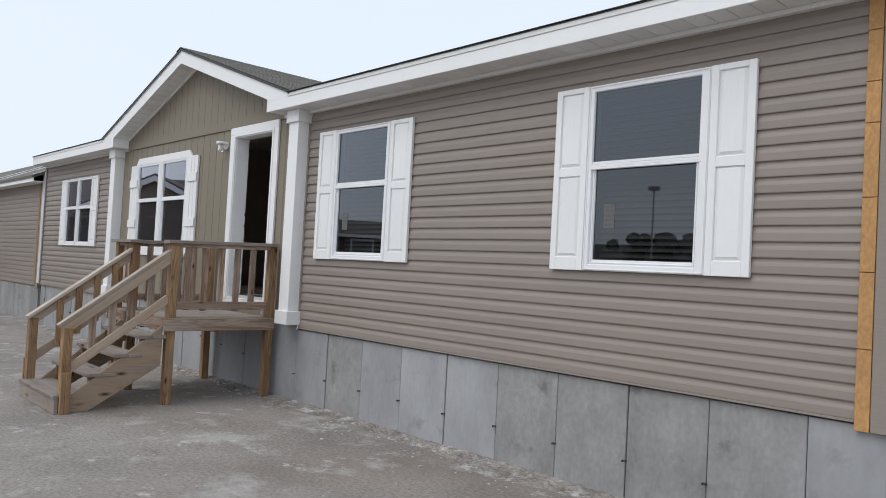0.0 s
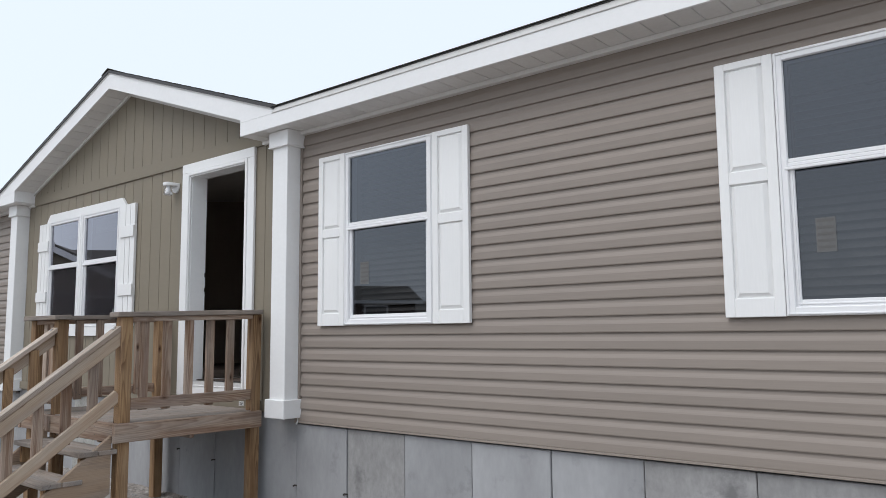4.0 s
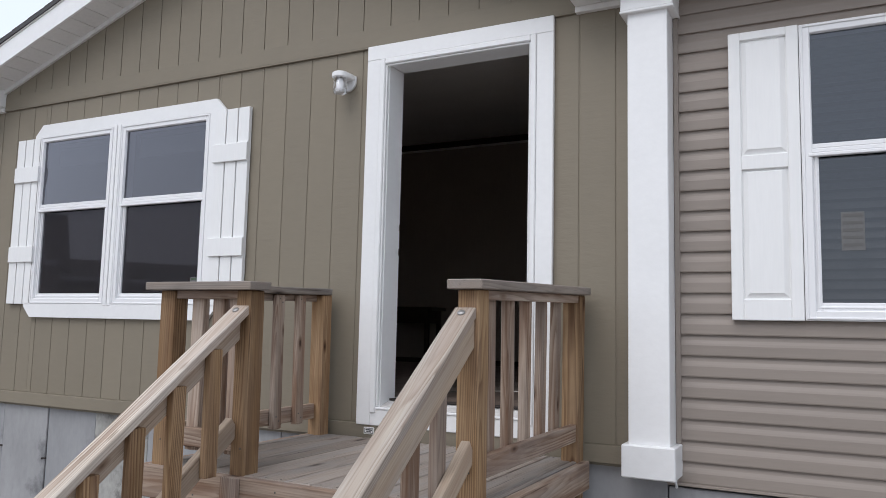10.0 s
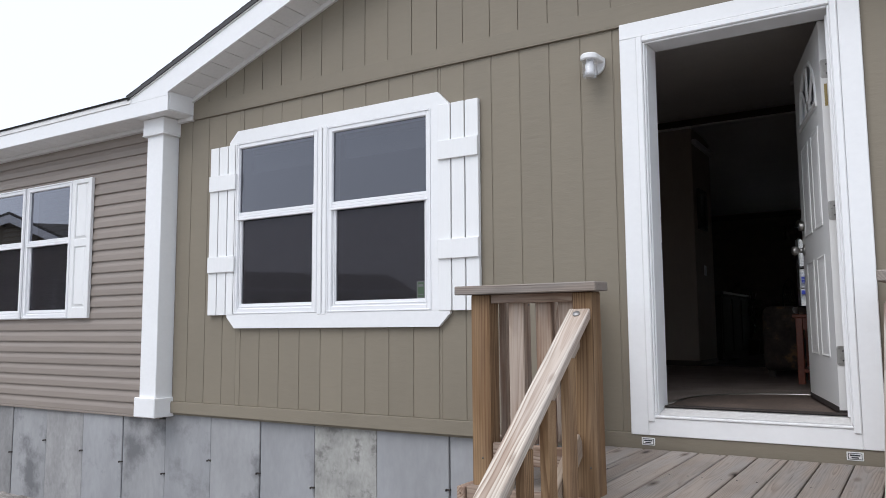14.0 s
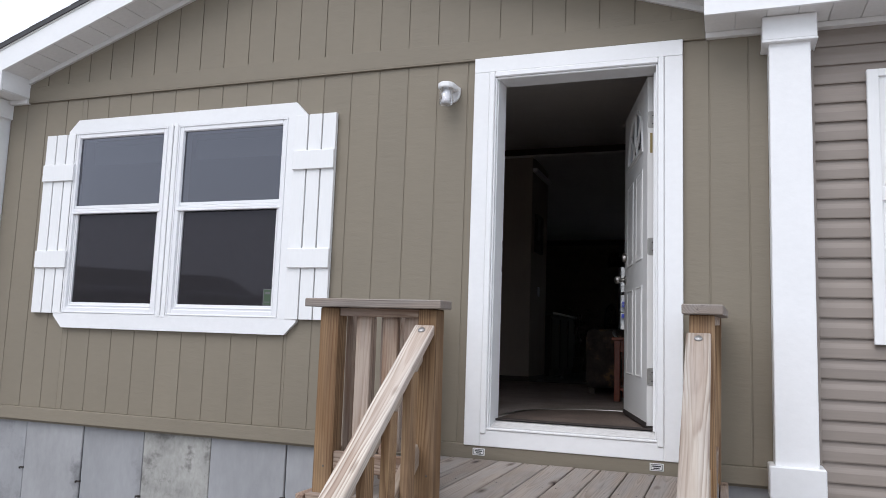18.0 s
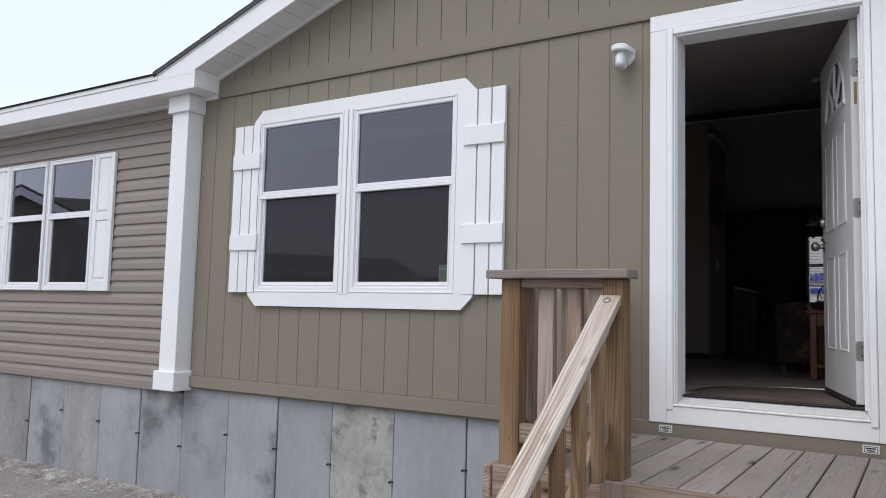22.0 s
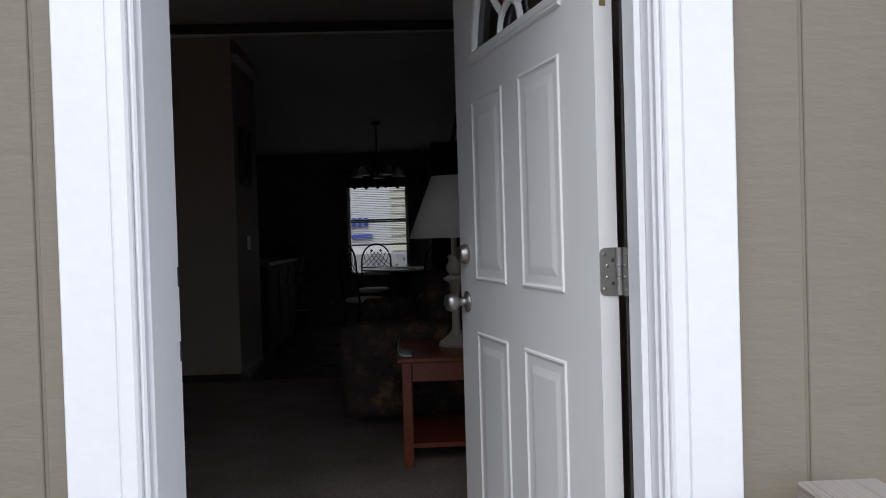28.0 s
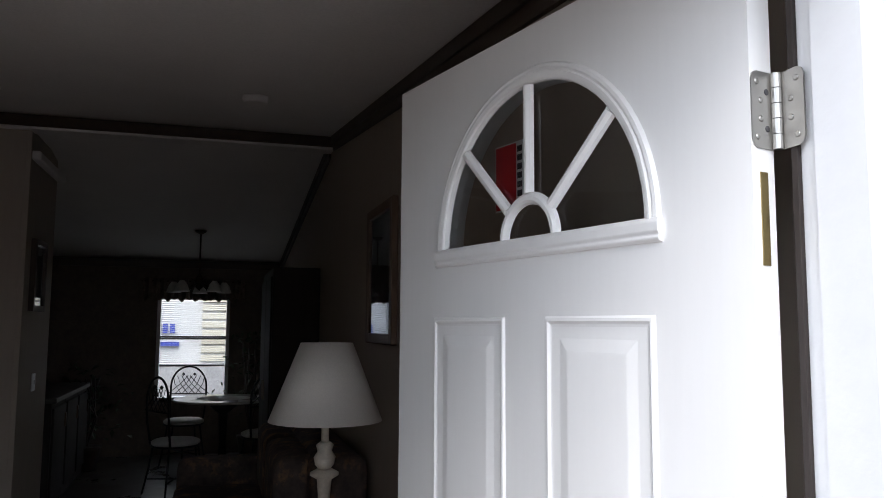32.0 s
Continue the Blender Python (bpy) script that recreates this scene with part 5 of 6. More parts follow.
part("tread", soft_box(SX0 - 0.012, SX1 + 0.026, -2.229, -2.055, 0.148, 0.181, 0.005), WOOD_GREY[0], porch)


def along(y0, z0, y1, z1, x, w, t):
    """A bar from (y0, z0) to (y1, z1), w wide across x and t thick, its upper face on the line."""
    d = math.hypot(y1 - y0, z1 - z0)
    rot = Matrix.Rotation(math.atan2(z1 - z0, y1 - y0), 4, "X")
    half = rot @ Vector((0, d / 2, -t / 2))
    return soft_box(-d / 2, d / 2, -w / 2, w / 2, -t / 2, t / 2, 0.004), Matrix.Translation(Vector((x, y0, z0)) + half) @ rot @ Matrix.Rotation(radians(90), 4, "Z")


def stair_rail(xc, side, top_z):
    """side: +1 when the outer face looks to +x."""
    y0, y1 = -1.291, -2.365
    zt = lambda y: top_z + (y - y0) * 0.742
    bm, m = along(y1, zt(y1), y0 - 0.001, zt(y0), xc, 0.088, 0.037)
    part("stair_rail", bm, WOOD_PALE, porch, "pale dry handrail with clear grain", m)
    xo = xc + side * 0.020
    bm, m = along(y1 + 0.03, zt(y1 + 0.03) - 0.046, y0 - 0.001, zt(y0 - 0.001) - 0.046, xo, 0.036, 0.088)
    part("rail_apron", bm, WOOD_APRON, porch, "", m)
    bm, m = along(y1 + 0.05, zt(y1 + 0.05) - 0.47, y0 - 0.02, zt(y0 - 0.02) - 0.47, xo + side * 0.001, 0.036, 0.088)
    part("lower_stair_rail", bm, WOOD_APRON, porch, "", m)
    xp = xc + side * 0.036
    part("post", soft_box(xp - 0.044, xp + 0.044, -2.325, -2.237, 0.1825, zt(-2.33) - 0.05, 0.005), WOOD_POST, porch)
    part("post_foot", soft_box(xp + side * 0.0445, xp + side * 0.081, -2.331, -2.235, 0.0, 0.40, 0.004), WOOD_POST, porch)
    for y in (-1.46, -1.65, -1.84, -2.03):
        xi = xo - side * 0.019
        part("baluster", soft_box(xi, xi - side * 0.035, y - 0.034, y + 0.034, zt(y) - 0.585, zt(y) - 0.065, 0.003), WOOD_POST if side < 0 else WOOD[2], porch)
    part("bolt_head", lathe([(0.016, 0.0), (0.014, 0.006), (0.0, 0.007)], 0, 0, 0, 10), M_BOLT, porch, "", Matrix.Translation((xc, y0 - 0.034, zt(y0 - 0.034) + 0.001)) @ Matrix.Rotation(math.atan(0.742), 4, "X"))


stair_rail(0.726, 1, 1.655)
stair_rail(-0.363, -1, 1.655)
for jx in (-0.239, -0.0965, 0.046, 0.4735):
    part("joist", soft_box(jx - 0.02, jx + 0.02, -1.29, -0.072, 0.765, 0.892, 0.003), WOOD[1], porch)
part("corner_block", soft_box(-0.375, -0.286, -1.36, -1.335, 0.80, 0.93, 0.003), WOOD[2], porch)

# nail heads on the posts, rails and balusters
nail_mesh = mesh_of("nail_head", lathe([(0.0045, -0.001), (0.0045, 0.0008), (0.002, 0.0014)], n=6), M_NAIL)


def nail(x, y, z, way):
    """way: 'y' for a head facing -y, 'x' or '-x' for a head facing along x, 'z' for up."""
    turn = {"y": Matrix.Rotation(radians(90), 4, "X"), "x": Matrix.Rotation(radians(90), 4, "Y"), "-x": Matrix.Rotation(radians(-90), 4, "Y"), "z": Matrix.Identity(4)}[way]
    ob = new("nail_head", nail_mesh)
    ob.parent = porch
    ob.matrix_basis = Matrix.Translation(Vector((x, y, z)) - BASE[porch]) @ turn


for px in (0.700, -0.858, -0.383):
    for z in (0.87, 0.84, 1.05):
        nail(px + 0.03 + 0.02 * (z > 1), -1.2905, z - 0.01 * (px < 0), "y")
for z in (0.83, 0.89):
    for x in (-0.70, -0.55, -0.1, 0.2, 0.5):
        nail(x, -1.3325, z, "y")
for i in range(5):
    yc = -1.200 + 1.018 * (i + 0.62) / 5.25
    for z in (1.045, 1.07, 1.685, 1.705):
        dy = 0.012 * (1 if z in (1.045, 1.685) else -1)
        w, back = (z - DECK) / 0.84, yc + dy + 1.335
        lift = w * (0.031 * back - 0.013)
        nail(0.7135 + w * (0.0185 * back - 0.009), yc + dy, z + lift, "-x")
        nail(-0.7795 - w * 0.011 * back, yc + dy, z + lift, "x")
for k in range(-6, 4):
    xm = 0.331 + BOARD * (k - 0.5)
    for y in (-1.27, -0.68, -0.06):
        for d in (-0.04, 0.04):
            nail(xm + d, y + 0.006 * (k % 2), DECK - 0.0008, "z")
for z, yf in ((0.744, -1.575), (0.558, -1.825), (0.372, -2.075), (0.188, -2.39)):
    for x in (-0.33, 0.72):
        for d in (0.03, 0.11):
            nail(x, yf + d, z, "z")

# ---- ground and surroundings ----
bm = bmesh.new()
rad = [0.0, 3, 6, 9, 12, 16, 24, 40, 80, 200, 600, 2500]
n = 48
rings = []
for r in rad[1:]:
    rings.append([bm.verts.new((r * math.cos(2 * math.pi * i / n), r * math.sin(2 * math.pi * i / n) - 3.0, 0.0)) for i in range(n)])
cv = bm.verts.new((0, -3, 0))
for i in range(n):
    bm.faces.new((cv, rings[0][i], rings[0][(i + 1) % n]))
for lo, hi in zip(rings, rings[1:]):
    for i in range(n):
        bm.faces.new((lo[i], hi[i], hi[(i + 1) % n], lo[(i + 1) % n]))
solid("ground", bm, M_GROUND, "dusty pale concrete and packed earth with chalky patches", "ground")

# loose chips of concrete along the foundation
rng = random.Random(5)
bm = bmesh.new()
for i in range(620):
    cx, cy = rng.uniform(-8, 8.5), -abs(rng.gauss(0.0, 0.24)) + 0.02
    s = rng.uniform(0.004, 0.014) if rng.random() < 0.9 else rng.uniform(0.016, 0.03)
    if rng.random() < 0.3:
        cx, cy, s = rng.uniform(-2, 8), rng.uniform(-3.2, 0), rng.uniform(0.003, 0.009)
    vs = bmesh.ops.create_icosphere(bm, subdivisions=1, radius=s)["verts"]
    sc = Vector((rng.uniform(0.7, 1.6), rng.uniform(0.7, 1.4), rng.uniform(0.35, 0.7)))
    for v in vs:
        v.co = Vector((v.co.x * sc.x + cx, v.co.y * sc.y + cy, v.co.z * sc.z + s * 0.2))
solid("concrete_chips", bm, M_CHALK, "small loose concrete chips along the foundation", "gravel", "stuff")

# crumbled mortar and earth swept against the foundation
bm = bmesh.new()
rng = random.Random(12)
rows = []
for i in range(341):
    x = -8.6 + 0.05 * i
    wide = 0.20 + 0.09 * math.sin(x * 1.7) + 0.06 * math.sin(x * 4.3 + 1)
    rows.append([bm.verts.new((x + rng.uniform(-0.012, 0.012), 0.07 - (wide + 0.07) * j / 7 + rng.uniform(-0.008, 0.008),
                               max(0.030 * (1 - j / 7) ** 1.4 + rng.uniform(-0.008, 0.010), 0.002) if j < 7 else -0.004)) for j in range(8)])
for lo, hi in zip(rows, rows[1:]):
    for j in range(7):
        bm.faces.new((lo[j], lo[j + 1], hi[j + 1], hi[j]))
solid("rubble_strip", bm, M_RUBBLE, "crumbled pale mortar and earth along the foundation foot", "rubble", "structure")

# the next home in the row
nb = thing("neighbour_home", "taupe neighbouring home with white fascia and bare strand-board strip", "house", (-14.0, 0.3, 0.0))
NX0, NX1, NY = -36.0, -9.25, 0.12
part("wall", soft_box(NX0, NX1, NY + 0.02, 9.0, 0.78, 3.10, 0), M_SIDING, nb)
lapbm = []
for k in range(20):
    z = 0.80 + k * LAP
    lapbm.append(prism([(NY + 0.02, z), (NY, z), (NY + 0.003, z + 0.06), (NY + 0.012, z + 0.10), (NY + 0.015, z + LAP), (NY + 0.02, z + LAP)], 0, NX0, NX1))
tagged(part("siding_lap", join(*lapbm), M_SIDING, nb), kind="stuff")
part("foundation_wall", soft_box(NX0, NX1, NY + 0.04, 8.9, -0.02, 0.80, 0), M_FOUND, nb)
for k in range(16):
    part("foundation_panel", soft_box(NX1 - 0.61 * (k + 1) + 0.006, NX1 - 0.61 * k - 0.006, NY + 0.02, NY + 0.04, -0.02, 0.79, 0.003), M_FOUND, nb)
part("strand_board", soft_box(-9.56, -9.44, NY - 0.012, NY + 0.0, 0.82, 3.0, 0.002), M_OSB_OLD, nb, "dull strand-board strip")
part("corner_trim", soft_box(-9.395, -9.24, NY - 0.014, NY + 0.12, 0.76, 3.02, 0.004), M_SIDING, nb)
part("fascia", soft_box(NX0, NX1 + 0.10, NY - 0.26, NY - 0.24, 3.02, 3.15, 0.003), M_WHITE, nb)
part("soffit", soft_box(NX0, NX1 + 0.10, NY - 0.24, NY + 0.02, 3.025, 3.04, 0), M_SOFFIT, nb)
part("roof", prism([(NY - 0.28, 3.155), (4.2, 5.05), (8.6, 3.15), (8.6, 3.05), (4.2, 4.93), (NY - 0.28, 3.10)], 0, NX0, NX1 + 0.12), M_SHINGLE, nb)
for x in (-16.0, -13.2):
    part("roof_strip", prism([(NY - 0.27, 3.162), (4.2, 5.056), (4.2, 5.075), (NY - 0.27, 3.182)], 0, x, x + 0.14), M_WHITE, nb, "pale strip over the shingles")
part("gable_end", prism([(NY + 0.02, 3.09), (4.2, 4.94), (8.5, 3.09)], 0, NX1 - 0.12, NX1), M_SIDING, nb)
part("rake_trim", prism([(NY - 0.27, 3.16), (4.2, 5.06), (4.2, 5.09), (NY - 0.27, 3.19)], 0, NX1 + 0.121, NX1 + 0.14), M_WHITE, nb)

wrap = thing("house_wrap", "white plastic house wrap hanging at the end of the home", "wrap", (-8.9, 0.1, 0.86))
part("film", soft_box(-9.235, -8.80, 0.085, 0.10, 0.87, 3.24, 0.004), M_WRAP, wrap)
part("print_patch", soft_box(-8.95, -8.87, 0.0825, 0.0845, 0.95, 1.06, 0), M_BLUE, wrap, "blue printed patch")

# homes across the lot, seen in the window glass


def far_home(cx, cy, w, d, turn, gable, brown=False):
    """A home whose front faces +y before the turn; the gable, if any, stands at its middle."""
    h = thing("far_home", "dark brown home with a low roof across the lot" if brown else "pale home with dark roof across the lot" if not gable else "taupe home with a white-trimmed gable across the lane", "house", (cx, cy, 0.0), group="homes across the lot")
    x0, x1 = (cx - w / 2, cx + w / 2) if not gable else (cx - w + 3.4, cx + 3.4)
    part("wall", soft_box(x0, x1, cy - d, cy, 0.0, 3.1, 0), M_BROWN_HOME if brown else M_FAR_HOUSE if not gable else M_SIDING, h)
    part("roof", prism([(cy + 0.3, 3.08), (cy - d / 2, 3.95 if brown else 4.45 if not gable else 4.62), (cy - d - 0.3, 3.08)], 0, x0 - 0.3, x1 + 0.3), M_SHINGLE, h)
    part("fascia", soft_box(x0 - 0.3, x1 + 0.3, cy + 0.30, cy + 0.33, 2.96, 3.10, 0), M_WHITE, h)
    if gable:
        part("gable", prism([(cx - 2.7, 3.0), (cx, 4.28), (cx + 2.7, 3.0)], 1, cy - 3, cy + 0.40), M_OLIVE, h)
        part("gable_roof", prism([(cx - 3.1, 3.02), (cx, 4.50), (cx + 3.1, 3.02), (cx + 3.1, 2.98), (cx, 4.44), (cx - 3.1, 2.98)], 1, cy - 3, cy + 0.60), M_SHINGLE, h)
        for s in (-1, 1):
            part("gable_trim", prism([(cx, 4.43), (cx + s * 3.0, 3.00), (cx + s * 3.0, 2.80), (cx, 4.23)], 1, cy + 0.56, cy + 0.61), M_WHITE, h)
    for x in (x0 + w * 0.15, x0 + w * 0.33, x0 + w * 0.62, x0 + w * 0.88):
        fr = part("window", soft_box(x - 0.55, x + 0.55, cy, cy + 0.05, 1.5, 2.9, 0), M_WHITE, h)
        part("pane", soft_box(x - 0.47, x + 0.47, cy + 0.051, cy + 0.056, 1.58, 2.82, 0), M_GAP, fr)
    h.rotation_euler = (0, 0, radians(turn))


far_home(-18.6, -6.4, 16.0, 5.0, -50, True)
far_home(-34.0, -42.0, 34.0, 8.0, 0, False)
far_home(-21.5, -15.5, 15.0, 6.0, -54, False, True)
pole = thing("street_lamp", "tall grey lamp post across the lot", "street lamp", (-16.2, -35.0, 0.0))
part("pole", lathe([(0.075, 0.0), (0.045, 7.1)], -16.2, -35.0, 0.0, 10), M_POLE, pole)
part("lamp_head", soft_box(-16.5, -15.9, -35.2, -34.8, 7.05, 7.3, 0.03), M_POLE, pole)
bm = bmesh.new()
rng = random.Random(9)
for i in range(600):
    a = rng.uniform(math.pi * 1.02, math.pi * 1.98)
    r = rng.uniform(60, 80)
    s = rng.uniform(0.8, 2.2)
    c0 = Vector((r * math.cos(a), r * math.sin(a), s * 0.55))
    if i >= 420:
        # a few nearer trees stand out of the line
        gx, gy, top = ((-20.0, -43.0, 5.0), (-9.0, -50.0, 2.2), (-2.0, -56.0, 1.9))[i % 3]
        s = rng.uniform(0.35, 0.9)
        c0 = Vector((gx + rng.gauss(0, 1.7), gy + rng.gauss(0, 1.2), top * rng.uniform(0.15, 1.0)))
    vs = bmesh.ops.create_icosphere(bm, subdivisions=2, radius=s)["verts"]
    for v in vs:
        v.co = c0 + Vector((v.co.x, v.co.y, v.co.z * 0.8)) * rng.uniform(0.75, 1.2)
solid("far_trees", bm, M_FAR_TREE, "dark distant tree line", "trees", "stuff")

# ---- inside ----
solid("floor", soft_box(-8.55, 7.12, Y_IN, 9.0, FLOOR - 0.10, FLOOR, 0), M_CARPET, "taupe carpeted living room floor", "floor")
CY, CZ = 4.85, 3.99
solid("ceiling", prism([(Y_IN, 3.43), (CY, CZ), (9.0, 3.40), (9.0, 3.46), (CY, CZ + 0.06), (Y_IN, 3.49)], 0, -8.55, 7.12), M_CEIL, "white textured vaulted ceiling", "ceiling")
solid("floor_dining", soft_box(-4.45, 0.555, 4.86, 8.995, FLOOR + 0.001, FLOOR + 0.007, 0), M_DINING_FLOOR, "glossy vinyl floor of the dining corner, coloured dark for the dim room", "floor")
# entry floor: vinyl stone with one rounded corner and a metal edge
n = 22
cx, cy, R = 0.17, 0.655, 0.655
bm = bmesh.new()
arc = [(cx + R * math.cos(radians(90 + 90 * k / n)), cy + R * math.sin(radians(90 + 90 * k / n))) for k in range(n + 1)]
arc = [(0.552, cy + R)] + arc + [(cx - R, 0.224)]
top = [bm.verts.new((p[0], p[1], FLOOR + 0.006)) for p in arc] + [bm.verts.new((0.552, 0.224, FLOOR + 0.006))]
bm.faces.new(top)
solid("entry_floor", bm, M_ENTRY, "mottled brown entry floor with a rounded corner", "floor")
strip = bmesh.new()
tube([(p[0], p[1], FLOOR + 0.006) for p in arc], 0.009, 6, strip)
solid("floor_edge_strip", strip, M_STEEL, "curved metal edge strip round the entry floor", "trim")
# walls inside
XR = 0.56
solid("wall_inner_right", room_wall_y(XR, XR + 0.10, Y_IN + 0.002, 8.998), M_INT_WALL, "tan interior wall beside the open door", "wall")
solid("wall_inner_left", room_wall_y(-4.56, -4.46, Y_IN + 0.002, 8.998), M_INT_WALL, "tan interior partition wall", "wall")
solid("wall_rooms_right", soft_box(XR + 0.102, 7.12, 3.6, 3.7, FLOOR, 3.86, 0), M_INT_WALL, "tan interior partition wall", "wall")
solid("wall_rooms_left", soft_box(-8.55, -4.57, 3.6, 3.7, FLOOR, 3.86, 0), M_INT_WALL, "tan interior partition wall", "wall")
closet = thing("closet_block", "tan closet block between the living room and the kitchen", "partition", (-2.6, 5.0, FLOOR), kind="structure")
part("closet_wall", soft_box(-4.458, -1.40, CY, 5.75, FLOOR, 3.90, 0), M_INT_WALL, closet)
part("baseboard", soft_box(-4.45, -1.395, CY - 0.012, CY - 0.001, FLOOR, FLOOR + 0.06, 0.002), M_DARKWOOD, closet)
part("baseboard", soft_box(-1.399, -1.388, CY, 5.75, FLOOR, FLOOR + 0.06, 0.002), M_DARKWOOD, closet)
part("corner_bead", soft_box(-1.425, -1.393, CY - 0.006, CY + 0.02, FLOOR + 0.06, 3.88, 0.002), M_INT_WALL, closet)
part("crown", soft_box(-1.40, -1.34, CY + 0.02, 5.75, 3.70, 3.76, 0.01), M_CEIL, closet, "pale crown moulding")
beam = thing("ridge_beam", "dark wood trim along the ceiling ridge", "beam", (-2.0, CY, 3.95), kind="structure")
part("beam", soft_box(-4.458, XR - 0.002, CY - 0.05, CY + 0.10, 3.885, 3.965, 0.006), M_CEIL, beam, "pale boxed beam")
part("trim_board", soft_box(-4.458, XR - 0.003, CY - 0.075, CY - 0.051, 3.90, 3.975, 0.006), M_DARKWOOD, beam, "dark crown trim")
crown = thing("crown_moulding", "dark wood crown along the sloping ceiling", "trim", (0.5, 2.5, 3.7), kind="structure")
for d, w, t in ((0.0, 0.055, 0.03), (0.055, 0.05, 0.018)):
    part("moulding", prism([(Y_IN + 0.01, 3.425 - d), (CY - 0.08, CZ - 0.012 - d), (CY - 0.08, CZ - 0.012 - d - w), (Y_IN + 0.01, 3.425 - d - w)], 0, XR - t, XR - 0.001), M_DARKWOOD, crown)
    part("moulding", prism([(CY + 0.10, CZ - 0.03 - d), (8.99, 3.40 - d), (8.99, 3.40 - d - w), (CY + 0.10, CZ - 0.03 - d - w)], 0, XR - t, XR - 0.001), M_DARKWOOD, crown)
part("moulding", soft_box(-4.45, XR - 0.031, 8.96, 8.998, 3.30, 3.385, 0.006), M_DARKWOOD, crown)
sm = thing("smoke_detector", "round white smoke detector on the sloping ceiling", "smoke detector", (-0.06, 3.4, 3.80))
part("housing", lathe([(0.055, -0.03), (0.065, -0.015), (0.065, 0.012)], -0.06, 3.4, 3.805, 20), M_CEIL, sm)

outlet = thing("wall_outlet", "white wall outlet low on the closet wall", "outlet", (-2.08, CY, FLOOR + 0.27))
part("plate", soft_box(-2.115, -2.045, CY - 0.008, CY - 0.0005, FLOOR + 0.215, FLOOR + 0.33, 0.003), M_VINYL, outlet)
for z in (0.245, 0.295):
    part("socket", soft_box(-2.095, -2.065, CY - 0.0095, CY - 0.0082, FLOOR + z - 0.014, FLOOR + z + 0.014, 0), M_CEIL, outlet)
switch = thing("light_switch", "white light switch on the closet side wall", "switch", (-1.39, 5.3, FLOOR + 1.12))
part("plate", soft_box(-1.3995, -1.391, 5.25, 5.34, FLOOR + 1.05, FLOOR + 1.17, 0.003), M_VINYL, switch)
part("toggle", soft_box(-1.3908, -1.382, 5.285, 5.305, FLOOR + 1.095, FLOOR + 1.125, 0.002), M_VINYL, switch)
mirror = thing("framed_picture", "small dark framed picture with glass on the closet side wall", "picture", (-1.38, 5.2, 2.7))
part("frame", join(soft_box(-1.3995, -1.365, 5.02, 5.06, 2.72, 3.20, 0.003), soft_box(-1.3995, -1.365, 5.34, 5.38, 2.72, 3.20, 0.003), soft_box(-1.3995, -1.365, 5.06, 5.34, 2.72, 2.76, 0.003), soft_box(-1.3995, -1.365, 5.06, 5.34, 3.16, 3.20, 0.003)), M_DARKWOOD, mirror)
part("print", soft_box(-1.398, -1.385, 5.06, 5.34, 2.76, 3.16, 0), M_PICTURE, mirror)
part("glass", side_sheet(-1.379, 5.06, 5.34, 2.76, 3.16, 1), M_CLEAR, mirror, keep=True)
pic = thing("framed_picture", "wood framed print under glass on the wall beside the lamp", "picture", (XR, 3.1, 2.55))
py0, py1, pz0, pz1 = 2.78, 3.38, 2.55, 3.23
part("frame", join(soft_box(XR - 0.03, XR - 0.001, py0, py0 + 0.05, pz0, pz1, 0.004), soft_box(XR - 0.03, XR - 0.001, py1 - 0.05, py1, pz0, pz1, 0.004), soft_box(XR - 0.03, XR - 0.001, py0 + 0.05, py1 - 0.05, pz0, pz0 + 0.05, 0.004), soft_box(XR - 0.03, XR - 0.001, py0 + 0.05, py1 - 0.05, pz1 - 0.05, pz1, 0.004)), M_FRAME, pic)
part("print", soft_box(XR - 0.012, XR - 0.002, py0 + 0.05, py1 - 0.05, pz0 + 0.05, pz1 - 0.05, 0), M_PICTURE, pic)
part("glass", side_sheet(XR - 0.019, py0 + 0.05, py1 - 0.05, pz0 + 0.05, pz1 - 0.05, -1), M_CLEAR, pic, keep=True)

# end table with lamp
TX0, TX1, TY0, TY1, TZ = -0.055, 0.51, 2.345, 2.94, FLOOR + 0.535
et = thing("end_table", "cherry-red wooden end table with a lower shelf", "table", ((TX0 + TX1) / 2, (TY0 + TY1) / 2, FLOOR))
part("tabletop", soft_box(TX0 - 0.02, TX1 + 0.02, TY0 - 0.02, TY1 + 0.02, TZ - 0.025, TZ, 0.006), M_CHERRY, et)
for a in (TX0, TX1 - 0.05):
    for b in (TY0, TY1 - 0.05):
        part("leg", soft_box(a, a + 0.05, b, b + 0.05, FLOOR, TZ - 0.026, 0.004), M_CHERRY, et)
part("apron", soft_box(TX0 + 0.05, TX1 - 0.05, TY0 + 0.008, TY0 + 0.03, TZ - 0.12, TZ - 0.026, 0.002), M_CHERRY, et)
part("apron", soft_box(TX0 + 0.008, TX0 + 0.03, TY0 + 0.05, TY1 - 0.05, TZ - 0.12, TZ - 0.026, 0.002), M_CHERRY, et)
part("lower_shelf", soft_box(TX0 + 0.01, TX1 - 0.01, TY0 + 0.01, TY1 - 0.01, FLOOR + 0.09, FLOOR + 0.115, 0.003), M_CHERRY, et)
lx, ly = 0.235, 2.70
tl = thing("table_lamp", "cream carved table lamp with a white tapered shade", "table lamp", (lx, ly, TZ))
part("foot", lathe([(0.095, 0.0), (0.095, 0.014), (0.085, 0.028), (0.06, 0.045), (0.045, 0.06)], lx, ly, TZ), M_CREAM, tl)
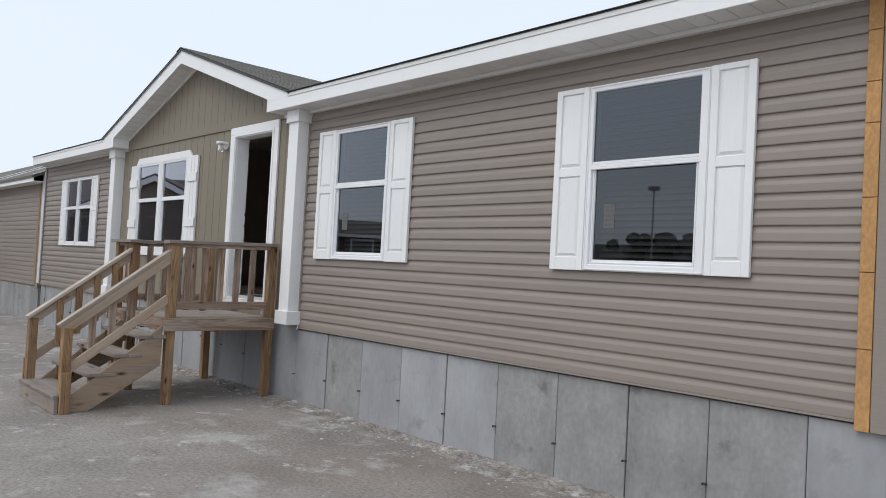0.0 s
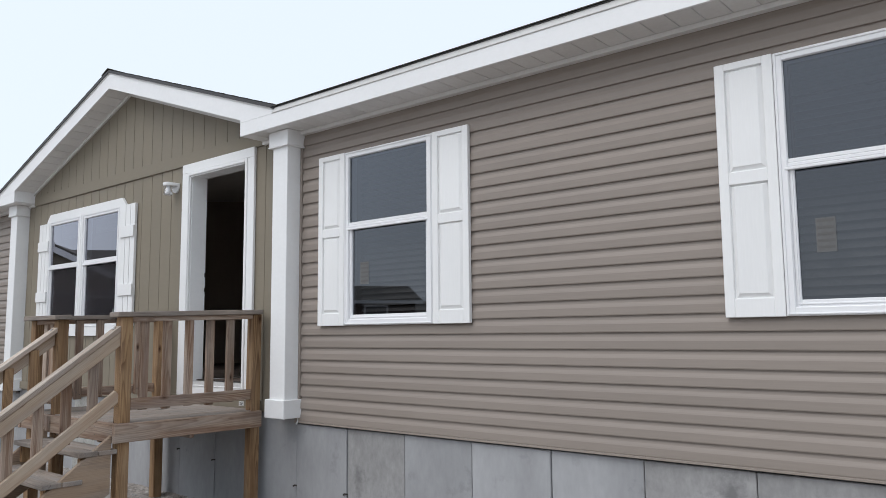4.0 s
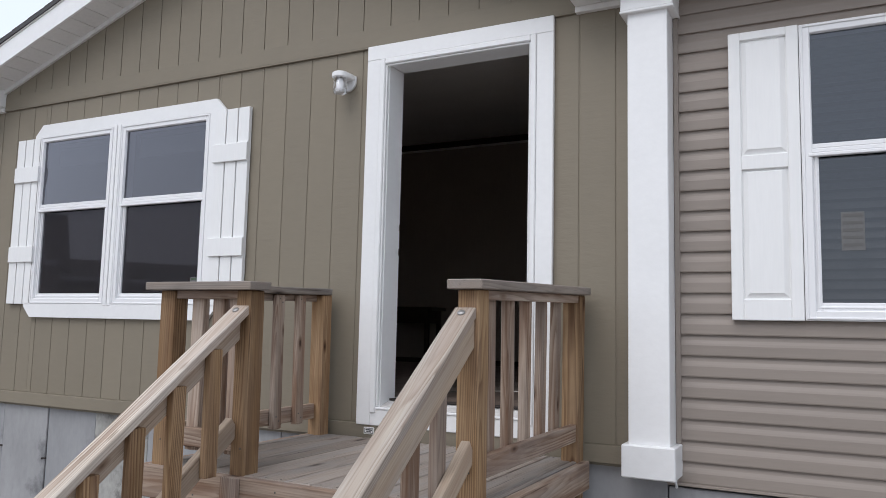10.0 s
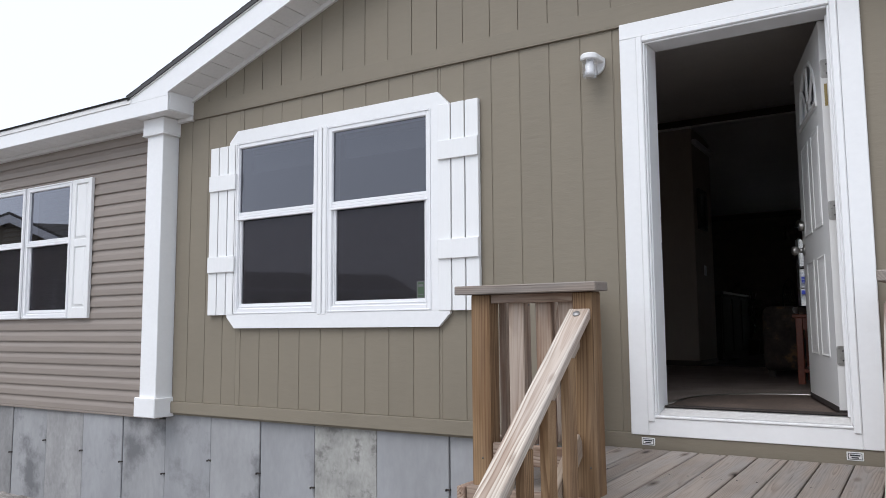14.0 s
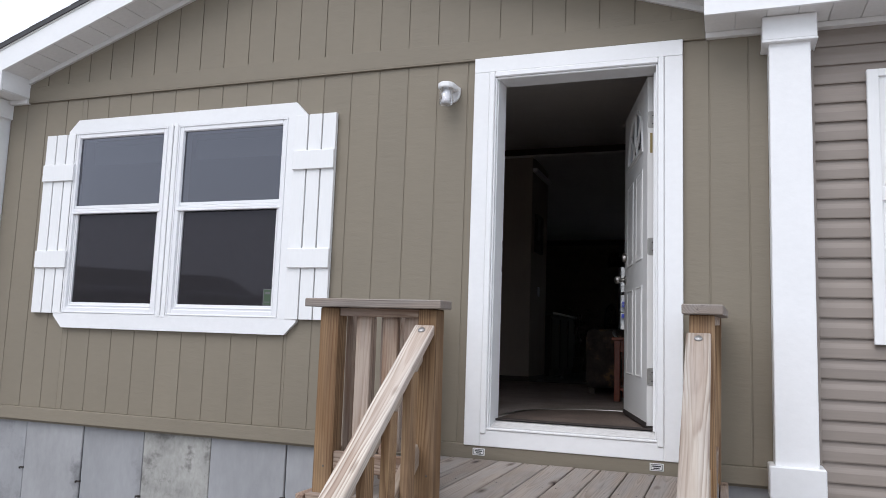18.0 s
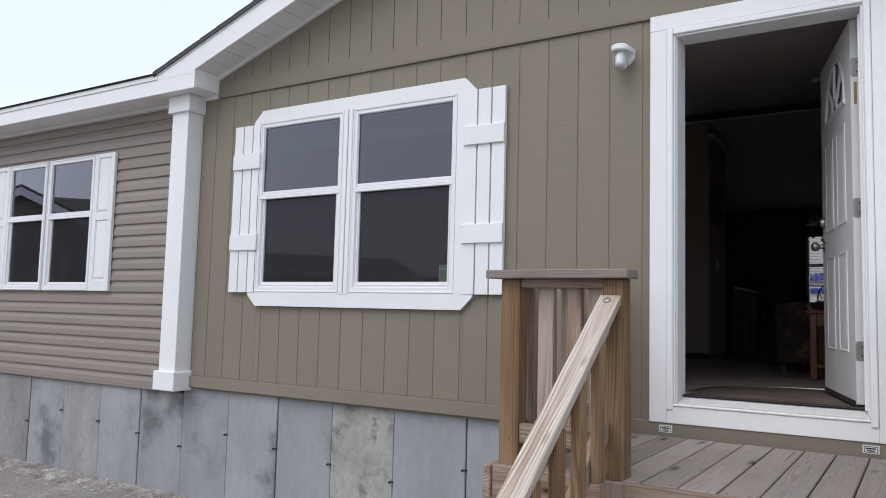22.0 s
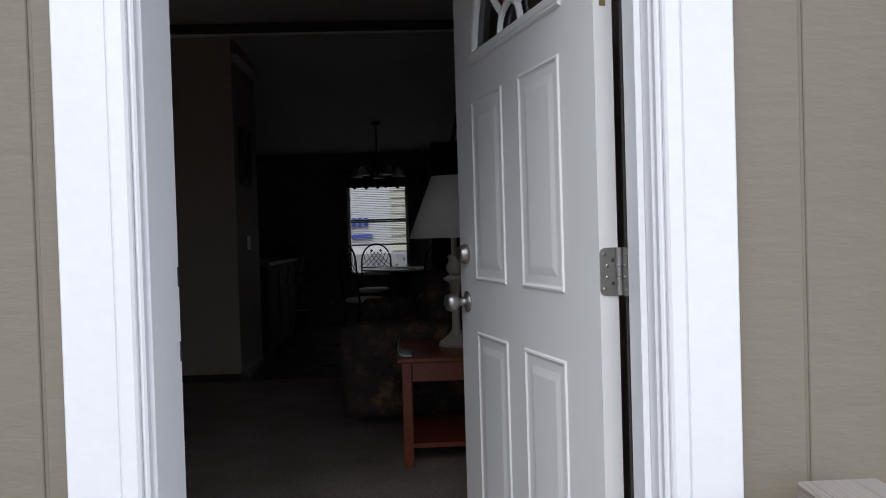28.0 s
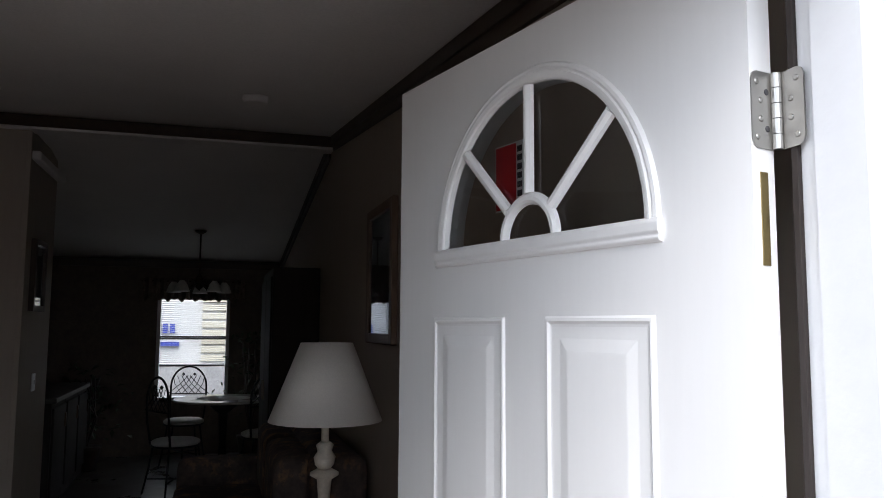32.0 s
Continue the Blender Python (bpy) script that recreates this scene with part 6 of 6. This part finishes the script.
part("stem", lathe([(0.045, 0.058), (0.024, 0.09), (0.021, 0.17), (0.026, 0.28), (0.031, 0.335), (0.060, 0.352), (0.060, 0.362), (0.030, 0.378)], lx, ly, TZ), M_CREAM, tl)
part("leaf_cup", lathe([(0.024, 0.376), (0.040, 0.395), (0.046, 0.425), (0.030, 0.45), (0.038, 0.475), (0.020, 0.49)], lx, ly, TZ, 8), M_CREAM, tl, "carved leaf cup")
part("neck", lathe([(0.016, 0.488), (0.016, 0.60)], lx, ly, TZ, 12), M_CREAM, tl)
sh = bmesh.new()
rings = []
for r, h in ((0.238, 0.575), (0.110, 0.900), (0.106, 0.899), (0.234, 0.576)):
    rings.append([sh.verts.new((lx + r * math.cos(2 * math.pi * i / 40), ly + r * math.sin(2 * math.pi * i / 40), TZ + h)) for i in range(40)])
for a, b in ((0, 1), (1, 2), (2, 3), (3, 0)):
    for i in range(40):
        sh.faces.new((rings[a][i], rings[a][(i + 1) % 40], rings[b][(i + 1) % 40], rings[b][i])).smooth = a in (0, 2)
part("shade", sh, M_SHADE, tl, "white tapered fabric shade")
mg = thing("curled_paper", "curled white paper lying on the edge of the end table", "paper", (-0.04, 2.5, TZ))
bm = bmesh.new()
prof = [(0.030, 0.002), (0.0, 0.002), (-0.020, 0.006), (-0.034, 0.020), (-0.038, 0.042), (-0.033, 0.060)]
rows = [[bm.verts.new((-0.035 + x, y, TZ + z)) for x, z in prof] for y in (2.36, 2.44, 2.53, 2.62)]
for lo, hi in zip(rows, rows[1:]):
    for i in range(len(prof) - 1):
        bm.faces.new((lo[i], lo[i + 1], hi[i + 1], hi[i])).smooth = True
sheet_ob = part("sheet", bm, M_PAPER, mg)
md = sheet_ob.modifiers.new("thickness", "SOLIDIFY")
md.thickness = 0.002

# sofa along the wall
sf = thing("sofa", "dark floral upholstered sofa against the wall", "sofa", (0.0, 4.0, FLOOR))


def puff(x0, x1, y0, y1, z0, z1, r=0.06):
    bm = bmesh.new()
    box(bm, x0, x1, y0, y1, z0, z1)
    bmesh.ops.bevel(bm, geom=bm.edges[:], offset=r, segments=3, affect="EDGES", profile=0.6)
    for f in bm.faces:
        f.smooth = True
    return bm


part("base", puff(-0.42, 0.50, 3.15, 5.05, FLOOR + 0.06, FLOOR + 0.30, 0.03), M_SOFA, sf)
part("backrest", puff(0.24, 0.53, 3.18, 5.02, FLOOR + 0.28, FLOOR + 0.88, 0.09), M_SOFA, sf)
for y in (3.10, 4.85):
    part("arm", puff(-0.43, 0.42, y, y + 0.24, FLOOR + 0.06, FLOOR + 0.62, 0.08), M_SOFA, sf)
for y in (3.35, 4.10):
    part("seat_cushion", puff(-0.44, 0.26, y, y + 0.74, FLOOR + 0.29, FLOOR + 0.46, 0.05), M_SOFA, sf)
    part("back_cushion", puff(0.08, 0.30, y, y + 0.74, FLOOR + 0.44, FLOOR + 0.86, 0.08), M_SOFA, sf)
for a, b in ((-0.40, 3.2), (-0.40, 4.95), (0.42, 3.2), (0.42, 4.95)):
    part("leg", soft_box(a, a + 0.05, b, b + 0.05, FLOOR, FLOOR + 0.061, 0), M_DARKWOOD, sf)

con = thing("console_table", "dark wooden console against the closet wall", "console", (-2.85, 4.6, FLOOR))
part("tabletop", soft_box(-3.55, -2.46, 4.40, 4.80, FLOOR + 0.66, FLOOR + 0.70, 0.006), M_DARKWOOD, con)
part("body", soft_box(-3.50, -2.53, 4.44, 4.80, FLOOR + 0.50, FLOOR + 0.66, 0.004), M_DARKWOOD, con)
for x in (-3.50, -2.58):
    for y in (4.44, 4.75):
        part("leg", soft_box(x, x + 0.05, y, y + 0.05, FLOOR, FLOOR + 0.50, 0.003), M_DARKWOOD, con)

# dining corner: round table, iron chairs, chandelier
DX, DY = -0.10, 7.75
dt = thing("dining_table", "round pale-topped dining table on an iron base", "table", (DX, DY, FLOOR))
part("tabletop", lathe([(0.46, 0.725), (0.50, 0.732), (0.50, 0.745), (0.49, 0.752)], DX, DY, FLOOR, 40), M_TABLETOP, dt)
part("top_inlay", lathe([(0.27, 0.7515), (0.27, 0.7545)], DX, DY, FLOOR, 32), M_SEAT, dt)
part("pedestal", lathe([(0.05, 0.02), (0.035, 0.30), (0.05, 0.60), (0.20, 0.724)], DX, DY, FLOOR, 12), M_IRON, dt)
for i in range(4):
    a = math.pi / 4 + i * math.pi / 2
    part("foot", tube([(DX + 0.03 * math.cos(a), DY + 0.03 * math.sin(a), FLOOR + 0.12), (DX + 0.2 * math.cos(a), DY + 0.2 * math.sin(a), FLOOR + 0.07), (DX + 0.36 * math.cos(a), DY + 0.36 * math.sin(a), FLOOR + 0.012)], 0.012), M_IRON, dt)


def iron_chair():
    c = thing("dining_chair", "black wrought-iron dining chair with a white cushion", "chair", (0, 0, 0), group="chairs round the dining table")
    part("seat", lathe([(0.19, 0.44), (0.21, 0.455), (0.21, 0.475), (0.18, 0.49)], 0, 0, 0, 24), M_SEAT, c, "white round cushion")
    part("seat_ring", tube([(0.205 * math.cos(2 * math.pi * k / 20), 0.205 * math.sin(2 * math.pi * k / 20), 0.437) for k in range(21)], 0.009), M_IRON, c)
    for sx in (-1, 1):
        for sy in (-1, 1):
            part("leg", tube([(sx * 0.14, sy * 0.14, 0.437), (sx * 0.16, sy * 0.16, 0.25), (sx * 0.20, sy * 0.20, 0.0)], 0.010), M_IRON, c)
    arch = [(0.19 * math.cos(math.pi * k / 16), -0.19, 0.82 + 0.22 * math.sin(math.pi * k / 16)) for k in range(17)]
    part("back_arch", tube([(0.17, -0.15, 0.44), (0.19, -0.18, 0.64)] + arch + [(-0.19, -0.18, 0.64), (-0.17, -0.15, 0.44)], 0.011), M_IRON, c)
    part("back_bar", tube([(0.185, -0.185, 0.74), (-0.185, -0.185, 0.74)], 0.008), M_IRON, c)
    for k in range(-2, 3):
        x = 0.075 * k
        part("lattice_bar", tube([(x - 0.07, -0.186, 0.742), (x * 0.8 + 0.03, -0.188, 0.85), (x * 0.6 + 0.08, -0.19, 0.94)], 0.005), M_IRON, c)
        part("lattice_bar", tube([(x + 0.07, -0.186, 0.742), (x * 0.8 - 0.03, -0.188, 0.85), (x * 0.6 - 0.08, -0.19, 0.94)], 0.005), M_IRON, c)
    for sx in (-1, 1):
        part("back_leaf", lathe([(0.0, -0.02), (0.022, 0.0), (0.0, 0.02)], sx * 0.06, -0.19, 0.955, 4), M_IRON, c)
    part("stretcher", tube([(-0.17, -0.17, 0.14), (0.17, 0.17, 0.14)], 0.007), M_IRON, c)
    part("stretcher", tube([(-0.17, 0.17, 0.14), (0.17, -0.17, 0.14)], 0.007), M_IRON, c)
    return c


ch = iron_chair()
ch.matrix_basis = pose(-0.50, 8.32, FLOOR, 0, 0, 170)
copy_thing(ch, pose(-0.515, 6.80, FLOOR, 0, 0, -58))
copy_thing(ch, pose(0.27, 7.15, FLOOR, 0, 0, 15))

cl = thing("chandelier", "bronze chandelier with frosted bell shades", "chandelier", (-0.38, 7.6, 3.6))
part("canopy", lathe([(0.06, 0.0), (0.05, -0.02), (0.012, -0.04)][::-1], -0.38, 7.6, 3.595, 16), M_BRONZE, cl)
part("chain", tube([(-0.38, 7.6, 3.56), (-0.38, 7.6, 3.12)], 0.009), M_BRONZE, cl)
part("hub", lathe([(0.0, -0.09), (0.035, -0.06), (0.05, 0.0), (0.03, 0.05), (0.012, 0.09)], -0.38, 7.6, 3.07, 14), M_BRONZE, cl)
for i in range(5):
    a = 2 * math.pi * i / 5 + 0.3
    ax, ay = math.cos(a), math.sin(a)
    arm = part("arm", tube([(-0.38 + 0.04 * ax, 7.6 + 0.04 * ay, 3.05), (-0.38 + 0.13 * ax, 7.6 + 0.13 * ay, 2.99), (-0.38 + 0.24 * ax, 7.6 + 0.24 * ay, 3.03), (-0.38 + 0.26 * ax, 7.6 + 0.26 * ay, 3.08)], 0.008), M_BRONZE, cl)
    part("bell_shade", lathe([(0.075, -0.11), (0.068, -0.09), (0.05, -0.04), (0.022, 0.0)], -0.38 + 0.26 * ax, 7.6 + 0.26 * ay, 3.07, 16), M_FROST, arm, "frosted bell glass")

# back window with blinds, valance and the bright lot behind
bw = thing("window_5", "white double-hung dining window with raised blinds", "window", (-0.45, 9.05, 1.8), kind="structure")
part("window_frame", ring(-0.86, -0.04, 1.75, 2.98, 0.04, 8.992, 9.12, 0.003), M_VINYL, bw)
part("meeting_rail", soft_box(-0.82, -0.08, 9.03, 9.08, 2.46, 2.50, 0.003), M_DARKWOOD, bw)
part("pane", sheet(-0.82, -0.08, 9.085, 1.79, 2.94), M_CLEAR, bw, keep=True)
bb = thing("window_blind", "white horizontal blinds half lowered in the dining window", "blind", (-0.45, 9.0, 2.9), group="blinds behind the windows")
slats = bmesh.new()
z = 2.17
while z < 2.92:
    v = [slats.verts.new(c) for c in ((-0.815, 8.985, z), (-0.085, 8.985, z), (-0.085, 9.007, z + 0.006), (-0.815, 9.007, z + 0.006), (-0.815, 8.985, z - 0.0015), (-0.085, 8.985, z - 0.0015), (-0.085, 9.007, z + 0.0045), (-0.815, 9.007, z + 0.0045))]
    for f in ((0, 1, 2, 3), (7, 6, 5, 4), (0, 4, 5, 1), (3, 2, 6, 7)):
        slats.faces.new([v[i] for i in f])
    z += 0.0235
tagged(part("slats", slats, M_BLIND, bb), kind="stuff")
part("headrail", soft_box(-0.82, -0.08, 8.98, 9.01, 2.925, 2.965, 0.003), M_BLIND, bb)
part("bottom_rail", soft_box(-0.815, -0.085, 8.983, 9.009, 2.145, 2.165, 0.003), M_BLIND, bb)
va = thing("valance", "gathered dark floral valance over the dining window", "curtain", (-0.45, 8.93, 3.0))
bm = bmesh.new()
cols = 70
prev = None
for i in range(cols + 1):
    x = -1.02 + 1.14 * i / cols
    yy = 8.93 + 0.025 * math.sin(i * 1.25)
    zl = 2.90 + 0.035 * abs(math.sin(i * 0.36)) - 0.012 * math.sin(i * 1.25)
    cur = [bm.verts.new((x, yy, 3.17)), bm.verts.new((x, yy - 0.03, 3.03)), bm.verts.new((x, yy - 0.015, zl))]
    if prev:
        for a, b in ((0, 1), (1, 2)):
            bm.faces.new((prev[a], cur[a], cur[b], prev[b]))
    prev = cur
vo = part("cloth", bm, M_VALANCE, va)
md = vo.modifiers.new("thickness", "SOLIDIFY")
md.thickness = 0.006
part("rod", tube([(-1.04, 8.95, 3.14), (0.14, 8.95, 3.14)], 0.012), M_BRONZE, va)


def plant(x, y, h, spread, seed, label):
    p = thing("potted_plant", label, "plant", (x, y, FLOOR))
    r = random.Random(seed)
    part("pot", lathe([(0.11, 0.0), (0.15, 0.22), (0.16, 0.25), (0.14, 0.25)], x, y, FLOOR, 16), M_DARKWOOD, p)
    for i in range(5):
        part("stem", tube([(x, y, FLOOR + 0.2), (x + r.uniform(-.1, .1), y + r.uniform(-.1, .1), FLOOR + h * 0.5), (x + r.uniform(-.2, .2), y + r.uniform(-.15, .15), FLOOR + h * 0.9)], 0.008, 5), M_DARKWOOD, p)
    bm = bmesh.new()
    for i in range(150):
        c = Vector((x + r.gauss(0, spread * 0.4), y + r.gauss(0, spread * 0.25), FLOOR + h * r.uniform(0.30, 1.0)))
        d = Vector((r.uniform(-1, 1), r.uniform(-1, 1), r.uniform(-0.5, 0.8))).normalized()
        u = d.cross(Vector((0, 0, 1))).normalized()
        L = r.uniform(0.06, 0.13)
        v = [bm.verts.new(c), bm.verts.new(c + d * L * 0.5 + u * L * 0.22 + Vector((0, 0, 0.01))), bm.verts.new(c + d * L), bm.verts.new(c + d * L * 0.5 - u * L * 0.22 + Vector((0, 0, 0.01)))]
        bm.faces.new(v)
    tagged(part("foliage", bm, M_LEAF, p), kind="stuff")


plant(-1.45, 8.2, 1.05, 0.45, 2, "dark leafy potted plant by the kitchen")
plant(0.22, 8.65, 1.45, 0.40, 4, "tall dark leafy plant beside the dining window")
# no cabinet known here; a near-black block is added to darken this wall
wall_filler = thing("tall_cabinet", "made-up near-black cabinet shape that darkens the dining room wall", "cabinet", (0.4, 6.3, FLOOR))
part("body", soft_box(0.20, XR - 0.002, 5.4, 6.6, FLOOR, FLOOR + 1.95, 0.006), M_CABINET, wall_filler)
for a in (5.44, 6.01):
    d = part("door", soft_box(0.186, 0.199, a, a + 0.55, FLOOR + 0.08, FLOOR + 1.88, 0.004), M_CABINET, wall_filler)
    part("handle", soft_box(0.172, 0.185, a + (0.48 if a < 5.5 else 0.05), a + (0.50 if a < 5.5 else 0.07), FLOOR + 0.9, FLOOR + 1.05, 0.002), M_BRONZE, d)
for k in range(3):
    ky = 6.35 + 0.62 * k
    kc = thing("kitchen_cabinet", "dark oak base cabinet unit", "cabinet", (-1.75, ky, FLOOR), group="kitchen base cabinets")
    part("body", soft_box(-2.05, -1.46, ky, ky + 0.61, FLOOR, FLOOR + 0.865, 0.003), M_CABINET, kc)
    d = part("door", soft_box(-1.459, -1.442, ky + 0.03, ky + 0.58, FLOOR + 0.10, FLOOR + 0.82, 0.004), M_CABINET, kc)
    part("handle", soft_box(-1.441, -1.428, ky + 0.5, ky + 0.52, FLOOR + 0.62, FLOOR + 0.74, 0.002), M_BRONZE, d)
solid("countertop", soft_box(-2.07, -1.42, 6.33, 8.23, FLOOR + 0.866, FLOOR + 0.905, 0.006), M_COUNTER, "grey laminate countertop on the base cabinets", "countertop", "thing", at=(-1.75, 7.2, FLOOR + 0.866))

# outside the back window: the white side of another home with blue sign shapes
bh = thing("back_home", "white-sided home behind the dining window with a blue sign", "house", (-1.0, 14.0, 0.0))
part("wall", soft_box(-9.0, 7.0, 14.0, 18.0, 0.0, 5.2, 0), M_FAR_HOUSE, bh)
for a, b, z0, z1 in ((-1.62, -1.54, 2.48, 2.65), (-1.50, -1.43, 2.48, 2.65), (-1.39, -1.33, 2.48, 2.62), (-1.29, -1.22, 2.48, 2.65), (-1.19, -1.12, 2.48, 2.65), (-1.08, -1.00, 2.48, 2.65), (-0.96, -0.88, 2.48, 2.65), (-1.62, -0.80, 2.245, 2.325)):
    part("sign_shape", soft_box(a, b, 13.93, 13.99, z0, z1, 0), M_BLUE, bh)
part("ledge", soft_box(-9.0, 7.0, 13.5, 13.99, 0.0, 1.93, 0), M_FOUND, bh)
for k in range(9):
    part("panel_rib", soft_box(-0.42, 2.6, 13.955, 13.999, 1.98 + 0.15 * k, 2.09 + 0.15 * k, 0.004), M_OLD_CREAM, bh)
